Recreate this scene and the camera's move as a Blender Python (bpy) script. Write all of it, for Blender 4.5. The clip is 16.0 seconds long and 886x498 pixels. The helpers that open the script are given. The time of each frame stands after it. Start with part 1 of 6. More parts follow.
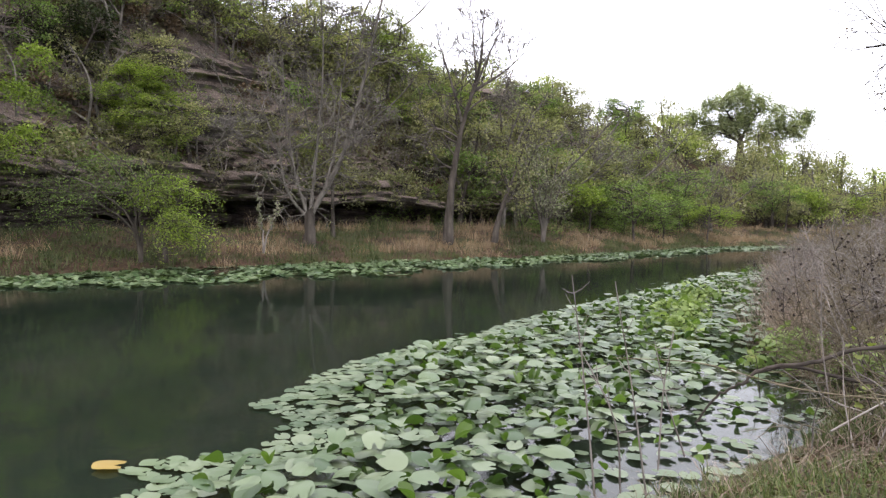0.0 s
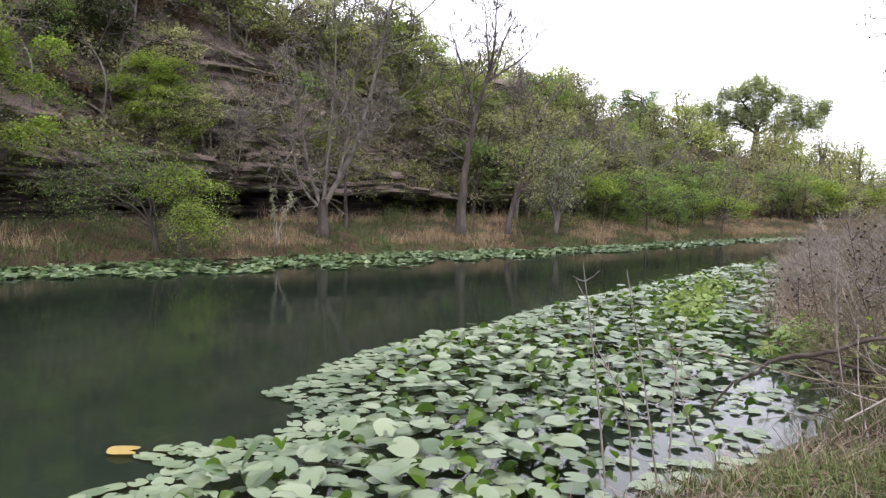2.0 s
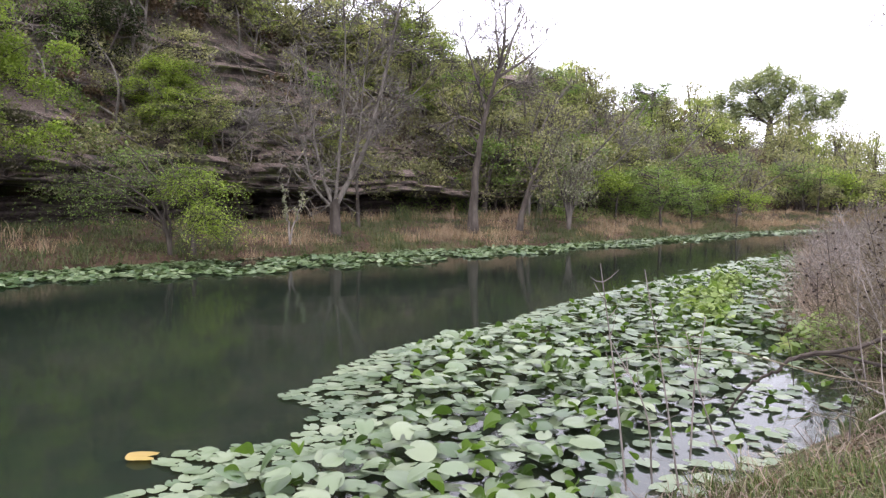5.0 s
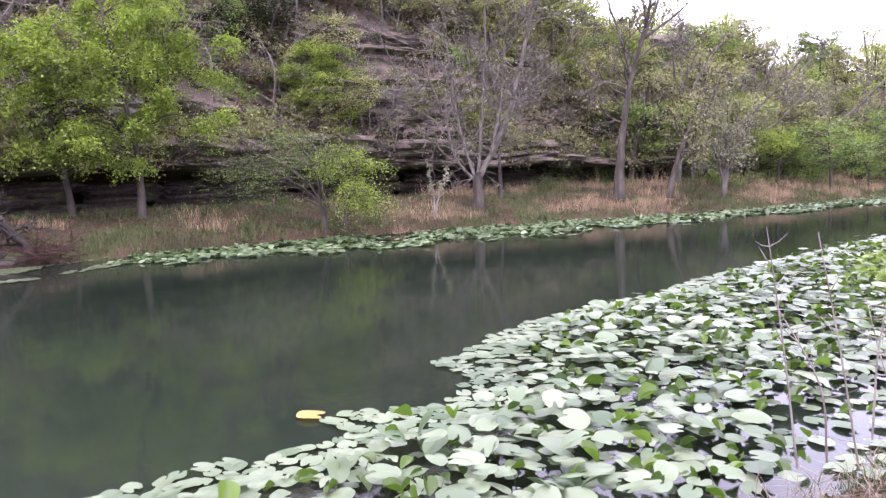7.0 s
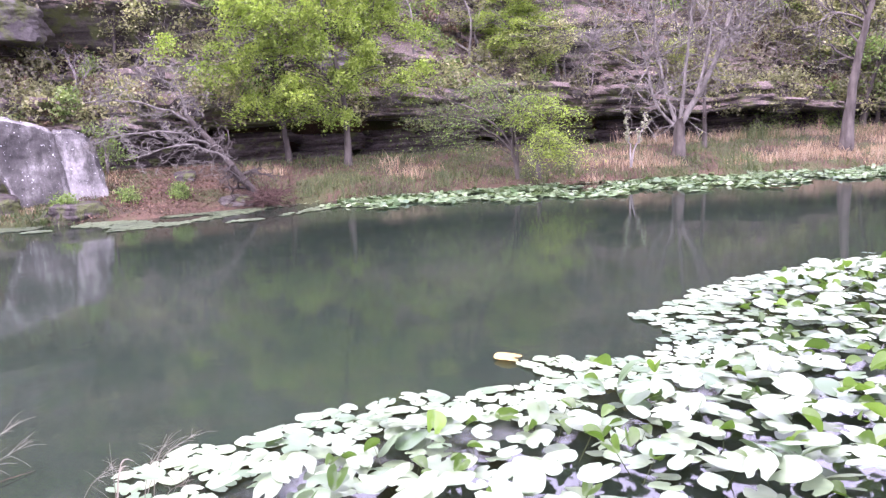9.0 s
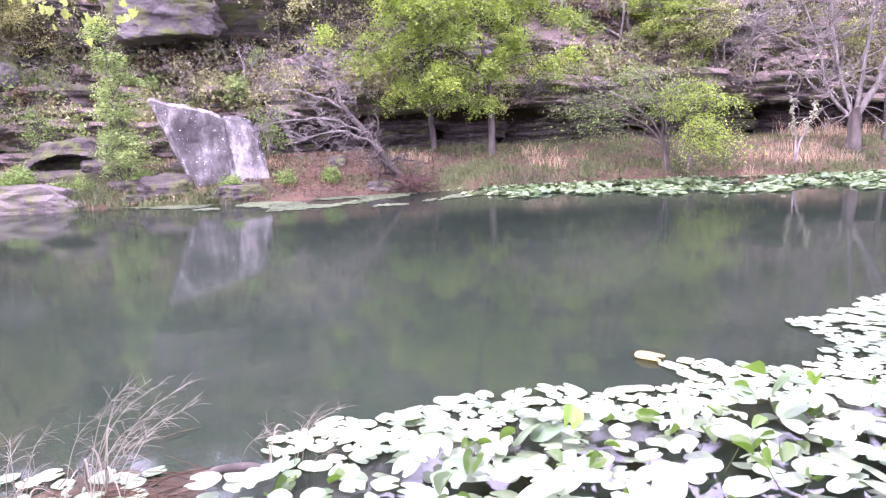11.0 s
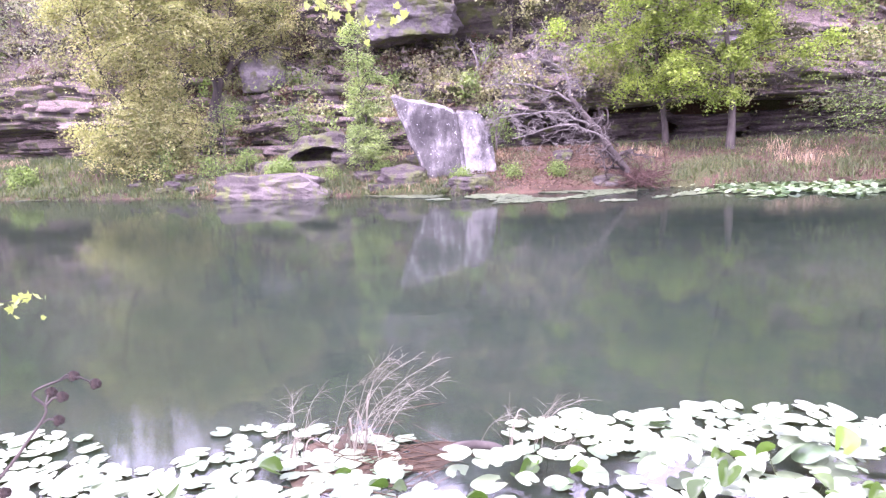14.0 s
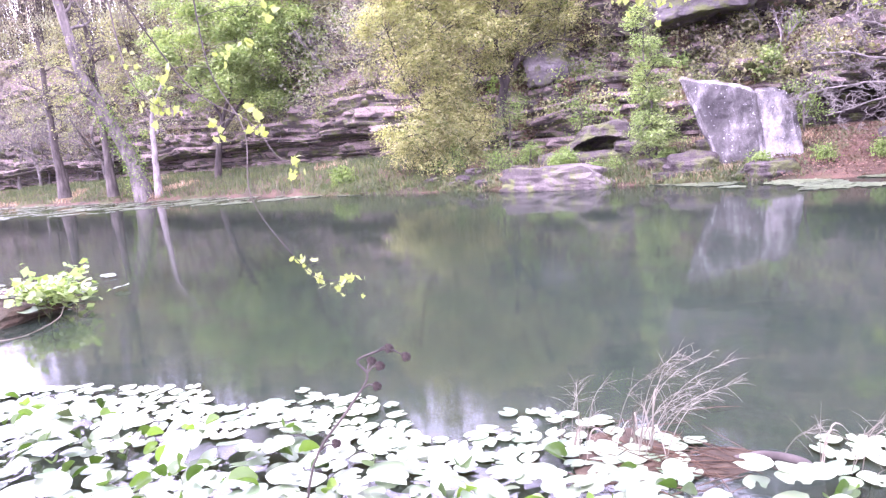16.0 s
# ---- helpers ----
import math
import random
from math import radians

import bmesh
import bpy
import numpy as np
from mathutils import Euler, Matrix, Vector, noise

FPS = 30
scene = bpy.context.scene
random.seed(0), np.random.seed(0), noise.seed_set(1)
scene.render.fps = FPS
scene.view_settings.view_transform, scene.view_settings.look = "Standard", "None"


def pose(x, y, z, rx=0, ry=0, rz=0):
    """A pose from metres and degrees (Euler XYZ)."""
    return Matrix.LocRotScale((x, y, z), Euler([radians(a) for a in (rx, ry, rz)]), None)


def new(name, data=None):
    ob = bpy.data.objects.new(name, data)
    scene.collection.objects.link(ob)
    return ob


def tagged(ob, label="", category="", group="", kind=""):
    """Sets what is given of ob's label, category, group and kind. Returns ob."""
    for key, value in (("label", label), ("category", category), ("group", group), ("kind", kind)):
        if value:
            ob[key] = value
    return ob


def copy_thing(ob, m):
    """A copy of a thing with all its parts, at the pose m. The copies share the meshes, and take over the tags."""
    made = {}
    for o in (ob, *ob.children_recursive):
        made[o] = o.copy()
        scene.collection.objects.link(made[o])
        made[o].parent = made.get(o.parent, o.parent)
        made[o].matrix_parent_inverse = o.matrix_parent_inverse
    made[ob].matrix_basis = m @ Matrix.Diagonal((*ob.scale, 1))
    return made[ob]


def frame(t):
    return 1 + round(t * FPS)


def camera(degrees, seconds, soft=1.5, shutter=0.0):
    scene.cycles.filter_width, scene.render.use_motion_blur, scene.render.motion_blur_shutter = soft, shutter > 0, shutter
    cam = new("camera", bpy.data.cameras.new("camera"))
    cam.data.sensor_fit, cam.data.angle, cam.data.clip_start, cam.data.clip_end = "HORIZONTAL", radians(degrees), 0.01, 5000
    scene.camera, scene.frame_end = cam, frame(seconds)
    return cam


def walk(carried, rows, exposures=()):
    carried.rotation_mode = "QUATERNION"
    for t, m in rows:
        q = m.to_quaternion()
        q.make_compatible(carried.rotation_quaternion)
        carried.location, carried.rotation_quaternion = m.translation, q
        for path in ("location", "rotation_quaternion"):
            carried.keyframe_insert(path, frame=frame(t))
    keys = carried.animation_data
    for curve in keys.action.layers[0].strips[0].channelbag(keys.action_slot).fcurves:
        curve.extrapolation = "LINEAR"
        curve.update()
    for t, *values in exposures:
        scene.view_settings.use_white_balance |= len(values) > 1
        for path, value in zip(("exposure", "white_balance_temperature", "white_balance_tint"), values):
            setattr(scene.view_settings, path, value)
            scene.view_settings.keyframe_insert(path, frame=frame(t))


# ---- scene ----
cam = camera(65.7, 16.0, soft=1.35)
PATH = [
(0, -0.000, 0.000, 2.001, 0.00, -3.12, -1.08),
    (0.5, -0.010, 0.003, 2.009, 0.21, -3.21, -1.10),
    (1, -0.016, -0.001, 2.002, 0.20, -3.46, -1.17),
    (1.5, -0.018, 0.023, 2.021, 0.55, -3.69, -1.49),
    (2, 0.015, -0.001, 1.972, 1.08, -3.81, -1.07),
    (2.5, 0.004, 0.013, 2.016, 0.43, -2.74, -1.03),
    (3, -0.004, 0.010, 2.019, -0.40, -3.95, -1.11),
    (5.5, -0.012, 0.042, 2.006, 4.32, -4.16, 0.70),
    (6, -0.031, 0.018, 2.003, 7.96, -4.67, 1.00),
    (6.5, -0.032, 0.000, 1.998, 10.18, -5.46, 1.25),
    (7, -0.051, 0.013, 1.982, 13.74, -6.19, 1.97),
    (7.5, -0.072, 0.033, 1.979, 17.99, -7.43, 1.67),
    (8, -0.092, 0.032, 1.984, 21.49, -8.16, 1.73),
    (8.5, -0.139, -0.003, 1.959, 25.67, -9.14, 2.21),
    (11, -0.179, -0.040, 1.973, 41.11, -10.31, 2.03),
    (11.5, -0.193, -0.080, 1.983, 44.87, -10.58, 2.28),
    (12, -0.201, -0.102, 1.971, 48.72, -10.52, 2.64),
    (12.5, -0.209, -0.139, 1.981, 52.34, -10.24, 2.55),
    (13, -0.217, -0.167, 1.979, 55.42, -9.88, 2.31),
    (13.5, -0.279, -0.172, 1.964, 57.32, -10.10, 2.18),
    (14, -0.295, -0.210, 1.964, 59.16, -10.09, 2.32),
    (14.5, -0.330, -0.230, 1.956, 64.97, -9.23, 3.33),
    (15, -0.306, -0.206, 1.958, 70.08, -9.97, 4.00),
    (15.5, -0.310, -0.225, 1.955, 76.66, -9.57, 4.68),
    (16, -0.303, -0.245, 1.961, 82.07, -9.28, 5.57),
]
EXPOSURES = [(0.0, 1.3, 6350, 17), (3.0, 1.5, 6250, 20), (5.5, 1.64, 6180, 26), (7.0, 2.2, 5930, 40), (8.0, 2.68, 5800, 44), (8.5, 2.86, 5760, 46), (11.0, 3.24, 5740, 55), (13.0, 3.4, 5740, 57), (16.0, 3.5, 5640, 58)]
walk(cam, [(t, pose(x, y, z, 90 + pitch, roll, yaw)) for t, x, y, z, yaw, pitch, roll in PATH], EXPOSURES)

# ---- light: bright overcast sky ----
SUN_ELEVATION, SUN_TURN = radians(58), radians(200)
world = bpy.data.worlds.new("overcast_sky")
scene.world = world
world.use_nodes = True
wn, wl = world.node_tree.nodes, world.node_tree.links
sky = wn.new("ShaderNodeTexSky")
sky.sky_type, sky.sun_disc = "NISHITA", False
sky.sun_elevation, sky.sun_rotation = SUN_ELEVATION, SUN_TURN
sky.dust_density, sky.air_density = 4.0, 1.0
soft = wn.new("ShaderNodeMix")
soft.data_type = "RGBA"
soft.inputs["Factor"].default_value = 0.88
soft.inputs["B"].default_value = (9.6, 9.8, 10.2, 1)
wl.new(sky.outputs["Color"], soft.inputs["A"])
wl.new(soft.outputs["Result"], wn["Background"].inputs["Color"])
wn["Background"].inputs["Strength"].default_value = 0.12
lamp = bpy.data.lights.new("sun", "SUN")
lamp.energy, lamp.angle, lamp.color = 0.8, radians(25), (1.0, 0.96, 0.9)
sun = new("sun", lamp)
sun.matrix_world = pose(0, 0, 60, 90 - math.degrees(SUN_ELEVATION), 0, 180 - math.degrees(SUN_TURN))

# ---- materials ----
def ramp(nt, source, stops):
    r = nt.nodes.new("ShaderNodeValToRGB")
    els = r.color_ramp.elements
    while len(els) < len(stops):
        els.new(0.5)
    for e, (p, c) in zip(els, stops):
        e.position, e.color = p, (*c, 1)
    nt.links.new(source, r.inputs["Fac"])
    return r.outputs["Color"]


def noise_out(nt, scale, detail=5.0, stretch=(1, 1, 1), rough=0.55, coords="Object"):
    tc = nt.nodes.new("ShaderNodeTexCoord")
    mp = nt.nodes.new("ShaderNodeMapping")
    mp.inputs["Scale"].default_value = stretch
    tx = nt.nodes.new("ShaderNodeTexNoise")
    tx.inputs["Scale"].default_value, tx.inputs["Detail"].default_value, tx.inputs["Roughness"].default_value = scale, detail, rough
    nt.links.new(tc.outputs[coords], mp.inputs["Vector"])
    nt.links.new(mp.outputs["Vector"], tx.inputs["Vector"])
    return tx.outputs["Fac"]


def mixed(nt, fac, a, b, blend="MIX"):
    m = nt.nodes.new("ShaderNodeMix")
    m.data_type, m.blend_type = "RGBA", blend
    for key, v in (("Factor", fac), ("A", a), ("B", b)):
        if isinstance(v, (int, float)):
            m.inputs[key].default_value = v
        elif isinstance(v, tuple):
            m.inputs[key].default_value = (*v, 1)
        else:
            nt.links.new(v, m.inputs[key])
    return m.outputs["Result"]


def bump(nt, height, strength, distance=0.02):
    b = nt.nodes.new("ShaderNodeBump")
    b.inputs["Strength"].default_value, b.inputs["Distance"].default_value = strength, distance
    nt.links.new(height, b.inputs["Height"])
    return b.outputs["Normal"]


def base(name):
    m = bpy.data.materials.new(name)
    m.use_nodes = True
    return m, m.node_tree, m.node_tree.nodes["Principled BSDF"]


def leafy(name, colours, rough=0.65, through_light=0.35, gloss=0.1, wax=0.0):
    """Leaves: each one its own tint, some light passing through."""
    m, nt, p = base(name)
    geo = nt.nodes.new("ShaderNodeNewGeometry")
    info = nt.nodes.new("ShaderNodeObjectInfo")
    n = len(colours)
    tint = ramp(nt, geo.outputs["Random Per Island"], [(i / max(1, n - 1), c) for i, c in enumerate(colours)])
    patch = ramp(nt, noise_out(nt, 0.7, 2.0), [(0.3, (0.4, 0.42, 0.39)), (0.75, (0.74, 0.72, 0.65))])
    col = mixed(nt, 1.0, tint, patch, "MULTIPLY")
    nt.links.new(col, p.inputs["Base Color"])
    p.inputs["Roughness"].default_value = rough
    p.inputs["Specular IOR Level"].default_value = gloss
    p.inputs["Coat Weight"].default_value, p.inputs["Coat Roughness"].default_value = wax, 0.25
    tr = nt.nodes.new("ShaderNodeBsdfTranslucent")
    nt.links.new(mixed(nt, 1.0, col, (1.0, 1.15, 0.5), "MULTIPLY"), tr.inputs["Color"])
    mx = nt.nodes.new("ShaderNodeMixShader")
    mx.inputs["Fac"].default_value = through_light
    nt.links.new(p.outputs["BSDF"], mx.inputs[1])
    nt.links.new(tr.outputs["BSDF"], mx.inputs[2])
    nt.links.new(mx.outputs["Shader"], nt.nodes["Material Output"].inputs["Surface"])
    return m


def barky(name, dark, light, scale=6.0, rough=0.9):
    m, nt, p = base(name)
    a = noise_out(nt, scale, 6.0, (1, 1, 0.25))
    b = noise_out(nt, scale * 0.22, 3.0)
    col = mixed(nt, 1.0, ramp(nt, a, [(0.3, dark), (0.7, light)]), ramp(nt, b, [(0.35, (0.44, 0.44, 0.42)), (0.7, (0.7, 0.69, 0.67))]), "MULTIPLY")
    nt.links.new(col, p.inputs["Base Color"])
    nt.links.new(bump(nt, a, 0.6, 0.03), p.inputs["Normal"])
    p.inputs["Roughness"].default_value, p.inputs["Specular IOR Level"].default_value = rough, 0.15
    return m


def stony(name, dark, mid, light, scale=1.0, layers=6.0, relief=0.8, moss=0.0, litter=False):
    """Limestone: bedding, stains, lichen specks."""
    m, nt, p = base(name)
    big = noise_out(nt, 0.6 * scale, 6.0)
    bed = noise_out(nt, 1.2 * scale, 6.0, (0.35, 0.35, layers))
    fine = noise_out(nt, 9.0 * scale, 8.0, rough=0.7)
    col = ramp(nt, bed, [(0.3, dark), (0.5, mid), (0.72, light)])
    col = mixed(nt, 1.0, col, ramp(nt, big, [(0.32, (0.37, 0.355, 0.345)), (0.65, (0.74, 0.72, 0.71))]), "MULTIPLY")
    col = mixed(nt, 1.0, col, ramp(nt, fine, [(0.35, (0.7, 0.7, 0.7)), (0.62, (1.12, 1.12, 1.1))]), "MULTIPLY")
    if moss:
        spread = ramp(nt, noise_out(nt, 1.7 * scale, 5.0, rough=0.65), [(0.55 - moss * 0.2, (0, 0, 0)), (0.66 - moss * 0.15, (1, 1, 1))])
        col = mixed(nt, spread, col, (0.075, 0.085, 0.03))
    if litter:
        geo = nt.nodes.new("ShaderNodeNewGeometry")
        sep = nt.nodes.new("ShaderNodeSeparateXYZ")
        nt.links.new(geo.outputs["True Normal"], sep.inputs[0])
        up = nt.nodes.new("ShaderNodeMath")
        up.operation = "ADD"
        nt.links.new(sep.outputs["Z"], up.inputs[0])
        nt.links.new(noise_out(nt, 1.1, 6.0), up.inputs[1])
        earth = ramp(nt, noise_out(nt, 16.0, 6.0, rough=0.75), [(0.3, (0.06, 0.047, 0.038)), (0.5, (0.13, 0.101, 0.084)), (0.7, (0.25, 0.2, 0.168))])
        col = mixed(nt, ramp(nt, up.outputs[0], [(0.62, (0, 0, 0)), (0.8, (1, 1, 1))]), col, earth)
    nt.links.new(col, p.inputs["Base Color"])
    add = nt.nodes.new("ShaderNodeMath")
    nt.links.new(bed, add.inputs[0])
    nt.links.new(fine, add.inputs[1])
    nt.links.new(bump(nt, add.outputs[0], relief, 0.16 / scale), p.inputs["Normal"])
    p.inputs["Roughness"].default_value, p.inputs["Specular IOR Level"].default_value = 0.92, 0.2
    return m


def lichened(name, pale=0.0):
    """Dark weathered limestone with pale streaks and specks of lichen."""
    m, nt, p = base(name)
    streak, patch = noise_out(nt, 1.5, 7.0, (1, 1, 0.55), 0.7), noise_out(nt, 0.7, 4.0)
    fine, speck = noise_out(nt, 26.0, 6.0, rough=0.7), noise_out(nt, 15.0, 3.0)
    col = ramp(nt, streak, [(0.38 - pale, (0.08, 0.076, 0.07)), (0.53 - pale, (0.17, 0.162, 0.15)), (0.59 - pale, (0.29, 0.28, 0.262)), (0.66 - pale, (0.5, 0.48, 0.455))])
    col = mixed(nt, 1.0, col, ramp(nt, patch, [(0.38, (0.3, 0.29, 0.285)), (0.62, (0.88, 0.86, 0.83))]), "MULTIPLY")
    col = mixed(nt, 1.0, col, ramp(nt, fine, [(0.3, (0.7, 0.7, 0.7)), (0.7, (1.2, 1.2, 1.2))]), "MULTIPLY")
    col = mixed(nt, ramp(nt, speck, [(0.67, (0, 0, 0)), (0.71, (1, 1, 1))]), col, (0.62, 0.62, 0.6))
    nt.links.new(col, p.inputs["Base Color"])
    nt.links.new(bump(nt, fine, 1.0, 0.08), p.inputs["Normal"])
    p.inputs["Roughness"].default_value, p.inputs["Specular IOR Level"].default_value = 0.9, 0.2
    return m


BARK = barky("bark_grey", (0.045, 0.038, 0.032), (0.16, 0.138, 0.118))
BARK_MID = barky("bark_mid", (0.08, 0.07, 0.062), (0.24, 0.213, 0.188))
BARK_PALE = barky("bark_pale", (0.28, 0.25, 0.22), (0.6, 0.56, 0.52), 3.0)
BARK_DARK = barky("bark_dark", (0.035, 0.03, 0.027), (0.12, 0.1, 0.085))
TWIG_MID = barky("twig_brown_grey", (0.1, 0.09, 0.078), (0.26, 0.24, 0.21), 9)
TWIG = barky("twig_grey", (0.17, 0.148, 0.135), (0.44, 0.395, 0.365), 12)
SEED = barky("seed_head", (0.02, 0.015, 0.012), (0.06, 0.045, 0.035), 60)
STRAW = barky("dry_stem", (0.13, 0.108, 0.07), (0.3, 0.26, 0.18), 14)
STEM = barky("green_stem", (0.05, 0.07, 0.02), (0.12, 0.14, 0.05), 14)
LEAF_BRIGHT = leafy("leaf_bright", [(0.23, 0.33, 0.055), (0.32, 0.425, 0.085), (0.42, 0.52, 0.13)], 0.55, 0.42)
LEAF_GREEN = leafy("leaf_green", [(0.13, 0.205, 0.06), (0.23, 0.33, 0.1), (0.35, 0.46, 0.16)])
LEAF_OLIVE = leafy("leaf_olive", [(0.22, 0.22, 0.13), (0.36, 0.355, 0.205), (0.5, 0.48, 0.3)], through_light=0.45)
LEAF_DARK = leafy("leaf_juniper", [(0.02, 0.032, 0.012), (0.04, 0.055, 0.02), (0.06, 0.075, 0.03)], through_light=0.15)
LEAF_GOLD = leafy("leaf_gold", [(0.32, 0.355, 0.13), (0.465, 0.475, 0.205), (0.62, 0.565, 0.315)])
LEAF_BUD = leafy("leaf_budding", [(0.24, 0.285, 0.1), (0.41, 0.475, 0.155), (0.58, 0.64, 0.25)])
LEAF_PALE = leafy("leaf_pale", [(0.24, 0.26, 0.18), (0.39, 0.4, 0.31), (0.46, 0.42, 0.35)])
LEAF_DEAD = leafy("leaf_litter", [(0.12, 0.08, 0.052), (0.18, 0.125, 0.085), (0.24, 0.175, 0.125)], through_light=0.15)
GRASS_DRY = leafy("grass_dry", [(0.28, 0.18, 0.12), (0.42, 0.3, 0.21), (0.56, 0.44, 0.33)], 0.7, 0.2, 0.2)
GRASS_NEAR = leafy("grass_near", [(0.07, 0.115, 0.03), (0.13, 0.18, 0.055), (0.25, 0.25, 0.12)], 0.6, 0.25, 0.3)
GRASS_GREEN = leafy("grass_green", [(0.06, 0.09, 0.03), (0.11, 0.15, 0.055), (0.19, 0.2, 0.095)], 0.6, 0.3, 0.3)
PAD = leafy("pad_leaf", [(0.085, 0.145, 0.065), (0.15, 0.215, 0.115), (0.21, 0.275, 0.16), (0.265, 0.325, 0.205)], 0.45, 0.1, 0.4, 0.12)
PAD_FRESH = leafy("pad_fresh_leaf", [(0.04, 0.09, 0.025), (0.105, 0.18, 0.065), (0.21, 0.285, 0.15), (0.29, 0.36, 0.22)], 0.45, 0.15, 0.4, 0.2)
PAD_FLOATING = leafy("pad_pale_leaf", [(0.07, 0.1, 0.045), (0.12, 0.155, 0.08), (0.19, 0.215, 0.14)], 0.5, 0.1, 0.4)
PAD_UPRIGHT = leafy("pad_upright_leaf", [(0.04, 0.085, 0.012), (0.09, 0.165, 0.025), (0.19, 0.31, 0.055)], 0.4, 0.45, 0.5)
PAD_OLD = leafy("pad_yellow_leaf", [(0.5, 0.36, 0.1), (0.6, 0.42, 0.12)], 0.45, 0.2, 0.4)
ROCK = stony("limestone_cliff", (0.043, 0.037, 0.032), (0.095, 0.083, 0.073), (0.196, 0.176, 0.157), 1.0, 6.0, 0.8, 0.4, True)
ROCK_SHELF = stony("limestone_shelf", (0.055, 0.048, 0.042), (0.11, 0.097, 0.086), (0.19, 0.169, 0.152), 1.4, 1.2, 0.5, 0.2)
ROCK_LEDGE = stony("limestone_ledge", (0.085, 0.077, 0.074), (0.165, 0.15, 0.145), (0.27, 0.25, 0.242), 1.0, 1.5, 0.6, 0.3)
ROCK_PALE = lichened("limestone_boulder")
ROCK_STREAKED = lichened("limestone_streaked", 0.15)
ROCK_WORN = lichened("limestone_worn_edge", 0.075)
ROCK_BANK = stony("limestone_bank", (0.045, 0.037, 0.034), (0.095, 0.08, 0.074), (0.21, 0.183, 0.17), 1.2, 6.0, 1.0, 0.35)
# cliff limestone in darker tones: the hollow's shade is painted into the colour
ROCK_HOLLOW_SHADED = stony("limestone_hollow_shaded", (0.035, 0.028, 0.025), (0.075, 0.061, 0.055), (0.15, 0.128, 0.117), 1.0, 6.0, 0.8, 0.05)


def soil():
    m, nt, p = base("bank_soil")
    a, b = noise_out(nt, 0.45, 6.0), noise_out(nt, 14.0, 7.0, rough=0.7)
    col = ramp(nt, a, [(0.38, (0.05, 0.042, 0.024)), (0.5, (0.1, 0.062, 0.042)), (0.58, (0.07, 0.075, 0.03))])
    col = mixed(nt, 1.0, col, ramp(nt, b, [(0.3, (0.35, 0.35, 0.35)), (0.7, (0.9, 0.87, 0.84))]), "MULTIPLY")
    nt.links.new(col, p.inputs["Base Color"])
    nt.links.new(bump(nt, b, 0.8, 0.05), p.inputs["Normal"])
    p.inputs["Roughness"].default_value, p.inputs["Specular IOR Level"].default_value = 0.95, 0.15
    return m


def water_surface():
    """Still, slightly murky water: a mirror by its Fresnel reflection, green depth below."""
    m, nt, p = base("river_water")
    nt.nodes.remove(p)
    deep = nt.nodes.new("ShaderNodeBsdfDiffuse")
    nt.links.new(ramp(nt, noise_out(nt, 0.12, 3.0), [(0.3, (0.0165, 0.026, 0.0175)), (0.7, (0.028, 0.041, 0.028))]), deep.inputs["Color"])
    clear = nt.nodes.new("ShaderNodeBsdfTransparent")
    clear.inputs["Color"].default_value = (0.5, 0.55, 0.43, 1)
    body = nt.nodes.new("ShaderNodeMixShader")
    body.inputs["Fac"].default_value = 0.5
    gloss = nt.nodes.new("ShaderNodeBsdfGlossy")
    gloss.inputs["Roughness"].default_value = 0.06
    wave = bump(nt, noise_out(nt, 1.6, 3.0, (1.0, 1.0, 1.0)), 0.06, 0.05)
    fres = nt.nodes.new("ShaderNodeFresnel")
    fres.inputs["IOR"].default_value = 1.5
    nt.links.new(wave, gloss.inputs["Normal"])
    nt.links.new(wave, fres.inputs["Normal"])
    nt.links.new(deep.outputs["BSDF"], body.inputs[1])
    nt.links.new(clear.outputs["BSDF"], body.inputs[2])
    top = nt.nodes.new("ShaderNodeMixShader")
    nt.links.new(fres.outputs["Fac"], top.inputs["Fac"])
    nt.links.new(body.outputs["Shader"], top.inputs[1])
    nt.links.new(gloss.outputs["BSDF"], top.inputs[2])
    nt.links.new(top.outputs["Shader"], nt.nodes["Material Output"].inputs["Surface"])
    return m


SOIL, WATER = soil(), water_surface()

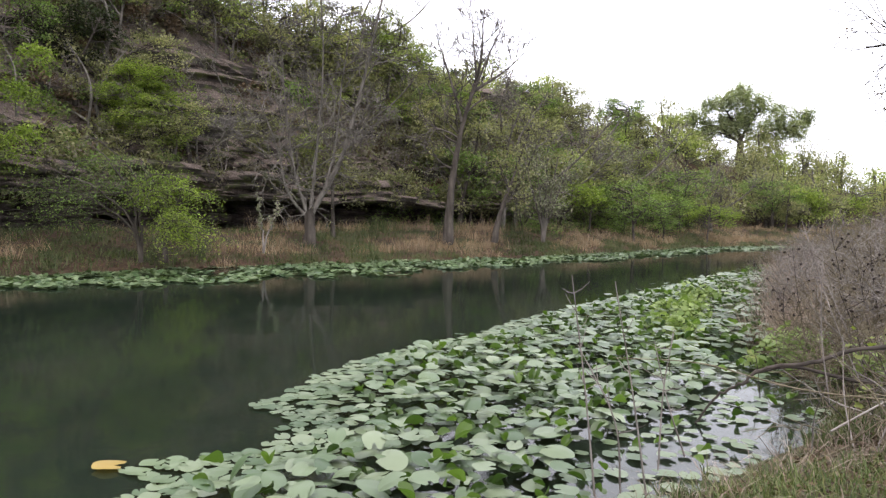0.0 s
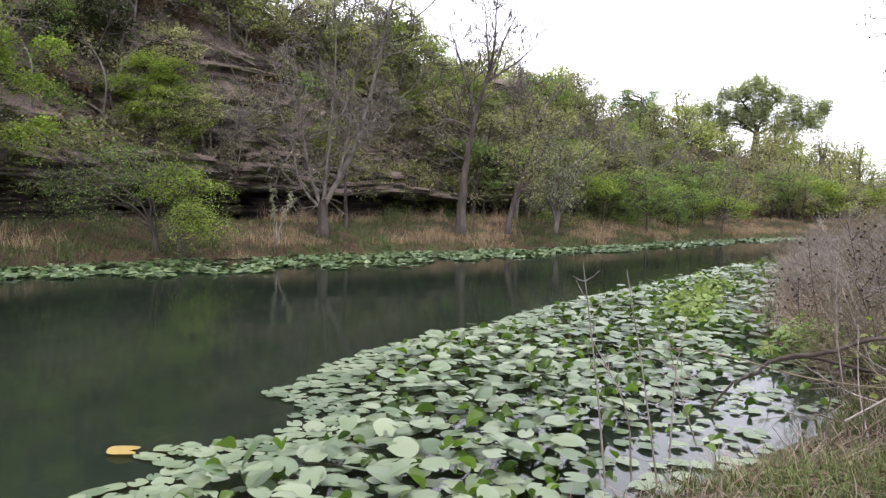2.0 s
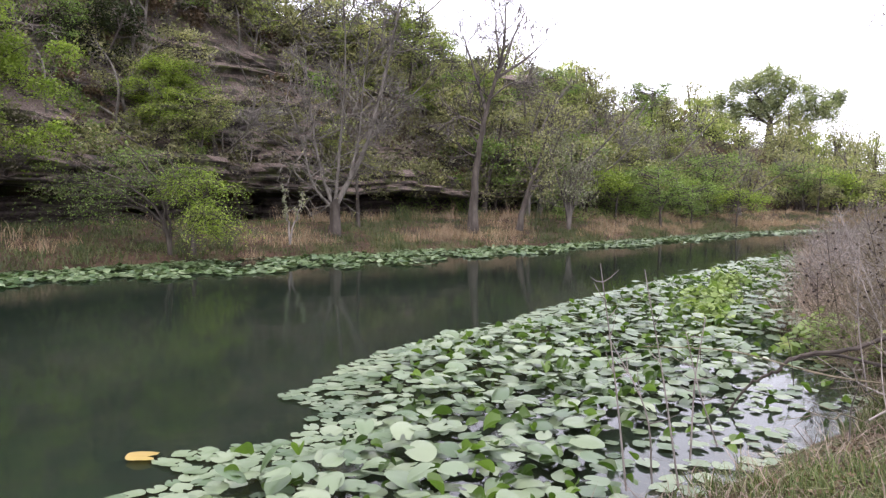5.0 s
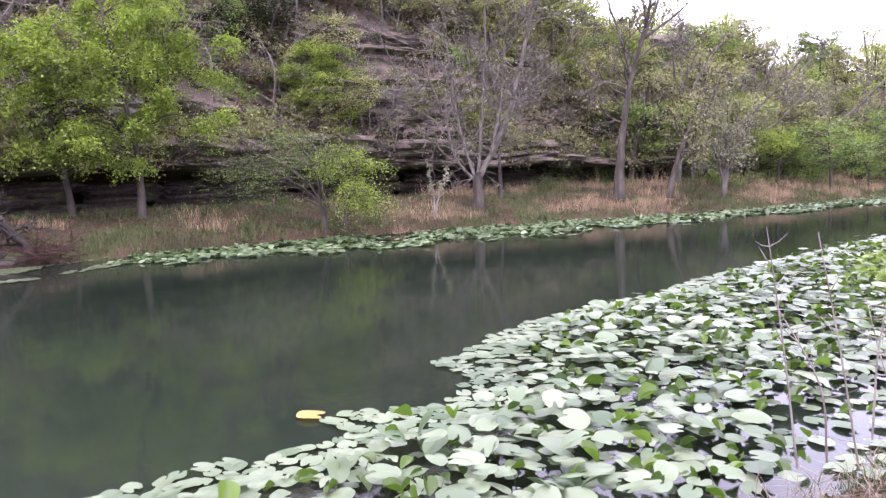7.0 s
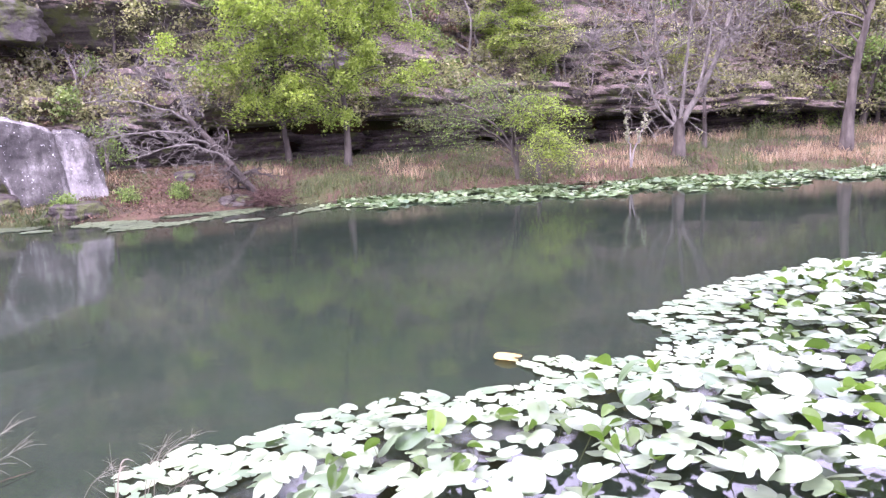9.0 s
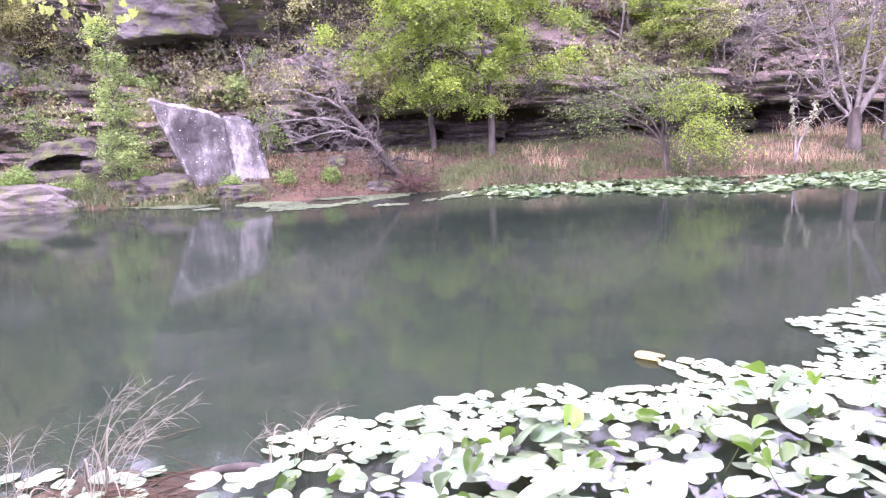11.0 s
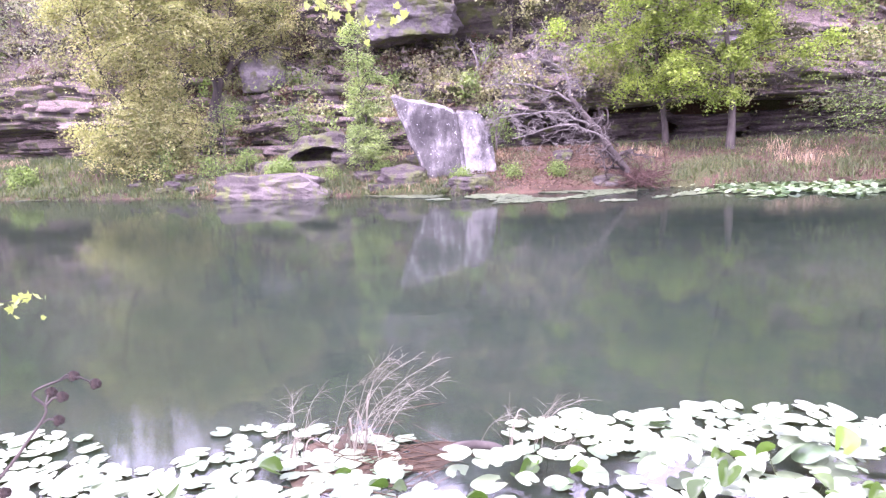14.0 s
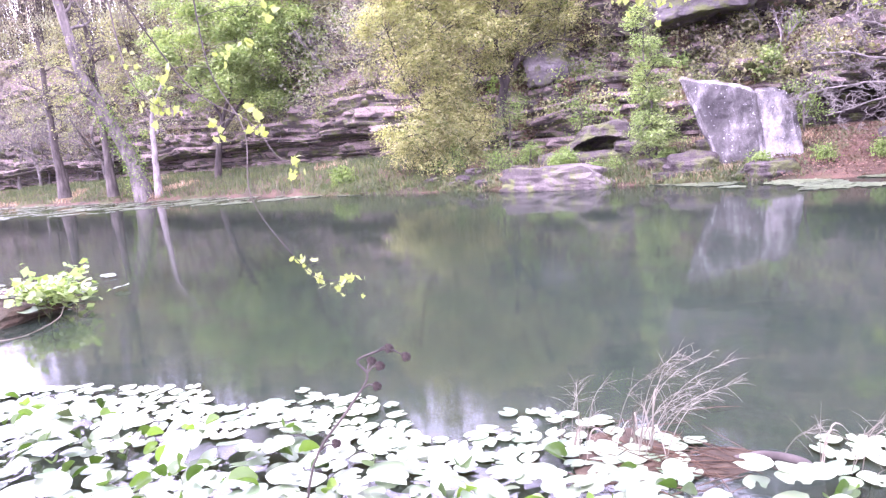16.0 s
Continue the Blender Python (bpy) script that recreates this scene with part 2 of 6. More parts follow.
# ---- mesh tools ----
class Build:
    """Collects vertices and faces (arrays of one width each) for one mesh."""

    def __init__(self):
        self.v, self.f, self.n = [], [], 0

    def add(self, verts, *faces):
        verts = np.asarray(verts, float).reshape(-1, 3)
        for f in faces:
            f = np.asarray(f, int)
            if len(f):
                self.f.append(f + self.n)
        self.v.append(verts)
        self.n += len(verts)
        return self

    def tube(self, pts, radii, sides=5):
        pts = np.asarray(pts, float)
        n = len(pts)
        tan = np.gradient(pts, axis=0)
        tan /= np.linalg.norm(tan, axis=1)[:, None] + 1e-9
        ref = np.where(np.abs(tan[:, 2:3]) > 0.85, [[1.0, 0, 0]], [[0, 0, 1.0]])
        if np.abs(tan[:, 2]).max() > 0.85:
            ref = np.tile([[0.9, 0.43, 0.0]], (n, 1))
        a = np.cross(tan, ref)
        a /= np.linalg.norm(a, axis=1)[:, None] + 1e-9
        b = np.cross(tan, a)
        ang = np.arange(sides) * 2 * np.pi / sides
        ring = pts[:, None] + np.asarray(radii, float)[:, None, None] * (a[:, None] * np.cos(ang)[None, :, None] + b[:, None] * np.sin(ang)[None, :, None])
        i, j = np.meshgrid(np.arange(n - 1), np.arange(sides), indexing="ij")
        k = (j + 1) % sides
        q = np.stack([i * sides + j, i * sides + k, (i + 1) * sides + k, (i + 1) * sides + j], -1).reshape(-1, 4)
        return self.add(ring, q)

    def arrays(self):
        return np.concatenate(self.v) if self.v else np.zeros((0, 3)), self.f

    def place(self, arrays, pos, turn=0.0, size=1.0, tall=1.0):
        v, fs = arrays
        c, s = math.cos(turn), math.sin(turn)
        w = np.stack([(v[:, 0] * c - v[:, 1] * s) * size, (v[:, 0] * s + v[:, 1] * c) * size, v[:, 2] * size * tall], 1) + np.asarray(pos)
        return self.add(w, *fs)

    def mesh(self, name, smooth=False):
        v, fs = self.arrays()
        me = bpy.data.meshes.new(name)
        total = sum(len(f) for f in fs)
        loops = np.concatenate([f.ravel() for f in fs]) if fs else np.zeros(0, int)
        widths = np.concatenate([np.full(len(f), f.shape[1]) for f in fs]) if fs else np.zeros(0, int)
        starts = np.concatenate([[0], np.cumsum(widths)[:-1]]) if total else widths
        me.vertices.add(len(v))
        me.vertices.foreach_set("co", v.ravel())
        me.loops.add(len(loops))
        me.loops.foreach_set("vertex_index", loops)
        me.polygons.add(total)
        me.polygons.foreach_set("loop_start", starts)
        if smooth:
            me.polygons.foreach_set("use_smooth", np.ones(total, bool))
        me.update(calc_edges=True)
        me.validate()
        return me


def part(name, build, material, parent=None, label="", smooth=False):
    me = build.mesh(name, smooth) if isinstance(build, Build) else build
    if not me.materials:
        me.materials.append(material)
    ob = new(name, me)
    if parent is not None:
        ob.parent = parent
    if label:
        tagged(ob, label)
    return ob


def thing(name, at, label, category, group=""):
    ob = new(name)
    ob.location = at
    return tagged(ob, label, category, group)


def stuff(name, build, material, label, category, smooth=False):
    return tagged(part(name, build, material, None, "", smooth), label, category, "", "stuff")


def spline(points, per=6):
    """A smooth line through the points."""
    p = np.asarray(points, float)
    p = np.vstack([2 * p[0] - p[1], p, 2 * p[-1] - p[-2]])
    out = []
    for i in range(1, len(p) - 2):
        for t in np.arange(per) / per:
            a, b, c, d = p[i - 1], p[i], p[i + 1], p[i + 2]
            out.append(0.5 * (2 * b + (c - a) * t + (2 * a - 5 * b + 4 * c - d) * t * t + (3 * b - a - 3 * c + d) * t ** 3))
    out.append(p[-2])
    return np.array(out)


def leaf_quads(build, pos, size, rng, flat=0.4, aspect=0.6, simple=False):
    """A small diamond leaf at every place."""
    n = len(pos)
    if not n:
        return build
    nor = rng.normal(size=(n, 3))
    nor[:, 2] += flat * 2
    nor /= np.linalg.norm(nor, axis=1)[:, None]
    t = np.cross(nor, rng.normal(size=(n, 3)))
    t /= np.linalg.norm(t, axis=1)[:, None] + 1e-9
    b = np.cross(nor, t)
    L = size * rng.uniform(0.6, 1.3, (n, 1))
    if simple:
        v = np.stack([pos - t * L * 0.5, pos + b * L * 0.45 + t * L * 0.2, pos + t * L * 0.5 - b * L * 0.35], 1)
        return build.add(v, np.arange(3 * n).reshape(n, 3))
    v = np.stack([pos - t * L * 0.5, pos + b * L * 0.5 * aspect + nor * L * 0.08, pos + t * L * 0.5, pos - b * L * 0.5 * aspect + nor * L * 0.08], 1)
    return build.add(v, np.arange(4 * n).reshape(n, 4))


def grow(build, rng, start, way, length, radius, level, tips, spread=0.8, rise=0.15, kids=5, sides=4, wander=0.25, thin=0.62, least=0.004):
    """A branch with its side branches; gathers the places where leaves sit."""
    n = 5 if level > 1 else 3 if level or sides > 3 else 2
    pts, d = [np.asarray(start, float)], np.asarray(way, float)
    for _ in range(n):
        d = d + rng.normal(size=3) * wander
        d[2] += rise
        d /= np.linalg.norm(d)
        pts.append(pts[-1] + d * length / n)
    pts = np.array(pts)
    radius = max(radius, least * 1.25)
    rad = np.linspace(radius, max(radius * 0.3, least), n + 1)
    build.tube(pts, rad, max(3, sides))
    if level == 0:
        tips.extend(pts[1:])
        return
    tips.append(pts[-1])
    for k in range(kids):
        f = rng.uniform(0.25, 1.0)
        i = min(int(f * n), n - 1)
        p = pts[i] + (pts[i + 1] - pts[i]) * (f * n - i)
        axis = pts[i + 1] - pts[i]
        axis /= np.linalg.norm(axis)
        side = rng.normal(size=3)
        side -= axis * side.dot(axis)
        side /= np.linalg.norm(side) + 1e-9
        w = axis * (1 - spread * 0.5) + side * spread
        grow(build, rng, p, w / np.linalg.norm(w), length * rng.uniform(0.4, 0.75) * (1.2 - 0.5 * f), radius * thin * (1.1 - 0.5 * f), level - 1, tips, spread, rise, kids, sides - 1, wander, thin, least)


def tree_arrays(seed, stems, boughs=10, length=2.0, level=2, kids=5, start=0.35, spread=0.8, rise=0.12, per_tip=12, loose=0.25, leaf=0.13, flat=0.4, cap=14000, wander=0.25, sides=5, simple=False, least=0.004):
    """Wood and leaves of a tree; stems are lists of points with the radius at foot and top."""
    rng = np.random.default_rng(seed)
    limbs, leaves, tips = [], Build(), []
    for pts, r0, r1, *own in stems:
        wood = Build()
        limbs.append(wood)
        line = spline(pts, 5)
        jitter = rng.normal(size=line.shape) * (r0 * 0.06 if r0 > 0.05 else 0.03)
        jitter[0] = 0
        line = line + jitter
        f = np.linspace(0, 1, len(line))
        rad = r0 + (r1 - r0) * f ** 0.8
        if pts[0][2] <= 0.01:
            rad = rad * (1 + 0.35 * np.exp(-f * 14))
            line[0][2] -= 0.45
        wood.tube(line, rad, 8 if r0 > 0.1 else 5)
        count = own[0] if own else boughs
        for k in range(count):
            g = start + (1 - start) * (k + rng.uniform(0, 1)) / count
            i = min(int(g * (len(line) - 1)), len(line) - 2)
            axis = line[i + 1] - line[i]
            axis /= np.linalg.norm(axis)
            side = rng.normal(size=3)
            side -= axis * side.dot(axis)
            side /= np.linalg.norm(side)
            w = axis * (0.55 - 0.3 * spread) + side * spread
            r = r0 + (r1 - r0) * g ** 0.8
            grow(wood, rng, line[i], w / np.linalg.norm(w), length * rng.uniform(0.6, 1.15) * (1.15 - 0.55 * g), r * 0.5, level, tips, spread, rise, kids, sides, wander, 0.62, least)
        tips.append(line[-1])
    tips = np.array(tips)
    if per_tip > 0:
        pos = np.repeat(tips, per_tip, 0)
        if len(pos) > cap:
            pos = pos[rng.choice(len(pos), cap, False)]
        pos = pos + rng.normal(size=pos.shape) * loose
        leaf_quads(leaves, pos, leaf, rng, flat, 0.6, simple)
    return limbs, leaves


def tree(name, at, label, wood, leaves, bark, foliage, group="", category="tree", turn=0.0, limb_bark=None):
    ob = thing(name, at, label, category, group)
    ob.rotation_euler[2] = turn
    for k, limb in enumerate(wood):
        part("limb" if k else "trunk", limb, (limb_bark or bark) if k else bark, ob, "", True)
    if leaves is not None and leaves.n:
        part("crown", leaves, foliage, ob)
    return ob


def crown_hubs(seed, centre, radii, count):
    """Places for sprays, spread through a crown and thickest near its outside."""
    r = np.random.default_rng(seed)
    d = r.normal(size=(count, 3))
    d /= np.linalg.norm(d, axis=1)[:, None]
    return np.asarray(centre) + d * np.asarray(radii) * r.uniform(0.35, 1.0, (count, 1))


def spray_tree(seed, stems, hubs, wide, each, leaf, droop=0.4, thick=0.09, twigs=9, bough=0.019):
    """A tree whose leaves sit in layered, drooping sprays at the ends of its boughs."""
    r = np.random.default_rng(seed)
    limbs, leaves = tree_arrays(seed, stems, 0, per_tip=0)
    lines = np.vstack([spline(p, 5) for p, *_ in stems])
    boughs = Build()
    for h in np.asarray(hubs, float):
        d = np.linalg.norm(lines - h, axis=1) + 1.5 * np.maximum(0, lines[:, 2] - h[2] + 0.3)
        foot = lines[int(np.argmin(d))]
        mid = (foot + h) / 2 + [0, 0, 0.12 * np.linalg.norm(h - foot)] + r.normal(size=3) * 0.08
        boughs.tube(spline([foot, mid, h], 4), np.linspace(bough, bough * 0.45, 9), 4)
        w = wide * r.uniform(0.7, 1.3)
        for k in range(twigs):
            a = r.uniform(0, 6.3)
            L = w * r.uniform(0.55, 1.25)
            f = np.linspace(0, 1, 4)[:, None]
            line = h + np.array([[math.cos(a), math.sin(a), r.normal(0.1, 0.22)]]) * L * f - np.array([0, 0, 1.0]) * droop * L * f ** 2
            boughs.tube(line, [bough * 0.58, bough * 0.47, bough * 0.37, bough * 0.21], 3)
            n = each // twigs
            g = r.uniform(0.12, 1.05, n)
            p = np.stack([np.interp(g, f[:, 0], line[:, i]) for i in range(3)], 1)
            p += r.normal(size=(n, 3)) * [0.16 * w, 0.16 * w, thick]
            leaf_quads(leaves, p, leaf, r, 0.9, 0.6, True)
    limbs.append(boughs)
    return limbs, leaves

# ---- plan: the two shores, right to left on the far side ----
FAR = [(95, 70), (60, 62), (40, 55), (25, 48.5), (17, 43.5), (12.7, 39.3), (5.8, 32.4), (0.4, 28.5), (-4.8, 24.7), (-8.2, 21.9), (-10.7, 19.1), (-12.9, 16.8),
       (-14.6, 14.3), (-16.4, 11.3), (-18.3, 9.4), (-20.3, 7.3), (-23, 4.9), (-26.2, 1.7), (-29.5, -1.2), (-34.3, -4.9), (-38.4, -8.6), (-43, -14.2), (-54, -26.5), (-70, -50)]
NEAR = [(-45, -60), (-14, -14), (-6, -7), (-3, -4), (-2.0, -2), (-1.7, 0), (-1.2, 1.7), (-0.4, 3.0), (0.9, 4.1), (1.6, 4.6), (2.4, 5.2), (3.2, 5.8), (4.05, 6.9), (4.75, 8.6), (5.35, 11), (8.5, 17.5),
        (13.2, 25.8), (20, 32), (32, 38), (60, 46), (95, 52)]


def even(points, step):
    """Resample a line at even steps; gives places and smoothed normals to its right."""
    line = spline([(x, y, 0) for x, y in points], 10)[:, :2]
    d = np.concatenate([[0], np.cumsum(np.linalg.norm(np.diff(line, axis=0), axis=1))])
    u = np.arange(0, d[-1], step)
    p = np.stack([np.interp(u, d, line[:, 0]), np.interp(u, d, line[:, 1])], 1)
    t = np.gradient(p, axis=0)
    w = int(3.0 / step)
    k = np.exp(-0.5 * (np.arange(-2 * w, 2 * w + 1) / w) ** 2)
    t = np.stack([np.convolve(np.pad(t[:, i], 2 * w, "edge"), k / k.sum(), "valid") for i in range(2)], 1)
    t /= np.linalg.norm(t, axis=1)[:, None]
    return p, np.stack([t[:, 1], -t[:, 0]], 1)


STEP = 0.25
FP, FN = even(FAR, STEP)
NP_, NN = even(NEAR, STEP)


def shore_index(x, y):
    return int(np.argmin((FP[:, 0] - x) ** 2 + (FP[:, 1] - y) ** 2))


HILL = [(95, 70, 0.24), (60, 62, 0.24), (25, 48.5, 0.92), (17, 43.5, 1.15), (12.7, 39.3, 1.1), (5.8, 32.4, 1.03), (0.4, 28.5, 1.22), (-4.8, 24.7, 1.3), (-9.5, 20.5, 1.4), (-72, -50, 1.4)]


def hill_scale(u):
    """How high the hill stands behind each step of the far shore, 1 being the whole height."""
    return np.interp(u, [shore_index(x, y) for x, y, _ in HILL], [h for _, _, h in HILL])


def signed(xy, line, nor, want_index=False):
    out = np.empty(len(xy))
    which = np.empty(len(xy), int)
    for a in range(0, len(xy), 4000):
        q = xy[a:a + 4000]
        d2 = (q[:, None, 0] - line[None, ::2, 0]) ** 2 + (q[:, None, 1] - line[None, ::2, 1]) ** 2
        i = np.argmin(d2, 1) * 2
        side = ((q - line[i]) * nor[i]).sum(1)
        which[a:a + 4000] = i
        out[a:a + 4000] = np.sqrt(d2[np.arange(len(q)), i // 2]) * np.sign(side)
    return (out, which) if want_index else out


def ground_height(xy):
    xy = np.asarray(xy, float).reshape(-1, 2)
    (f, which), n = signed(xy, FP, FN, True), signed(xy, NP_, NN)
    far = np.interp(f, [-4, -1.2, 0, 0.5, 2.0, 4.0, 9.4, 14.0, 22, 45, 90, 400], [-1.3, -0.6, 0.0, 0.28, 0.7, 1.08, 1.15, 8.5, 9.2, 9.8, 10, 10])
    far = np.where(far > 1.15, 1.15 + (far - 1.15) * hill_scale(which), far)
    near = np.interp(n, [-4, -1.5, 0, 0.6, 1.4, 4, 15, 60], [-1.3, -0.5, 0.0, 0.25, 0.45, 0.62, 1.2, 2.5])
    return np.maximum(far, near)


def ground_at(x, y):
    return float(ground_height([(x, y)])[0])


def make_ground():
    fine = np.arange(-71.1, 71.2, 0.9)
    out = 71.1 + 3 * (1.28 ** np.arange(1, 22))
    ax = np.concatenate([-out[::-1], fine, out])
    X, Y = np.meshgrid(ax, ax, indexing="ij")
    xy = np.stack([X.ravel(), Y.ravel()], 1)
    z = ground_height(xy)
    near = np.hypot(xy[:, 0], xy[:, 1]) < 60
    z[near] += np.array([noise.noise((x * 0.9, y * 0.9, 0)) * 0.09 + noise.noise((x * 2.3, y * 2.3, 5)) * 0.05 for x, y in xy[near]]) * np.clip(z[near] * 4, 0, 1)
    n = len(ax)
    i, j = np.meshgrid(np.arange(n - 1), np.arange(n - 1), indexing="ij")
    q = np.stack([i * n + j, (i + 1) * n + j, (i + 1) * n + j + 1, i * n + j + 1], -1).reshape(-1, 4)
    b = Build().add(np.column_stack([xy, z]), q)
    tagged(part("ground", b, SOIL, None, "", True), "brown leaf-littered soil banks with mossy green patches", "ground", "", "structure")


def make_water():
    b = Build().add([(-160, -160, 0), (160, -160, 0), (160, 160, 0), (-160, 160, 0)], [[0, 1, 2, 3]])
    tagged(part("water", b, WATER), "still murky green river with soft reflections", "water", "", "structure")


make_ground()
make_water()

# ---- the cliff: beds of limestone with a low hollow at the foot ----
rng = np.random.default_rng(5)
BEDS = [1.0, 1.35, 1.7, 2.0, 2.3]
SOFT = [False] * 4
while BEDS[-1] < 8.8:
    soft_bed = len(SOFT) > 6 and (not SOFT[-1]) and rng.random() < 0.9
    SOFT.append(soft_bed)
    BEDS.append(BEDS[-1] + (rng.uniform(0.8, 2.0) if soft_bed else rng.uniform(0.2, 0.7)))
SOFT.append(False)
BOULDER_AT = shore_index(-18.6, 9.6)
ROCKS_AT = shore_index(-21.8, 6.0)


def cliff_offset(u, bed):
    """How far inland the face of a bed stands, u steps along the far shore."""
    m = u * STEP
    z0, z1 = BEDS[bed], BEDS[bed + 1]
    mid = 0.5 * (z0 + z1)
    cell = math.floor(m * 0.55 + 1.7 * noise.noise((m * 0.3, bed * 3.1, 2)) + bed * 0.37)
    block = noise.cell((cell * 1.3, bed * 2.7, 0.5)) - 0.5
    calm = 1.0 if mid < 3.6 else 0.25
    s = 4.7 + (mid - 1) * 0.56 - calm * (0.7 * noise.noise((m * 0.12, bed * 0.9, 0)) + 0.5 * noise.noise((m * 0.4, bed * 1.7, 9)) + 0.5 * block)
    s += 1.1 * noise.noise((m * 0.05, 3.3, mid * 0.12)) + 0.5 * noise.noise((m * 0.17, 1.3, mid * 0.35))
    near = math.exp(-((u - BOULDER_AT) * STEP / 6.0) ** 2)
    rubble = math.exp(-((u - ROCKS_AT) * STEP / 7.5) ** 4)
    if mid < 3.8:
        s += rubble * (-1.1 + 0.85 * (mid - 1))
    if mid < 1.95:
        s += (5.0 + 0.6 * noise.noise((m * 0.2, 7.7, 0))) * (1 - rubble) * (0.3 if u > ROCKS_AT else 1.0)
    elif mid < 3.0:
        s -= (0.35 + 0.9 * noise.noise((m * 0.33, 5.1, 0))) * (1 - near)
    if 3.5 < mid < 4.75:
        s += 0.9 * near
    elif 4.75 < mid < 6.3:
        s -= 1.3 * near
    return s


def make_cliff():
    first, last = shore_index(13.5, 40), shore_index(-66, -40)
    cols = list(range(first, last))
    rows, zs = [], []
    for k in range(len(BEDS) - 1):
        z0, z1 = BEDS[k], BEDS[k + 1]
        offs = np.array([cliff_offset(u, k) for u in cols])
        above = np.array([cliff_offset(u, min(k + 1, len(BEDS) - 2)) for u in cols])
        for f in ((0.04, 0.2, 0.23, 0.45, 0.48, 0.72, 0.75, 0.96) if not SOFT[k] else (0.02, 0.15, 0.3, 0.45, 0.6, 0.75, 0.9)):
            z = z0 + (z1 - z0) * f
            worn = 0.08 * (2 * f - 1) ** 4
            face = offs + (above - offs + 0.25) * f if SOFT[k] else offs + worn
            leaf_bed = int(f * 4 + 0.12) + 5 * k
            face = face + np.array([0.28 * (noise.cell((math.floor(u * STEP * 1.3 + leaf_bed * 0.61) * 1.7, leaf_bed * 3.3, 0.5)) - 0.5) for u in cols]) * (0 if SOFT[k] else 1 if z < 3.6 else 0.5)
            rows.append(face + np.array([0.2 * noise.noise((u * STEP * 0.9, z * 1.6, 4)) + 0.16 * noise.noise((u * STEP * 2.3, z * 4, 8)) + 0.14 * noise.noise((u * STEP * 5, z * 7, 3)) for u in cols]))
            zs.append(np.array([z + 0.32 * min(1, max(0.9 if z > 1.6 else 0, z - 2.0)) * noise.noise((u * STEP * 0.3, z * 0.3, 6)) for u in cols]))
    rows.append(rows[-1] + 4.0)
    zs.append(zs[-1] + 0.5)
    rows.insert(0, rows[0] + 0.0)
    zs.insert(0, zs[0] - 0.6)
    S, Z = np.array(rows), np.array(zs)
    tall = hill_scale(np.array(cols))
    Z = np.where(Z > 1, 1 + (Z - 1) * tall, Z)
    p, n = FP[cols], FN[cols]
    X, Y = p[None, :, 0] + n[None, :, 0] * S, p[None, :, 1] + n[None, :, 1] * S
    R, C = S.shape
    i, j = np.meshgrid(np.arange(R - 1), np.arange(C - 1), indexing="ij")
    q = np.stack([i * C + j, i * C + j + 1, (i + 1) * C + j + 1, (i + 1) * C + j], -1).reshape(-1, 4)
    b = Build().add(np.stack([X, Y, Z], -1), q)
    tagged(part("cliff", b, ROCK), "layered grey-brown limestone cliff with an undercut hollow at its foot", "cliff", "", "structure")


make_cliff()


def on_cliff(u, z):
    """A place on the cliff's face, z metres up."""
    k = max(i for i in range(len(BEDS) - 1) if BEDS[i] <= max(z, 1.01))
    s = cliff_offset(u, k)
    return np.array([FP[u][0] + FN[u][0] * s, FP[u][1] + FN[u][1] * s, 1 + (z - 1) * float(hill_scale(u))])


def inland(u, s):
    x, y = FP[u] + FN[u] * s
    return float(x), float(y)

# ---- rocks ----
def rock_build(seed, size, rough=0.22, detail=4, block=0.5):
    bm = bmesh.new()
    bmesh.ops.create_icosphere(bm, subdivisions=detail, radius=1.0)
    for v in bm.verts:
        c = v.co.copy()
        m = max(abs(c.x), abs(c.y), abs(c.z))
        c = c.lerp(c / m * 0.8, block)
        d = 1 + rough * noise.noise(c * 1.3 + Vector((seed * 7.1, 0, 0))) + rough * 0.45 * noise.noise(c * 3.7 + Vector((0, seed * 3.3, 0))) + rough * 0.2 * noise.noise(c * 9 + Vector((0, 0, seed)))
        c *= d
        v.co = (c.x * size[0], c.y * size[1], c.z * size[2])
    me = bpy.data.meshes.new("rock")
    bm.to_mesh(me)
    bm.free()
    return me


def rock(seed, at, size, turn=0.0, tilt=0.0, material=None, label="grey weathered limestone rock on the river bank", group="bank rocks", name="rock"):
    ob = part(name, rock_build(seed, size), material or ROCK_BANK)
    ob.location, ob.rotation_euler = at, (radians(tilt), 0, radians(turn))
    return tagged(ob, label, "rock", group)


def slab_build(outline, depth, seed):
    """A standing slab of rock with this outline, broken faces and worn edges."""
    bm = bmesh.new()
    front = bm.faces.new([bm.verts.new((a, 0, z)) for a, z in outline])
    got = bmesh.ops.extrude_face_region(bm, geom=[front])
    for v in got["geom"]:
        if isinstance(v, bmesh.types.BMVert):
            v.co.y += depth
            v.co.z -= 0.25 * depth
    worn = bmesh.ops.bevel(bm, geom=bm.edges[:], offset=0.1, segments=1, affect="EDGES")
    for f in worn["faces"]:
        f.material_index = 1
    bmesh.ops.triangulate(bm, faces=bm.faces[:])
    for _ in range(3):
        bmesh.ops.subdivide_edges(bm, edges=[e for e in bm.edges if e.calc_length() > 0.14], cuts=1)
        bmesh.ops.triangulate(bm, faces=[f for f in bm.faces if len(f.verts) > 3])
    bm.normal_update()
    for v in bm.verts:
        c = v.co
        v.co += v.normal * (0.06 * noise.noise(c * 1.6 + Vector((seed, 0, 0))) + 0.04 * noise.noise(c * 6 + Vector((0, seed, 0))))
    bmesh.ops.recalc_face_normals(bm, faces=bm.faces[:])
    me = bpy.data.meshes.new("slab")
    bm.to_mesh(me)
    bm.free()
    return me


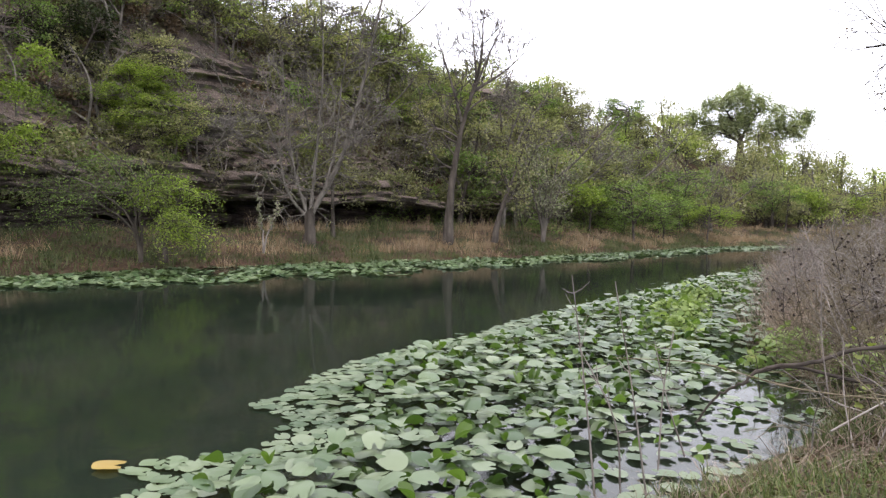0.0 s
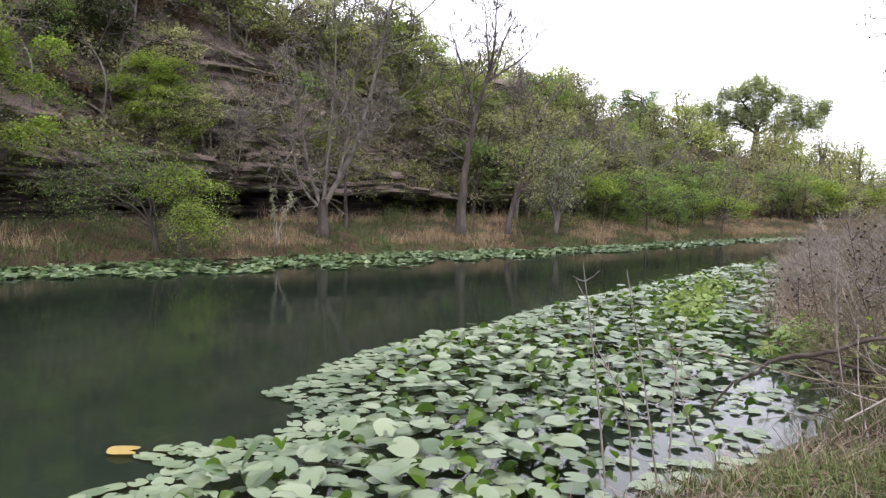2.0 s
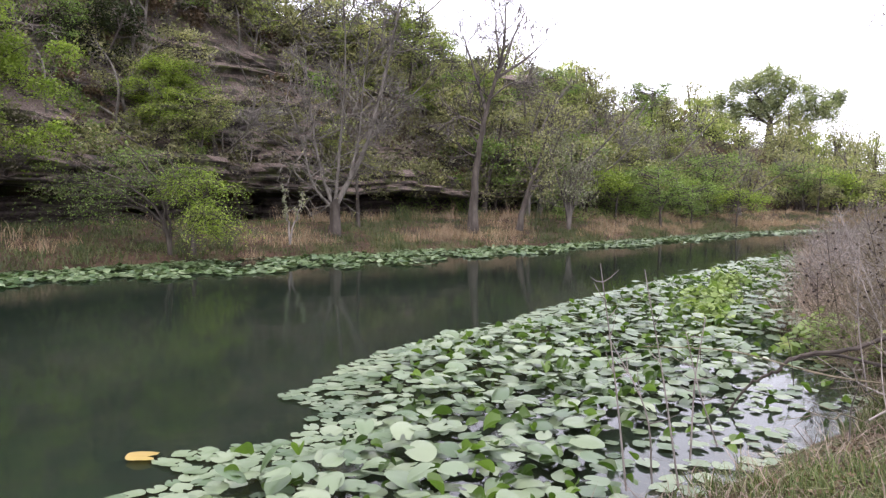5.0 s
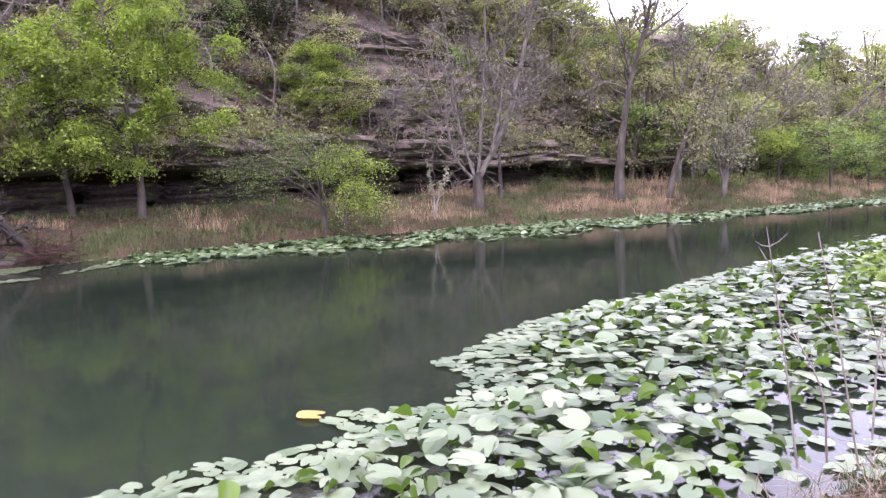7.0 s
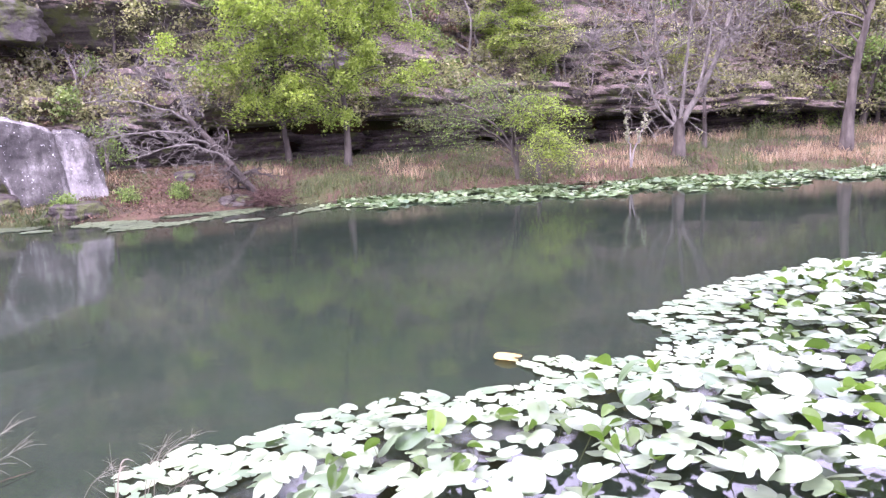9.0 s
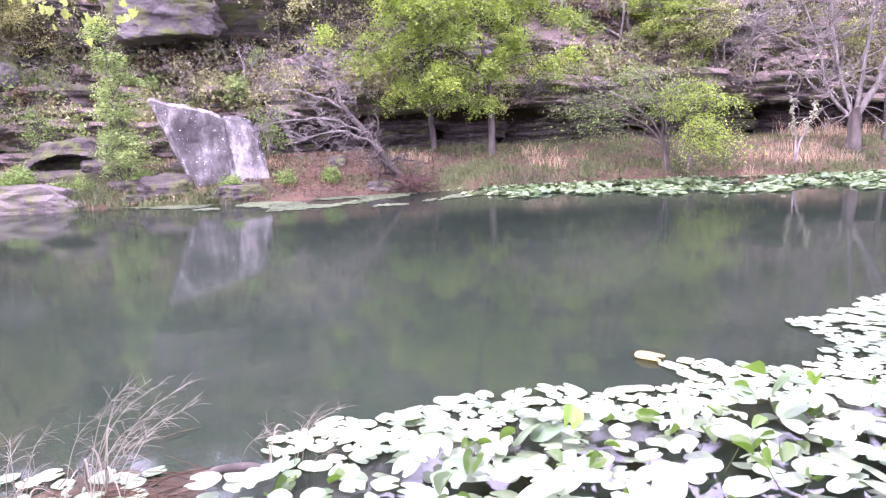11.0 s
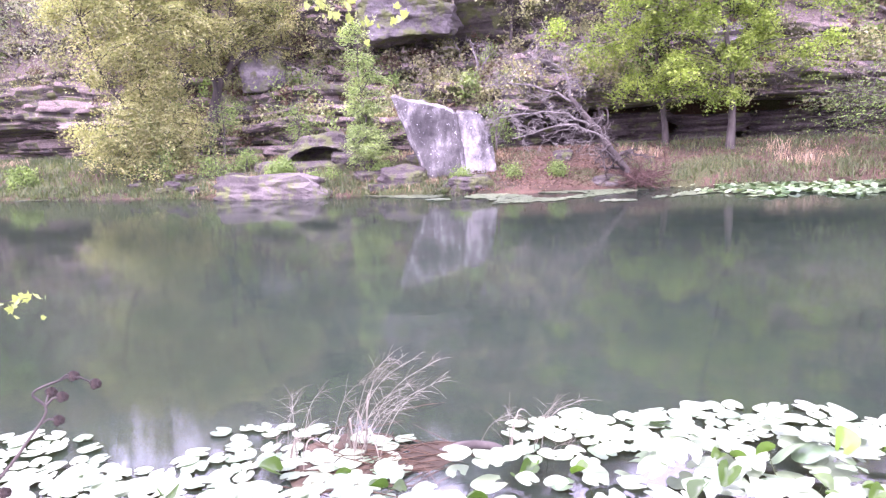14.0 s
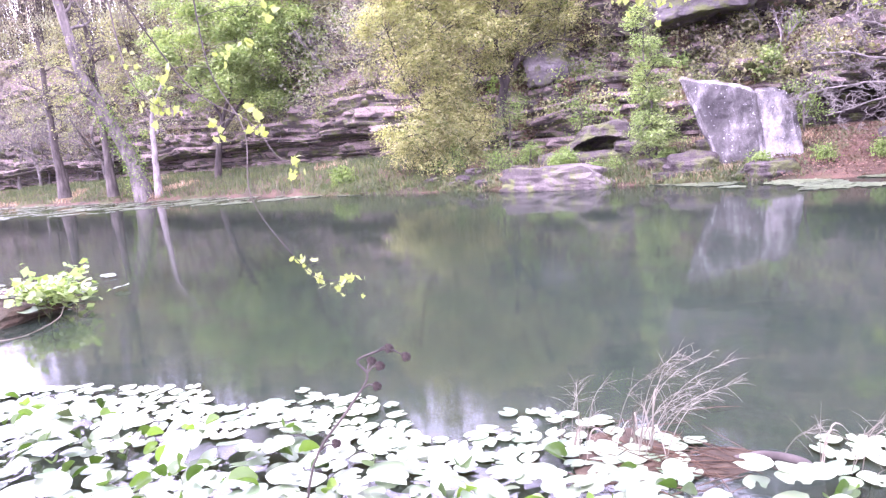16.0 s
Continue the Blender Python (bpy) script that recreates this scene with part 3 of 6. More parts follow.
def hollow_rock(at, size, turn, label):
    """A domed rock with a low cave worn into its front."""
    bm = bmesh.new()
    bmesh.ops.create_icosphere(bm, subdivisions=5, radius=1.0)
    for v in bm.verts:
        c = v.co.copy()
        c *= 1 + 0.2 * noise.noise(c * 1.6 + Vector((4, 1, 0))) + 0.08 * noise.noise(c * 5)
        mouth = 1 - ((c.x + 0.22) / 0.66) ** 2 - ((c.z - 0.3 + 0.25 * c.x * c.x) / 0.26) ** 2
        if c.y < 0 and mouth > 0:
            c.y += 1.25 * min(1, mouth * 3)
        v.co = (c.x * size[0], c.y * size[1], c.z * size[2])
    me = bpy.data.meshes.new("rock")
    bm.to_mesh(me)
    bm.free()
    ob = part("rock", me, ROCK_BANK)
    ob.location, ob.rotation_euler[2] = at, radians(turn)
    tagged(ob, label, "rock", "bank rocks")


boulder = thing("split_boulder", (-18.8, 10.2, -0.08), "tall pale grey split limestone boulder leaning by the water", "boulder")
boulder.rotation_euler[2] = math.atan2(0.85, 0.53)
for outline, deep, seed, stone, back in (
        ([(-1.03, 3.12), (0.0, 2.84), (0.6, 2.7), (0.95, 2.5), (1.1, 1.5), (1.26, -0.1), (0.25, -0.1), (-0.02, 0.5), (-0.5, 1.75)], 1.1, 3, ROCK_PALE, 0.0),
        ([(0.9, 2.5), (1.4, 2.52), (1.8, 2.4), (1.98, 1.75), (2.25, -0.1), (1.2, -0.1), (1.07, 1.2)], 0.9, 8, ROCK_STREAKED, 0.08)):
    me = slab_build(outline, deep, seed)
    me.materials.append(stone)
    me.materials.append(ROCK_WORN)
    part("slab", me, stone, boulder).location.y = back
rock(1, (-21.75, 6.35, 0.12), (2.1, 1.2, 0.62), 45, -8, ROCK_SHELF, "low flat pinkish limestone shelf at the waterline")
rock(15, (-22.75, 8.15, 0.62), (1.5, 0.7, 0.42), 62, 6, ROCK_BANK, "dark limestone bed under a hollow rock")
hollow_rock((-23.3, 8.75, 0.9), (1.45, 1.1, 0.98), 66, "domed limestone rock with a dark low hollow")
rock(3, (-22.2, 9.15, 0.98), (0.72, 0.6, 0.33), 60, 12, None, "dark block of limestone under a slab")
rock(4, (-23.6, 6.9, 0.6), (0.9, 0.6, 0.5), 0)
rock(14, (-23.5, 10.05, 0.95), (0.7, 0.55, 0.75), 0)
rock(5, (-19.15, 9.6, 0.42), (0.85, 0.52, 0.44), 58, 14, ROCK_BANK, "fallen pinkish limestone slab beside the boulder")
rock(6, (-17.45, 10.85, 0.2), (0.8, 0.48, 0.36), 58, 0, ROCK_BANK, "low flat rock at the foot of the boulder")
rock(7, (-15.1, 14.2, 0.2), (0.55, 0.36, 0.22), 50, 0, ROCK_SHELF, "pale rounded rock beside the fallen tree")
rock(8, (-24.9, 4.0, 0.05), (0.4, 0.5, 0.25), 10)
rock(9, (-20.4, 8.0, 0.03), (0.25, 0.35, 0.16), 40)
rock(10, (-17.6, 14.6, 0.9), (0.35, 0.6, 0.16), 45, 10, None, "brown slab lying on the red soil slope")
rock(13, (-20.6, 11.3, 0.5), (0.9, 0.7, 0.8), 10, 0, None, "dark rock wedged behind the boulder")

def ledge(seed, at, size, turn, beds, label, stone=None, detail=5, group="pale ledges of the cliff"):
    """A bed of pale rock standing out of the cliff, broken into thick layers."""
    ob = thing("rock_ledge", at, label, "rock ledge", group)
    ob.rotation_euler[2] = radians(turn)
    r = np.random.default_rng(seed)
    z = 0.0
    for k in range(beds):
        h = size[2] * r.uniform(0.8, 1.1) / beds
        bed = part("bed", rock_build(seed + k, (size[0] * r.uniform(0.75, 1.05), size[1] * r.uniform(0.8, 1.05), h), 0.26, detail, 0.75), stone or ROCK_LEDGE, ob)
        bed.location = (r.normal() * 0.3, r.normal() * 0.15, z)
        z += h * 1.4


ledge(81, (-24.6, 12.7, 6.3), (2.7, 1.7, 1.35), 58, 1, "pale grey overhanging limestone bed above a brown recess")
ledge(97, (-29.1, 8.85, 4.5), (1.2, 0.9, 0.95), 66, 1, "rounded grey limestone face behind the golden tree")
ledge(89, (-9.6, 30.9, 4.4), (2.3, 1.2, 1.3), 33, 3, "pale grey broken limestone beds on the slope")
ledge(93, (-17.2, 22.4, 4.4), (1.6, 0.9, 0.9), 45, 2, "grey limestone beds between bare shrubs")
# beds along the back of the hollow, its shade put into their colour
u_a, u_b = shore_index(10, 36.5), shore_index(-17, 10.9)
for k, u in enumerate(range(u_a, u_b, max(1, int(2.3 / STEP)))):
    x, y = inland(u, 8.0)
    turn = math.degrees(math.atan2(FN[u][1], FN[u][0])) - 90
    ledge(500 + 4 * k, (x, y, ground_at(x, y) + 0.05), (1.75, 0.8, 0.85), turn, 3, "brown limestone beds at the back of the hollow, shade put into their colour", ROCK_HOLLOW_SHADED, 4, "beds in the hollow")
r_ = np.random.default_rng(66)
for k in range(15):
    u = int(r_.integers(shore_index(-16.6, 11.0), shore_index(-26.5, 1.4)))
    x, y = inland(u, r_.uniform(-0.15, 1.6))
    h = r_.uniform(0.12, 0.34)
    rock(20 + k, (x, y, max(0.0, ground_at(x, y)) + h * 0.2), (h * r_.uniform(0.9, 1.6), h * r_.uniform(1.0, 2.0), h * 0.6), r_.uniform(0, 180), r_.uniform(-10, 10), None, "small weathered rock at the water's edge")

# ---- plants: tools ----
def blades(build, foot, height, width, rng, lean=0.5):
    """Grass blades, bent over and tapering."""
    n = len(foot)
    a = rng.uniform(0, 2 * np.pi, n)
    d = np.stack([np.cos(a), np.sin(a), np.zeros(n)], 1)
    s = np.stack([-np.sin(a), np.cos(a), np.zeros(n)], 1)
    turn = rng.uniform(0, 2 * np.pi, n)
    s = s * np.cos(turn)[:, None] + d * np.sin(turn)[:, None]
    h = (np.asarray(height) * rng.uniform(0.5, 1.2, n))[:, None]
    k = (lean * rng.uniform(0.1, 1.0, n))[:, None]
    up = np.array([[0, 0, 1.0]])
    w = width * rng.uniform(0.6, 1.3, (n, 1))
    mid = foot + up * h * 0.55 + d * h * k * 0.3
    tip = foot + up * h * (1 - 0.3 * k) + d * h * k
    v = np.stack([foot - s * w, foot + s * w, mid + s * w * 0.75, mid - s * w * 0.75, tip], 1)
    o = np.arange(n)[:, None] * 5
    return build.add(v, o + np.array([[0, 1, 2, 3]]), o + np.array([[3, 2, 4]]))


def far_band(rng, n, u0, u1, s0, s1):
    u = rng.integers(u0, u1, n)
    s = rng.uniform(s0, s1, n)
    xy = FP[u] + FN[u] * s[:, None] + np.stack([-FN[u][:, 1], FN[u][:, 0]], 1) * rng.uniform(-STEP, STEP, (n, 1))
    return np.column_stack([xy, ground_height(xy) - 0.02])


def patchy(pos, scale, seed):
    return np.array([noise.noise((x * scale, y * scale, seed)) for x, y, _ in pos])


# ---- far bank: grasses ----
rng = np.random.default_rng(21)
U_RIGHT, U_STUMP, U_ROCKS, U_LEFT = shore_index(60, 62), shore_index(-14.6, 14.3), shore_index(-26.2, 1.7), shore_index(-58, -27)
def tussocks(build, centres, high, width, rng, each=20, loose=0.13, lean=1.0):
    """Clumps of blades, each clump with a height of its own."""
    n = len(centres)
    tall = np.repeat(high * np.exp(rng.normal(0, 0.32, n)), each)
    foot = np.repeat(centres, each, 0) + rng.normal(size=(n * each, 3)) * [loose, loose, 0.0]
    return blades(build, foot, tall, width, rng, lean)


pos = np.vstack([far_band(rng, 3300, U_RIGHT, U_STUMP, -0.1, 5.2), far_band(rng, 1700, U_RIGHT, U_STUMP, -0.2, 1.5)])
p = patchy(pos, 0.35, 3) + 0.25 * patchy(pos, 1.3, 6)
low = pos[:, 2] < 0.28
dry = (p > np.where(pos[:, 0] < -6.5, 0.22, -0.1)) & ~(low & (p < 0.25))
stuff("dry_grass", tussocks(Build(), pos[dry], 0.34, 0.008, rng, 14), GRASS_DRY, "dry reddish-tan grass along the far bank", "grass")
stuff("green_grass", tussocks(Build(), pos[~dry], 0.25, 0.01, rng, 12, 0.18, 1.3), GRASS_GREEN, "green grass and weeds on the far bank", "grass")
pos = far_band(rng, 16000, U_ROCKS, U_LEFT, 0.1, 5.5)
p = patchy(pos, 0.3, 8)
stuff("green_grass", blades(Build(), pos[p > -0.55], 0.35, 0.018, rng, 0.8), GRASS_GREEN, "short green grass below the far trees", "grass")
stuff("dry_grass", blades(Build(), pos[p <= -0.55], 0.35, 0.018, rng, 0.8), GRASS_DRY, "dry tan grass below the far trees", "grass")
pos = far_band(rng, 800, shore_index(-16.4, 11.3), U_ROCKS, -0.1, 5.0)
p = patchy(pos, 0.5, 4)
stuff("bank_weeds", tussocks(Build(), pos[p > -0.05], 0.2, 0.012, rng, 14, 0.15, 1.3), GRASS_GREEN, "low green weeds between the bank rocks", "weeds")
edge = far_band(rng, 480, shore_index(-17.2, 10.4), shore_index(-31, -2.2), -0.2, 0.7)
stuff("bank_weeds", tussocks(Build(), edge, 0.24, 0.012, rng, 16, 0.16, 1.5), GRASS_GREEN, "dark green weeds bending over the waterline", "weeds")
stuff("bank_straw", tussocks(Build(), pos[p <= -0.05], 0.2, 0.008, rng, 12, 0.15, 1.6), GRASS_DRY, "dry stems on the red soil bank", "grass")

pos = far_band(rng, 260, shore_index(9, 35.8), shore_index(-5, 24.6), 3.7, 5.4)
p = patchy(pos, 0.4, 12)
stuff("tall_weeds", tussocks(Build(), pos[p > 0], 0.55, 0.008, rng, 16, 0.16, 0.9), GRASS_GREEN, "rank green weeds before the hollow", "weeds")
stuff("tall_straw", tussocks(Build(), pos[p <= 0], 0.5, 0.007, rng, 16, 0.16, 0.9), GRASS_DRY, "dry standing stems before the hollow", "grass")


def ground_cover(n, u0, u1, s1, label, material):
    pos = far_band(rng, n, u0, u1, -0.1, s1)
    pos[:, 2] += rng.uniform(0.01, 0.1, n)
    stuff("ground_cover", leaf_quads(Build(), pos, 0.065, rng, 0.8, 0.6, True), material, label, "weeds")


ground_cover(17000, U_RIGHT, U_STUMP, 5.5, "low leafy weeds under the far grass", GRASS_GREEN)
ground_cover(30000, U_RIGHT, U_STUMP, 5.5, "dead leaves and stems under the far grass", LEAF_DEAD)
ground_cover(9000, shore_index(-17.6, 10.2), U_ROCKS, 5.0, "low green weeds over the rocky bank", GRASS_GREEN)
ground_cover(7000, U_STUMP, U_ROCKS, 5.0, "brown leaf litter over the rocky bank", LEAF_DEAD)
LEAF_RED = leafy("leaf_litter_red", [(0.1, 0.06, 0.045), (0.17, 0.1, 0.078), (0.25, 0.165, 0.13)], through_light=0.1)
ground_cover(7000, shore_index(-14.4, 14.6), shore_index(-17.8, 9.9), 4.6, "reddish leaf litter on the bare soil slope", LEAF_RED)
ground_cover(34000, U_ROCKS, shore_index(-66, -40), 8.0, "low green weeds on the upstream bank", GRASS_GREEN)

# ---- far bank: water lilies ----
def pad_arrays(seed, rim=20, cup=0.02, wave=0.045):
    """One heart-shaped floating leaf with an open notch, radius about 1."""
    r = np.random.default_rng(seed)
    half = r.uniform(0.12, 0.3)
    ang = np.linspace(half, 2 * np.pi - half, rim)
    rad = 1 + 0.05 * np.sin(2 * ang + r.uniform(0, 6)) + r.normal(size=rim) * 0.03 - 0.06 * np.cos(ang)
    rad += 0.1 * np.exp(-((ang - half - 0.25) / 0.3) ** 2) + 0.1 * np.exp(-((2 * np.pi - half - 0.25 - ang) / 0.3) ** 2)
    rad[[0, -1]] *= 0.86
    ring = np.stack([np.cos(ang) * rad, np.sin(ang) * rad * 0.9, wave * np.sin(3 * ang + r.uniform(0, 6)) + cup], 1)
    mid = ring * [0.55, 0.55, 0] + [0.06, 0, 0] + [0, 0, cup * 0.25 - 0.02]
    mid[[0, -1]] = ring[[0, -1]] * [0.66, 0.72, 0] + [0, 0, cup * 0.2]
    v = np.vstack([[(0.3, 0, -0.02)], mid, ring])
    k = np.arange(rim - 1)
    tri = np.stack([np.zeros(rim - 1, int), 1 + k, 2 + k], 1)
    quad = np.stack([1 + k, 1 + rim + k, 2 + rim + k, 2 + k], 1)
    return v, [tri, quad]


def tilted(arrays, turn, size, tilt, aim):
    v, f = arrays
    m = np.array(Matrix.Rotation(tilt, 3, (math.cos(aim), math.sin(aim), 0)) @ Matrix.Rotation(turn, 3, "Z"))
    return (v * size) @ m.T, f


PADS = [pad_arrays(40 + i) for i in range(6)]
PADS_FAR = [pad_arrays(60 + i, 9, 0.0, 0.05) for i in range(4)]
HEX = np.arange(6) * 2 * np.pi / 6
PADS_TINY = [(np.column_stack([np.cos(HEX) * (1 + 0.1 * np.sin(HEX * 2 + k)), np.sin(HEX) * 0.9, 0.08 * np.sin(2 * HEX + k)]), [np.arange(6)[None]]) for k in range(4)]


def band_width(u):
    """Width of the far lily bed along the shore."""
    table = ((60, 62, 2.0), (25, 48.5, 2.1), (12.7, 39.3, 2.0), (5.8, 32.4, 2.3), (0.4, 28.5, 2.8), (-4.8, 24.7, 3.9), (-8.2, 21.9, 4.0), (-10.7, 19.1, 3.0), (-12.9, 16.8, 2.4),
             (-14.6, 14.3, 2.2), (-16.4, 11.3, 2.0), (-18.3, 9.4, 0.9), (-19.5, 8.2, 0.0), (-26.5, 1.4, 0.0), (-29.5, -1.2, 0.5), (-31.5, -2.7, 1.8), (-34.3, -4.9, 3.0), (-38.4, -8.6, 4.5), (-43, -14.2, 5.5), (-54, -26.5, 6.0))
    m = np.interp(u, [shore_index(x, y) for x, y, _ in table], [w for _, _, w in table])
    return m


def far_pads():
    r = np.random.default_rng(31)
    b, pale = Build(), Build()
    u0, u1 = shore_index(-12.0, 17.7), shore_index(-13.8, 15.6)
    for _ in range(54000):
        u = int(r.integers(U_RIGHT, U_LEFT))
        w = 1.3 * float(band_width(u)) * (1 + 0.25 * noise.noise((u * STEP * 0.5, 0, 3)))
        if w < 0.15:
            continue
        for _ in range(1):
            s = -w * r.uniform(0, 1) + 0.25
            xy = FP[u] + FN[u] * s + r.uniform(-0.15, 0.15, 2)
            dense = noise.noise((xy[0] * 0.8, xy[1] * 0.8, 6))
            if dense < -0.3 or (s < -0.7 * w and dense < 0.0):
                continue
            if u > r.uniform(u0, u1):
                if dense > 0.05:
                    pale.add(*(lambda a: (a[0] + [xy[0], xy[1], 0.016], *a[1]))(tilted(PADS_TINY[r.integers(4)], r.uniform(0, 6.3), r.uniform(0.07, 0.12), abs(r.normal(0, 0.04)), r.uniform(0, 6.3))))
                continue
            up = max(0.0, r.normal(-0.01, 0.03))
            b.add(*(lambda a: (a[0] + [xy[0], xy[1], 0.035 + up], *a[1]))(tilted(PADS_TINY[r.integers(4)], r.uniform(0, 6.3), r.uniform(0.07, 0.118), abs(r.normal(0.12, 0.24)) + up, r.uniform(0, 6.3))))
    stuff("water_lilies", pale, PAD_FLOATING, "pale lily leaves floating along the rocky far shore", "water lilies")
    stuff("water_lilies", b, PAD_FRESH, "bed of green water lily leaves along the far shore", "water lilies")


far_pads()

LEAF_FRESH = leafy("leaf_fresh", [(0.22, 0.32, 0.11), (0.35, 0.46, 0.17), (0.48, 0.57, 0.27)], 0.5, 0.4)

# ---- far bank: the single trees ----
def rel(at, *pts):
    return [tuple(np.array(p) - np.array(at)) for p in pts]


SYC_A = (-5.15, 26.5, 0.85)
tree("sycamore", SYC_A, "large bare grey forked tree on the grassy far bank", *tree_arrays(101, [
    ([(0, 0, 0), (0.03, 0, 0.6), (-0.02, 0, 1.2)], 0.22, 0.2, 0),
    (rel(SYC_A, (-5.15, 26.5, 1.7), (-4.06, 26.7, 3.8), (-3.33, 26.8, 6.3), (-2.5, 26.9, 10.1), (-2.2, 27.0, 11.8)), 0.125, 0.02),
    (rel(SYC_A, (-5.2, 26.5, 1.7), (-5.7, 26.4, 3.4), (-6.02, 26.3, 5.6), (-6.2, 26.3, 8.0)), 0.08, 0.015),
    (rel(SYC_A, (-5.12, 26.5, 1.7), (-4.95, 26.5, 3.6), (-4.7, 26.6, 7.1), (-4.8, 26.6, 10.4)), 0.095, 0.015),
    (rel(SYC_A, (-4.6, 26.6, 2.7), (-4.2, 26.8, 4.6), (-4.0, 26.9, 7.0), (-3.6, 26.9, 9.6)), 0.07, 0.015),
    (rel(SYC_A, (-5.1, 26.5, 1.5), (-5.9, 26.2, 2.6), (-6.3, 26.1, 4.2), (-7.1, 26.0, 6.4)), 0.08, 0.015),
], 13, 2.6, 2, 4, 0.3, 0.62, 0.05, 1, 0.15, 0.08, 0.4, 900, 0.38, sides=4, least=0.0115), BARK, LEAF_OLIVE, limb_bark=TWIG_MID)
SYC_B = (0.24, 30.0, 1.0)
tree("sycamore", SYC_B, "tall slender bare grey tree on the far bank", *tree_arrays(102, [
    (rel(SYC_B, (0.24, 30, 1.0), (0.37, 30, 3.35), (0.81, 30, 5.9), (1.49, 29.9, 8.3), (1.6, 29.9, 10.6)), 0.21, 0.02, 16),
    (rel(SYC_B, (0.75, 30, 5.9), (0.2, 30.2, 7.8), (-0.45, 30.3, 9.7)), 0.09, 0.015, 9),
    (rel(SYC_B, (1.2, 30, 7.2), (2.5, 30.2, 8.1), (3.5, 30.1, 9.0)), 0.08, 0.015, 9),
    (rel(SYC_B, (1.35, 30, 7.9), (1.2, 30.2, 9.2), (1.1, 30.3, 10.8)), 0.07, 0.012, 9),
    (rel(SYC_B, (1.0, 30, 6.6), (1.8, 29.7, 8.6), (2.6, 29.6, 10.4)), 0.07, 0.012, 9),
    (rel(SYC_B, (0.6, 30, 5.2), (-0.4, 29.8, 5.6), (-1.4, 29.7, 4.9)), 0.05, 0.012, 9),
    (rel(SYC_B, (0.9, 30, 6.3), (2.0, 29.8, 7.0), (3.2, 29.7, 6.6)), 0.05, 0.012, 9),
], 8, 1.8, 2, 3, 0.3, 0.6, 0.18, 0, wander=0.26, sides=4, least=0.0125), BARK, LEAF_OLIVE, limb_bark=BARK_MID)
tree("slender_tree", (-4.55, 28.6, 1.05), "thin grey sapling trunk beside the forked tree", *tree_arrays(103, [([(0, 0, 0), (-0.05, 0, 2), (0.05, 0, 4.5)], 0.1, 0.03)], 6, 1.0, 1, 4, 0.5, 0.7, 0.1, 2, 0.2, 0.12), BARK, LEAF_OLIVE)
tree("leaning_tree", (2.35, 30.9, 1.1), "leaning dark trunk with sparse twigs on the far bank", *tree_arrays(104, [([(0, 0, 0), (0.35, 0, 1.3), (0.8, 0, 2.6), (1.6, 0.2, 5)], 0.13, 0.03)], 10, 1.6, 2, 4, 0.3, 0.8, 0.05, 3, 0.2, 0.12), BARK, LEAF_OLIVE)
tree("grey_shrub", (4.8, 32.7, 1.1), "many-stemmed grey shrub with pale budding leaves", *tree_arrays(105, [([(0, 0, 0), (0.3 * k, 0.1 * k, 1.6), (0.62 * k, 0.1, 3.6)], 0.07, 0.02) for k in (-1.6, -0.7, 0.2, 1.0, 2.0)], 8, 1.2, 2, 4, 0.2, 0.8, 0.08, 2, 0.2, 0.1), BARK_MID, LEAF_PALE, category="shrub")
T_GREEN = (-14.79, 19.2, 1.1)
BRIGHT_BOUGHS = rel(T_GREEN, (-17.1, 16.9, 4.4), (-16.2, 17.1, 6.4), (-15.6, 18.3, 7.1), (-14.6, 19.7, 7.5), (-13.6, 20.4, 6.1), (-13.9, 19.6, 4.4), (-15.0, 18.2, 3.5), (-16.5, 16.2, 5.4), (-15.6, 18.2, 5.0), (-14.4, 19.4, 5.9), (-15.7, 17.6, 3.9))
spread_ = np.random.default_rng(12).normal(size=(88, 3)) * [0.85, 0.85, 0.7]
tree("bright_tree", T_GREEN, "bright yellow-green leafy tree in front of the hollow", *spray_tree(106, [
    ([(0, 0, 0), (0.04, 0, 1.7), (-0.1, -0.4, 4.0), (-0.3, -0.8, 6.6)], 0.13, 0.04),
    ([(0, 0, 2.2), (-0.9, -0.8, 3.6), (-1.7, -1.6, 5.0)], 0.09, 0.03),
    ([(0, -0.1, 2.6), (0.5, 0.3, 3.8), (0.9, 0.7, 4.8)], 0.07, 0.03),
], np.vstack([BRIGHT_BOUGHS, np.repeat(BRIGHT_BOUGHS, 8, 0) + spread_]), 0.7, 620, 0.085, 0.8, 0.1), BARK, LEAF_BRIGHT)
tree("slim_trunk", (-16.8, 18.5, 1.1), "slim dark trunk with ivy in front of the hollow", *tree_arrays(107, [([(0, 0, 0), (-0.15, 0, 1.2), (-0.35, -0.1, 2.6), (-0.3, 0, 4)], 0.12, 0.04)], 7, 1.0, 2, 4, 0.5, 0.8, 0, 5, 0.18, 0.1), BARK_DARK, LEAF_DARK)
T_LEDGE = (-9.95, 27.3, 3.2)
tree("ledge_tree", T_LEDGE, "small bright green tree rooted on a cliff ledge", *spray_tree(108, [
    ([(0, 0, 0), (-0.25, -0.1, 1.4), (-0.8, -0.3, 2.4), (-1.6, -0.4, 3.7)], 0.12, 0.04),
    ([(-0.4, -0.2, 1.8), (-0.9, -0.5, 2.4), (-1.5, -0.6, 2.9)], 0.05, 0.02),
], crown_hubs(8, (-1.6, -0.4, 2.75), (1.75, 1.3, 1.85), 54), 0.7, 480, 0.07, 0.3, 0.07), BARK, LEAF_BRIGHT)
T_LOW = (-8.4, 20.8, 0.75)
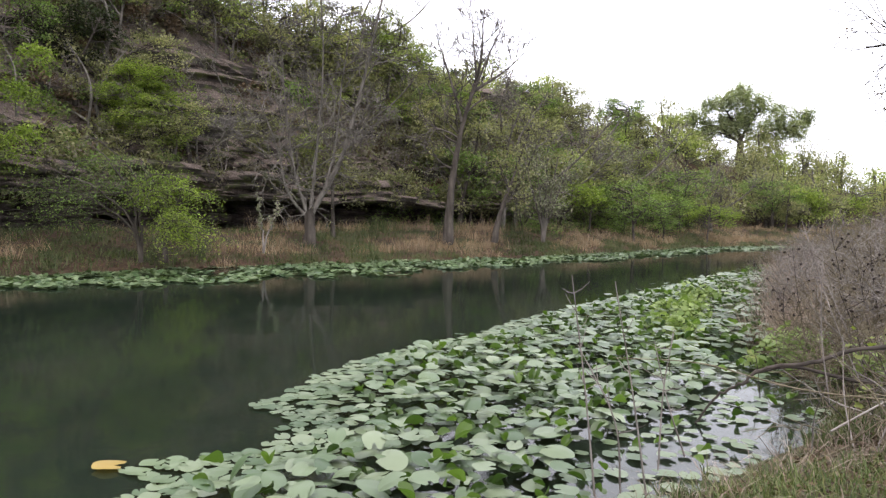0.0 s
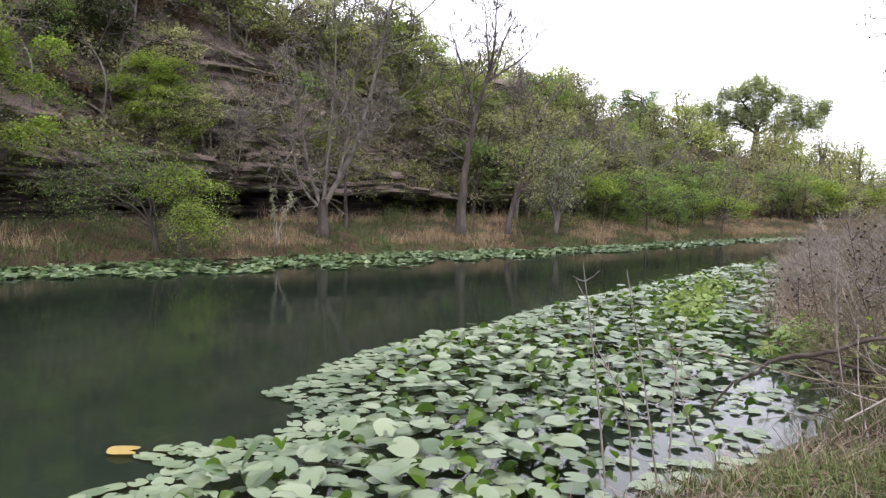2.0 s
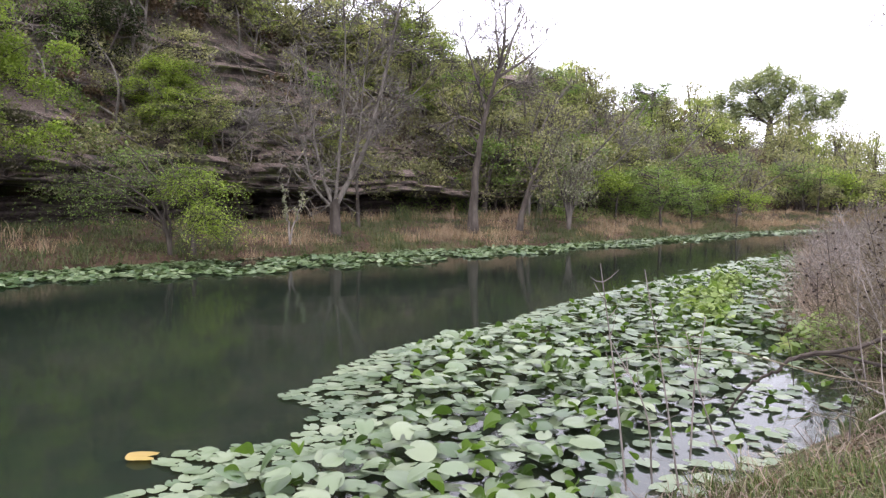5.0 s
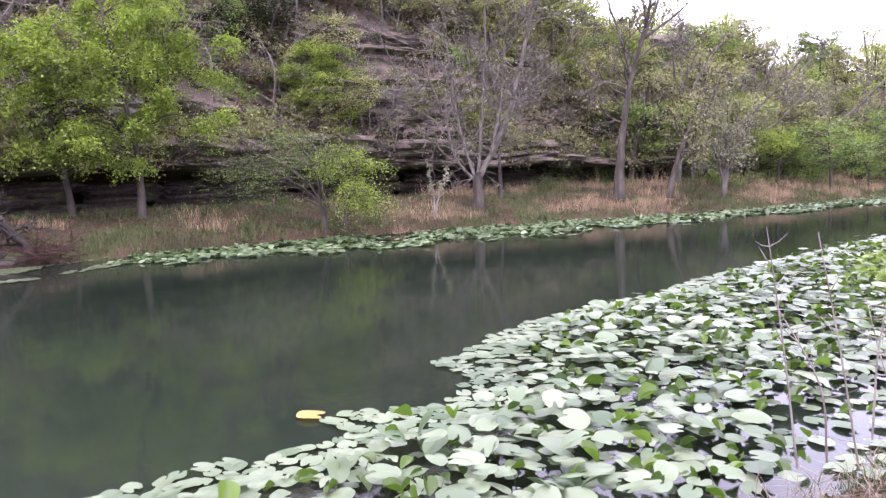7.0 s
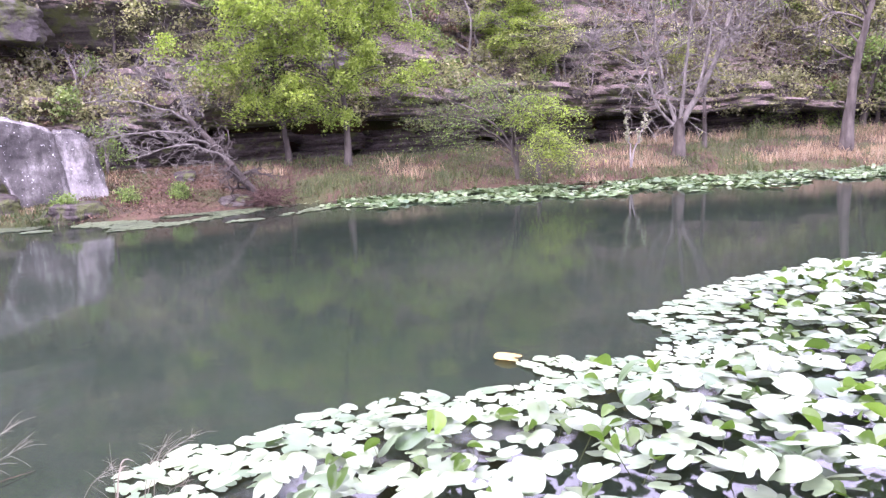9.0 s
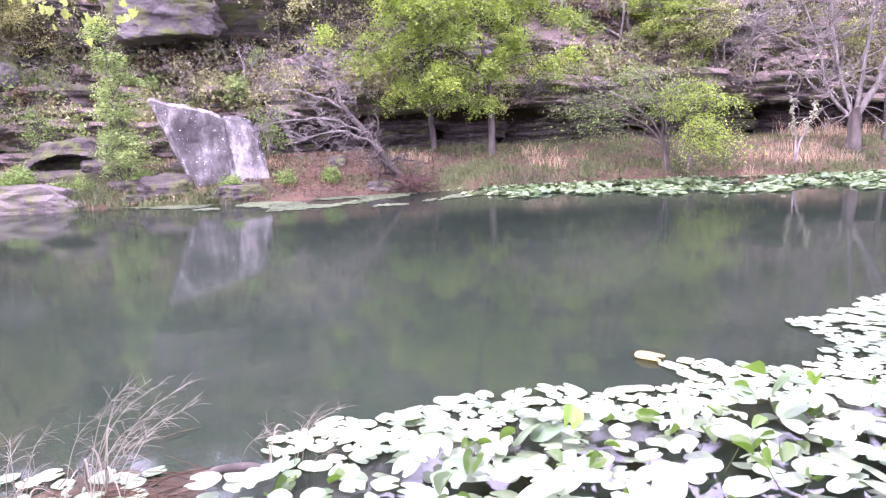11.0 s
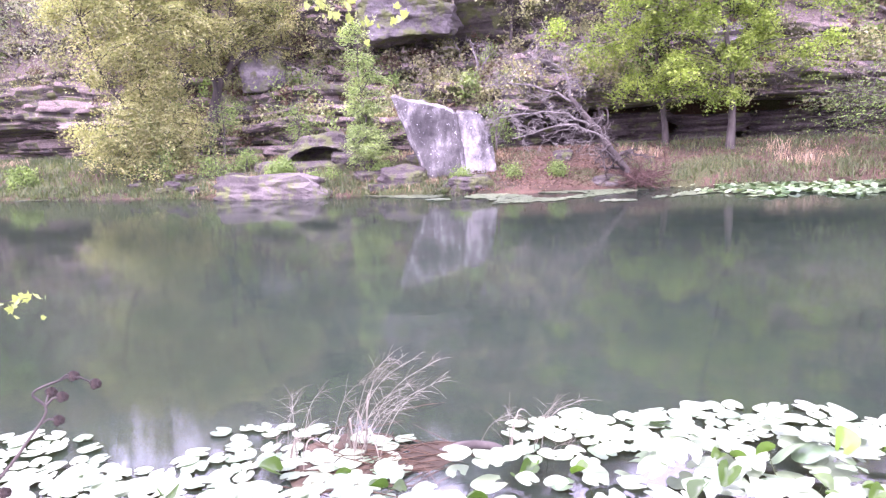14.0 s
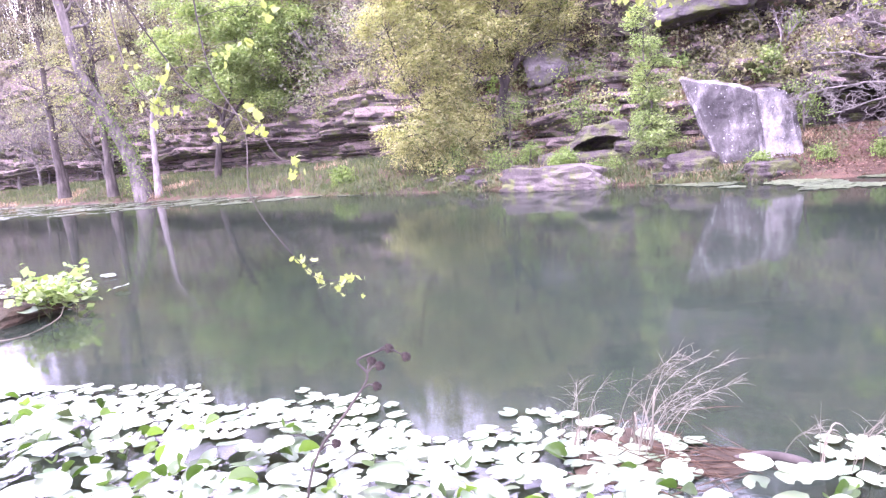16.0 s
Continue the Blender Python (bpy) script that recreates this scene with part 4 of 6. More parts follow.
tree("low_tree", T_LOW, "low drooping tree with bright green leaves over the grass", *spray_tree(109, [
    ([(0, 0, 0), (0.2, -0.2, 0.8), (0.5, -0.3, 1.4), (0.9, -0.2, 1.9)], 0.06, 0.02),
    ([(0, 0, 0), (-0.2, 0.1, 1.0), (-0.3, 0.3, 1.7), (-0.9, 0.4, 2.5)], 0.06, 0.02),
], np.vstack([crown_hubs(3, (0.3, -0.3, 1.7), (1.2, 0.9, 0.7), 16), crown_hubs(33, (0.5, -0.4, 0.75), (1.0, 0.8, 0.7), 18)]), 0.75, 270, 0.062, 0.6, 0.07), BARK, LEAF_BRIGHT)
T_ARCH = (-9.1, 20.7, 0.75)
tree("arching_tree", T_ARCH, "low tree with long arching twigs and few leaves", *spray_tree(139, [
    ([(0, 0, 0), (-0.3, -0.2, 0.9), (-1.0, -0.5, 1.7), (-2.6, -0.6, 2.4)], 0.05, 0.015),
    ([(0, 0, 0), (-0.2, 0.3, 1.3), (-0.6, 0.6, 2.4), (-1.8, 0.8, 3.4)], 0.05, 0.015),
    ([(0, 0, 0), (-0.6, 0.2, 0.8), (-2.0, 0.2, 1.6), (-3.6, 0.3, 1.9)], 0.05, 0.015),
    ([(0, 0, 0), (-0.1, -0.3, 1.2), (-0.4, -0.5, 2.2), (-1.2, -0.6, 3.0)], 0.045, 0.015),
], crown_hubs(4, (-1.8, 0.1, 1.9), (2.2, 1.1, 1.4), 44), 0.95, 120, 0.06, 0.35, 0.07, 7, 0.013), BARK, LEAF_GREEN)
tree("white_bush", (-6.15, 23.6, 0.9), "small upright bush with whitish leaves", *tree_arrays(110, [([(0, 0, 0), (-0.1, 0, 0.7), (-0.2, 0, 1.5)], 0.03, 0.01), ([(0, 0, 0), (0.35, 0, 0.7), (0.5, 0, 1.4)], 0.03, 0.01)], 14, 0.16, 0, 3, 0.3, 0.7, 0.1, 5, 0.04, 0.08), TWIG, LEAF_PALE, category="bush")
FALL = (-14.6, 14.65, 0.3)
tree("fallen_tree", FALL, "leaning half-fallen tree with bare bleached branches", *tree_arrays(111, [
    (rel(FALL, (-14.6, 14.65, 0.2), (-15.0, 14.4, 0.9), (-15.5, 14.05, 1.75), (-16.1, 13.6, 2.7)), 0.15, 0.07),
    (rel(FALL, (-15.6, 14.0, 1.8), (-16.2, 13.0, 2.3), (-16.9, 11.9, 2.15), (-17.4, 11.2, 1.9)), 0.042, 0.012),
    (rel(FALL, (-16.0, 13.7, 2.5), (-16.8, 12.6, 3.1), (-17.6, 11.6, 3.1)), 0.042, 0.012),
    (rel(FALL, (-16.1, 13.6, 2.7), (-16.3, 13.5, 3.5), (-17.0, 12.8, 4.0)), 0.042, 0.012),
    (rel(FALL, (-15.3, 14.1, 1.5), (-15.4, 12.9, 1.9), (-16.2, 11.6, 1.5)), 0.042, 0.012),
], 12, 1.1, 2, 4, 0.15, 0.85, -0.04, 0, wander=0.65, sides=4, least=0.007), BARK_DARK, LEAF_OLIVE, limb_bark=TWIG_MID)
ROOTS = barky("root_red", (0.05, 0.028, 0.022), (0.13, 0.08, 0.063), 14)
def root_plate():
    r = np.random.default_rng(4)
    b = Build()
    for k in range(220):
        p = r.normal(size=3) * [0.32, 0.32, 0.13]
        d = r.normal(size=3) * [1, 1, 0.45] + [0, 0, -0.15]
        d *= 0.14 / np.linalg.norm(d)
        line = [p]
        for _ in range(4):
            d = d + r.normal(size=3) * 0.06
            line.append(line[-1] + d)
        b.tube(line, [0.014, 0.012, 0.009, 0.006, 0.003], 4)
    ob = part("root_plate", b, ROOTS, None, "", True)
    ob.location = (-14.35, 14.75, 0.32)
    tagged(ob, "tangled reddish roots of the fallen tree at the water", "roots")
root_plate()
sapling_hubs = np.vstack([crown_hubs(5, (-0.25, 0.0, 3.3), (0.45, 0.5, 2.4), 30), crown_hubs(6, (0.15, -0.1, 1.1), (0.55, 0.6, 0.9), 22)])
tree("green_sapling", (-20.7, 9.2, 0.1), "upright green sapling beside the split boulder", *spray_tree(112, [
    ([(0, 0, 0), (-0.1, 0, 1.6), (-0.3, -0.1, 3.4), (-0.5, 0, 5.6)], 0.05, 0.015),
    ([(0, 0, 0), (0.1, -0.3, 0.8), (0.3, -0.5, 1.5)], 0.03, 0.01)], sapling_hubs, 0.42, 420, 0.062, 0.4, 0.06), BARK, LEAF_FRESH)
T_GOLD = (-28.1, 3.3, 0.1)
gold_hubs = np.vstack([crown_hubs(15, (0.2, 0.5, 6.2), (1.7, 3.0, 3.1), 70), crown_hubs(16, (0.5, 0.3, 2.2), (1.6, 2.5, 2.0), 60)])
tree("golden_tree", T_GOLD, "dense yellow-green tree drooping to the waterline", *spray_tree(113, [
    ([(0, 0, 0), (0.1, 0.3, 2.5), (0.1, 0.2, 5.5), (0.2, 0.3, 8.6)], 0.2, 0.05),
    ([(0, 0, 0.3), (0.5, -0.7, 1.6), (0.8, -1.4, 2.8)], 0.1, 0.03),
    ([(0, 0, 0.3), (0.8, 1.0, 1.4), (1.2, 1.8, 2.2)], 0.1, 0.03),
    ([(0, 0, 2.5), (0.3, -1.0, 4.2), (0.6, -1.5, 6.0)], 0.1, 0.03),
], gold_hubs, 0.9, 900, 0.08, 0.6, 0.16), BARK_DARK, LEAF_GOLD)
T_OAK = (-28.9, 6.2, 2.4)
tree("dark_oak", T_OAK, "gnarled dark oak with crooked limbs above the rocks", *spray_tree(114, [
    ([(0, 0, 0), (0.1, 0.3, 1.4), (0.2, 0.9, 2.3), (0.5, 2.0, 3.0), (0.9, 3.3, 2.9)], 0.22, 0.05),
    ([(0.1, 0.3, 1.4), (-0.1, 0.1, 3.0), (0.2, 0.4, 5.5)], 0.17, 0.05),
    ([(0.2, 0.9, 2.3), (0.1, 1.0, 4.0), (0.3, 1.4, 6.0)], 0.12, 0.04),
], np.vstack([crown_hubs(18, (0.4, 0.9, 4.9), (1.8, 3.2, 2.4), 66), crown_hubs(28, (0.8, 2.6, 3.6), (1.0, 1.6, 0.9), 16)]), 0.8, 520, 0.072, 0.5, 0.12), BARK_DARK, LEAF_GOLD)
for k, (x, y, z, high) in enumerate(((-21.3, 8.0, 0.2, 0.5), (-24.6, 6.2, 0.7, 0.6), (-25.0, 5.2, 0.4, 1.0), (-22.9, 6.9, 0.7, 0.3), (-20.0, 9.2, 0.35, 0.45), (-17.7, 10.8, 0.2, 0.28), (-17.0, 12.1, 0.3, 0.3), (-16.2, 13.2, 0.4, 0.28), (-26.2, 3.6, 0.3, 1.1), (-22.0, 11.4, 1.6, 1.2), (-24.9, 8.3, 1.8, 1.1), (-19.6, 13.4, 1.5, 1.0), (-26.6, 6.0, 1.6, 1.4), (-22.3, 6.9, 0.65, 0.28), (-22.0, 6.4, 0.7, 0.25), (-21.6, 7.6, 0.2, 0.4), (-17.6, 10.6, 0.2, 0.35))):
    tree("bank_shrub", (x, y, z), "leafy green shrub among the bank rocks", *tree_arrays(140 + k, [([(0, 0, 0), (0.05, 0.05, high * 0.5), (0.1, 0, high)], 0.025, 0.01), ([(0, 0, 0), (-0.2, 0.1, high * 0.4), (-0.4, 0.2, high * 0.7)], 0.02, 0.01)], 7, high * 0.7, 1, 5, 0.1, 0.9, 0.0, 9, 0.11, 0.065, 0.4, 1400, sides=3), BARK, LEAF_GREEN, "shrubs among the rocks", "shrub")
# trees of the upstream bank
T_LEAN = (-41.60, -11.95, 0.25)
LEAN_LINE = rel(T_LEAN, T_LEAN, (-41.77, -12.51, 2.68), (-41.57, -13.29, 4.83), (-41.28, -14.16, 7.37), (-41.13, -14.66, 11.16), (-40.98, -15.11, 14.66))
leaning = tree("leaning_sycamore", T_LEAN, "big leaning pale tree with ivy on its foot", *tree_arrays(115, [(LEAN_LINE, 0.48, 0.18)], 14, 2.8, 2, 5, 0.45, 0.8, 0.1, 3, 0.2, 0.12), BARK_MID, LEAF_OLIVE)
r_ = np.random.default_rng(51)
lean_line = spline(LEAN_LINE, 8)
spot = lean_line[np.minimum((r_.beta(1.0, 1.6, 3000) * 24).astype(int), 24)]
part("ivy", leaf_quads(Build(), spot + r_.normal(size=(3000, 3)) * [0.3, 0.3, 0.25], 0.13, r_, 0.2, 0.6, True), LEAF_GREEN, leaning, "green ivy climbing the trunk")
T_SNAG = (-41.05, -11.04, 0.54)
tree("snag", T_SNAG, "broken pale trunk without bark", *tree_arrays(116, [
    (rel(T_SNAG, T_SNAG, (-41.09, -10.93, 2.68), (-41.14, -10.70, 4.83), (-41.34, -9.86, 6.64)), 0.2, 0.1)], 4, 0.8, 1, 3, 0.3, 0.8, 0.1, 0), TWIG, LEAF_OLIVE, category="dead tree")
tree("straight_tree", (-42.22, -13.87, 0.88), "straight grey trunk with thin spring leaves", *tree_arrays(117, [([(0, 0, 0), (0, 0.1, 4), (0.1, 0.1, 9)], 0.26, 0.1)], 10, 2.0, 2, 4, 0.5, 0.8, 0.1, 3, 0.25, 0.14), BARK, LEAF_OLIVE)
tree("straight_tree", (-44.87, -17.52, 0.98), "straight grey trunk on the grassy upstream bank", *tree_arrays(118, [([(0, 0, 0), (0.1, 0, 4), (0, 0.1, 9)], 0.3, 0.1)], 10, 2.0, 2, 4, 0.4, 0.8, 0.1, 3, 0.25, 0.14), BARK, LEAF_OLIVE)
T_FRESH = (-41.6, -7.8, 1.1)
FRESH_BOUGHS = rel(T_FRESH, (-40.3, -9.1, 7.7), (-41.7, -7.3, 9.9), (-42.1, -4.5, 10.0), (-42.3, -1.2, 8.6), (-42.3, -1.6, 6.4), (-42.2, -3.7, 5.2), (-40.9, -6.3, 6.9), (-41.0, -5.3, 5.9), (-41.5, -4.0, 8.0), (-41.8, -5.6, 8.6), (-42.0, -2.6, 9.6))
tree("green_tree", T_FRESH, "leafy fresh green tree before the cliff", *spray_tree(119, [
    ([(0, 0, 0), (0.1, 0.6, 2.6), (0.2, 1.6, 5.2), (0.0, 2.4, 8.4)], 0.2, 0.05),
    ([(0.1, 0.6, 2.4), (-0.1, 2.6, 4.6), (-0.4, 5.0, 6.4)], 0.12, 0.04),
    ([(0.1, 0.8, 3.0), (0.5, 0.0, 4.8), (0.9, -0.8, 6.3)], 0.1, 0.04)],
    np.vstack([FRESH_BOUGHS, np.repeat(FRESH_BOUGHS, 7, 0) + np.random.default_rng(14).normal(size=(77, 3)) * [0.9, 1.3, 0.9]]), 1.1, 700, 0.15, 0.45, 0.2), BARK_DARK, LEAF_FRESH)
tree("round_shrub", (-30.1, -0.6, 0.1), "small round dark green shrub at the waterline", *tree_arrays(120, [([(0, 0, 0), (0.1, 0.1, 0.4), (0, 0, 0.8)], 0.05, 0.02)], 12, 0.6, 2, 4, 0.1, 0.9, 0, 8, 0.08, 0.1, 0.4, 2500), BARK_DARK, LEAF_GREEN, category="shrub")

# ---- woods on the hill and downstream ----
def wood_kind(seed, high, broad, bark, foliage, label, name, per=22, leaf=0.16, cap=3900, boughs=8, rise=0.05, start=0.25):
    r = np.random.default_rng(seed)
    bend = r.normal(size=(4, 2)) * high * 0.05
    stem = [(0, 0, 0), (*bend[0], high * 0.22), (*(bend[0] + bend[1]), high * 0.5), (*(bend[0] + bend[2] * 1.5), high * 0.75), (*(bend[0] * 2 + bend[3] * 2), high)]
    fork = [(stem[1][0], stem[1][1], stem[1][2]), (bend[3][0] * 4, bend[3][1] * 4, high * 0.5), (bend[3][0] * 7, bend[3][1] * 7, high * 0.85)]
    w, l = tree_arrays(seed, [(stem, high * 0.022, 0.03), (fork, high * 0.015, 0.025)], boughs, broad, 2, 4, start, 0.8, rise, per, 0.2, leaf, 0.5, cap, 0.3, 3, True, 0.012)
    ob = tree(name, (0, 0, -60), label, w, l, bark, foliage, "woods on the hill")
    return ob


def round_kind(seed, high, broad, bark, foliage, label, name, leaf=0.14, hubs=46, each=72, low=0.3):
    """A tree with a lobed, rounded crown of layered leaf sprays on forking boughs."""
    r = np.random.default_rng(seed)
    lean = r.normal(size=2) * high * 0.06
    stem = [(0, 0, 0), (lean[0] * 0.3, lean[1] * 0.3, high * 0.3), (lean[0], lean[1], high * 0.6), (lean[0] * 1.3, lean[1] * 1.3, high * 0.9)]
    fork = [(lean[0] * 0.3, lean[1] * 0.3, high * 0.28), (-lean[0] + broad * 0.2, -lean[1], high * 0.5), (-lean[0] * 2 + broad * 0.4, -lean[1] * 2, high * 0.75)]
    limbs, leaves = tree_arrays(seed, [(stem, high * 0.022, 0.03), (fork, high * 0.014, 0.025)], 0, per_tip=0)
    lines = np.vstack([spline(stem, 5), spline(fork, 5)])
    lobes = np.column_stack([r.normal(size=(6, 2)) * broad * 0.4, r.uniform(low + 0.12, 0.85, 6) * high])
    boughs = Build()
    for _ in range(hubs):
        d = r.normal(size=3) + [0, 0, 0.3]
        d /= np.linalg.norm(d)
        h = lobes[r.integers(6)] + d * r.uniform(0.55, 1.05) * np.array([broad * 0.52, broad * 0.52, high * 0.19])
        foot = lines[int(np.argmin(np.linalg.norm(lines - h, axis=1) + 1.5 * np.maximum(0, lines[:, 2] - h[2] + 0.3)))]
        boughs.tube([foot, (foot + h) / 2 + [0, 0, 0.1] + r.normal(size=3) * 0.1, h], [0.035, 0.024, 0.012], 3)
        for _ in range(2):
            w = h + r.normal(size=3) * [0.4, 0.4, 0.2]
            boughs.tube([(foot + h) / 2 + [0, 0, 0.1], w], [0.018, 0.01], 3)
        n = int(each * r.uniform(0.6, 1.4))
        spot = h + r.normal(size=(n, 3)) * np.array([0.34, 0.34, 0.15]) * r.uniform(0.8, 1.25)
        leaf_quads(leaves, spot, leaf, r, 0.6, 0.6, True)
    limbs.append(boughs)
    return tree(name, (0, 0, -60), label, limbs, leaves, bark, foliage, "woods on the hill")


KINDS = {
    "olive": round_kind(201, 5.5, 2.5, BARK, LEAF_OLIVE, "olive-green spring tree on the hillside", "hillside_tree"),
    "olive2": round_kind(202, 6.6, 2.4, BARK, LEAF_OLIVE, "tall olive-green tree on the hillside", "hillside_tree"),
    "green": round_kind(203, 5.0, 2.3, BARK, LEAF_GREEN, "fresh green tree on the hillside", "hillside_tree"),
    "bright": round_kind(204, 4.4, 2.0, BARK, LEAF_BRIGHT, "bright yellow-green tree on the hillside", "hillside_tree", 0.13),
    "juniper": round_kind(205, 5.2, 1.8, BARK_DARK, LEAF_DARK, "dark evergreen juniper on the hill", "juniper", 0.16, 46, 72, 0.1),
    "bare": wood_kind(206, 6.0, 2.2, TWIG_MID, LEAF_PALE, "bare grey tree with swelling buds on the slope", "bare_tree", 1, 0.08, 500, 5, 0.1, 0.15),
    "bud": round_kind(208, 5.0, 2.2, BARK_MID, LEAF_BUD, "pale yellow-green budding tree on the hillside", "hillside_tree", 0.12, 46, 56),
    "gold": round_kind(207, 4.8, 2.1, BARK, LEAF_GOLD, "yellowish tree in young leaf on the hillside", "hillside_tree", 0.12, 46, 56),
    "bush": round_kind(210, 2.6, 1.9, BARK, LEAF_GREEN, "leafy green bush at the foot of the slope", "hillside_bush", 0.11, 40, 70, -0.1),
    "thicket": round_kind(211, 3.2, 2.0, BARK, LEAF_OLIVE, "dense olive bush at the foot of the slope", "hillside_bush", 0.11, 44, 70, -0.1),
    "grey": wood_kind(209, 4.6, 2.0, TWIG_MID, LEAF_PALE, "grey tree with pale unfolding leaves on the slope", "hillside_tree", 3, 0.1, 1500, 5, 0.05, 0.15),
}


def plant(kind, x, y, z, size, turn):
    return copy_thing(KINDS[kind], Matrix.Translation((x, y, z)) @ Matrix.Rotation(turn, 4, "Z") @ Matrix.Diagonal((size, size, size, 1)))


rng = np.random.default_rng(77)
CLEARING = (shore_index(-3.2, 25.9), shore_index(-6.8, 23.1))


def ledge_trees(n, p, q, z0, z1, kinds, small, large):
    """Trees rooted on the cliff between two places of the shore."""
    u0, u1 = shore_index(*p), shore_index(*q)
    for k in range(n):
        u = int(u0 + (u1 - u0) * (k + rng.uniform(0, 1)) / n)
        if abs(u - BOULDER_AT) * STEP < 2.5:
            continue
        if CLEARING[0] < u < CLEARING[1] and rng.random() < 0.6:
            continue
        at = on_cliff(u, rng.uniform(z0, z1)) + np.array([*(FN[u] * 0.3), -0.15])
        plant(rng.choice(kinds), *at, rng.uniform(small, large), rng.uniform(0, 6.3))


def foot_trees(n, p, q, s0, s1, kinds, small, large):
    """Trees on the ground behind the far shore."""
    u0, u1 = shore_index(*p), shore_index(*q)
    for k in range(n):
        u = int(u0 + (u1 - u0) * (k + rng.uniform(0, 1)) / n)
        x, y = inland(u, rng.uniform(s0, s1))
        plant(rng.choice(kinds), x, y, ground_at(x, y) - 0.15, rng.uniform(small, large), rng.uniform(0, 6.3))


# on the ledges: leafy downstream, bare and rocky in the middle, mixed upstream
ledge_trees(40, (20, 45.5), (2, 29.6), 2.4, 6.9, ["bud", "gold", "bud", "grey", "green", "olive2", "bright", "grey"], 0.5, 0.78)
ledge_trees(30, (2, 29.6), (-9, 21.2), 2.6, 8.4, ["bare", "bare", "grey", "bare", "bud", "bare", "olive"], 0.45, 0.75)
ledge_trees(20, (5, 31.6), (-7, 23.0), 5.5, 8.6, ["bud", "bright", "green", "gold", "olive"], 0.55, 0.85)
ledge_trees(44, (-9, 21.2), (-26, 2), 2.6, 8.4, ["olive", "bare", "bare", "olive2", "bare", "green", "grey", "juniper", "juniper"], 0.45, 0.75)
ledge_trees(30, (-26, 2), (-56, -25), 2.6, 8.4, ["bare", "olive", "grey", "olive2", "bare"], 0.5, 0.85)
ledge_trees(20, (3, 30.4), (-12, 17.8), 6.6, 8.6, ["bud", "grey", "bud", "bare", "gold", "olive"], 0.5, 0.85)
# at the foot of the slope downstream
foot_trees(16, (16, 42.5), (2.6, 30.2), 4.3, 6.6, ["grey", "olive", "bare", "bud", "olive2", "grey", "green"], 0.85, 1.25)
foot_trees(14, (20, 45.5), (7, 33.5), 3.3, 4.6, ["bush", "thicket", "bush", "bright"], 0.5, 0.9)
foot_trees(26, (24, 48), (1, 29), 5.0, 8.0, ["thicket", "thicket", "bush", "grey"], 0.7, 1.1)
# along the crest
foot_trees(30, (22, 47), (-3, 26), 10.5, 15, ["juniper", "olive", "grey", "juniper", "olive2", "bud"], 0.45, 0.68)
foot_trees(34, (-3, 26), (-20, 7.6), 10, 17, ["juniper", "juniper", "olive", "bare", "juniper", "olive2"], 0.85, 1.25)
foot_trees(22, (-20, 7.6), (-56, -25), 10, 18, ["juniper", "olive", "bare", "olive2"], 0.9, 1.5)
# upstream bank, in front of the cliff and above it
for k in range(42):
    u = int(rng.integers(shore_index(-33, -3) if k % 4 else shore_index(-45, -16.5), shore_index(-62, -33)))
    s = rng.uniform(9, 14) if k % 4 else rng.uniform(3.4, 6.5)
    x, y = inland(u, s)
    plant(rng.choice(["bare", "bare", "bare", "olive2"]), x, y, ground_at(x, y) - 0.1, rng.uniform(0.75, 1.3), rng.uniform(0, 6.3))
# downstream woods behind the bend
u_a, u_b, u_c = shore_index(22, 47), shore_index(-56, -25), shore_index(75, 66)
for k in range(54):
    u = int(rng.integers(u_c, shore_index(7, 33.5)))
    s = (rng.uniform(2.6, 5), rng.uniform(5, 11), rng.uniform(11, 26))[k % 3]
    x, y = inland(u, s)
    kind = rng.choice(["olive", "bud", "green", "bright", "gold", "olive", "bare", "bud"] if k % 3 < 2 else ["thicket", "olive", "olive2"])
    plant(kind, x, y, ground_at(x, y) - 0.1, rng.uniform(0.6, 0.95) * (0.7 if k % 3 == 2 else 1), rng.uniform(0, 6.3))
for x, y, kind, size in ((17.2, 44.6, "bright", 0.75), (13.4, 41.6, "green", 0.6), (10.8, 38.8, "green", 0.8), (29, 54.5, "bright", 0.95), (16, 46.5, "green", 0.95), (46, 42, "olive", 0.9), (54, 46, "olive2", 0.9), (38, 58.5, "gold", 1.0), (62, 52, "olive", 1.0), (70, 48, "green", 1.0)):
    plant(kind, x, y, ground_at(x, y) - 0.1, size, rng.uniform(0, 6.3))
for ob in KINDS.values():
    for o in (*ob.children_recursive, ob):
        bpy.data.objects.remove(o)

T_BIG = (31.5, 73.5, ground_at(31.5, 73.5) - 0.2)
OAK_MID = 12.3 - T_BIG[2]
oak_hubs = np.vstack([crown_hubs(17 + k, (x, y, OAK_MID + z), (w, w, 0.62 * w), n) for k, (x, y, z, w, n) in enumerate((
    (-4.6, 0.8, 0.2, 1.7, 13), (-3.0, 0, 1.4, 1.8, 14), (-0.9, -0.5, 2.4, 1.9, 16), (1.2, 0.4, 2.3, 1.8, 15), (3.2, 0, 1.0, 1.8, 14), (5.0, -1.0, -0.4, 1.7, 13), (0.2, 0.6, 0.6, 2.0, 20), (-2.4, 1, -0.6, 1.7, 13), (2.6, -0.8, -0.9, 1.7, 13), (-1.0, 0.5, -1.2, 1.4, 8), (4.2, 0.5, -1.8, 1.3, 8),
    (-5.6, 0.4, -0.8, 1.5, 14), (0, 0.2, -0.4, 2.0, 18), (-3.7, 0.5, -1.7, 1.4, 12), (5.8, -0.5, -1.3, 1.4, 12), (1.6, 0.3, -1.7, 1.5, 12), (6.0, -0.6, 0.2, 1.3, 10)))])
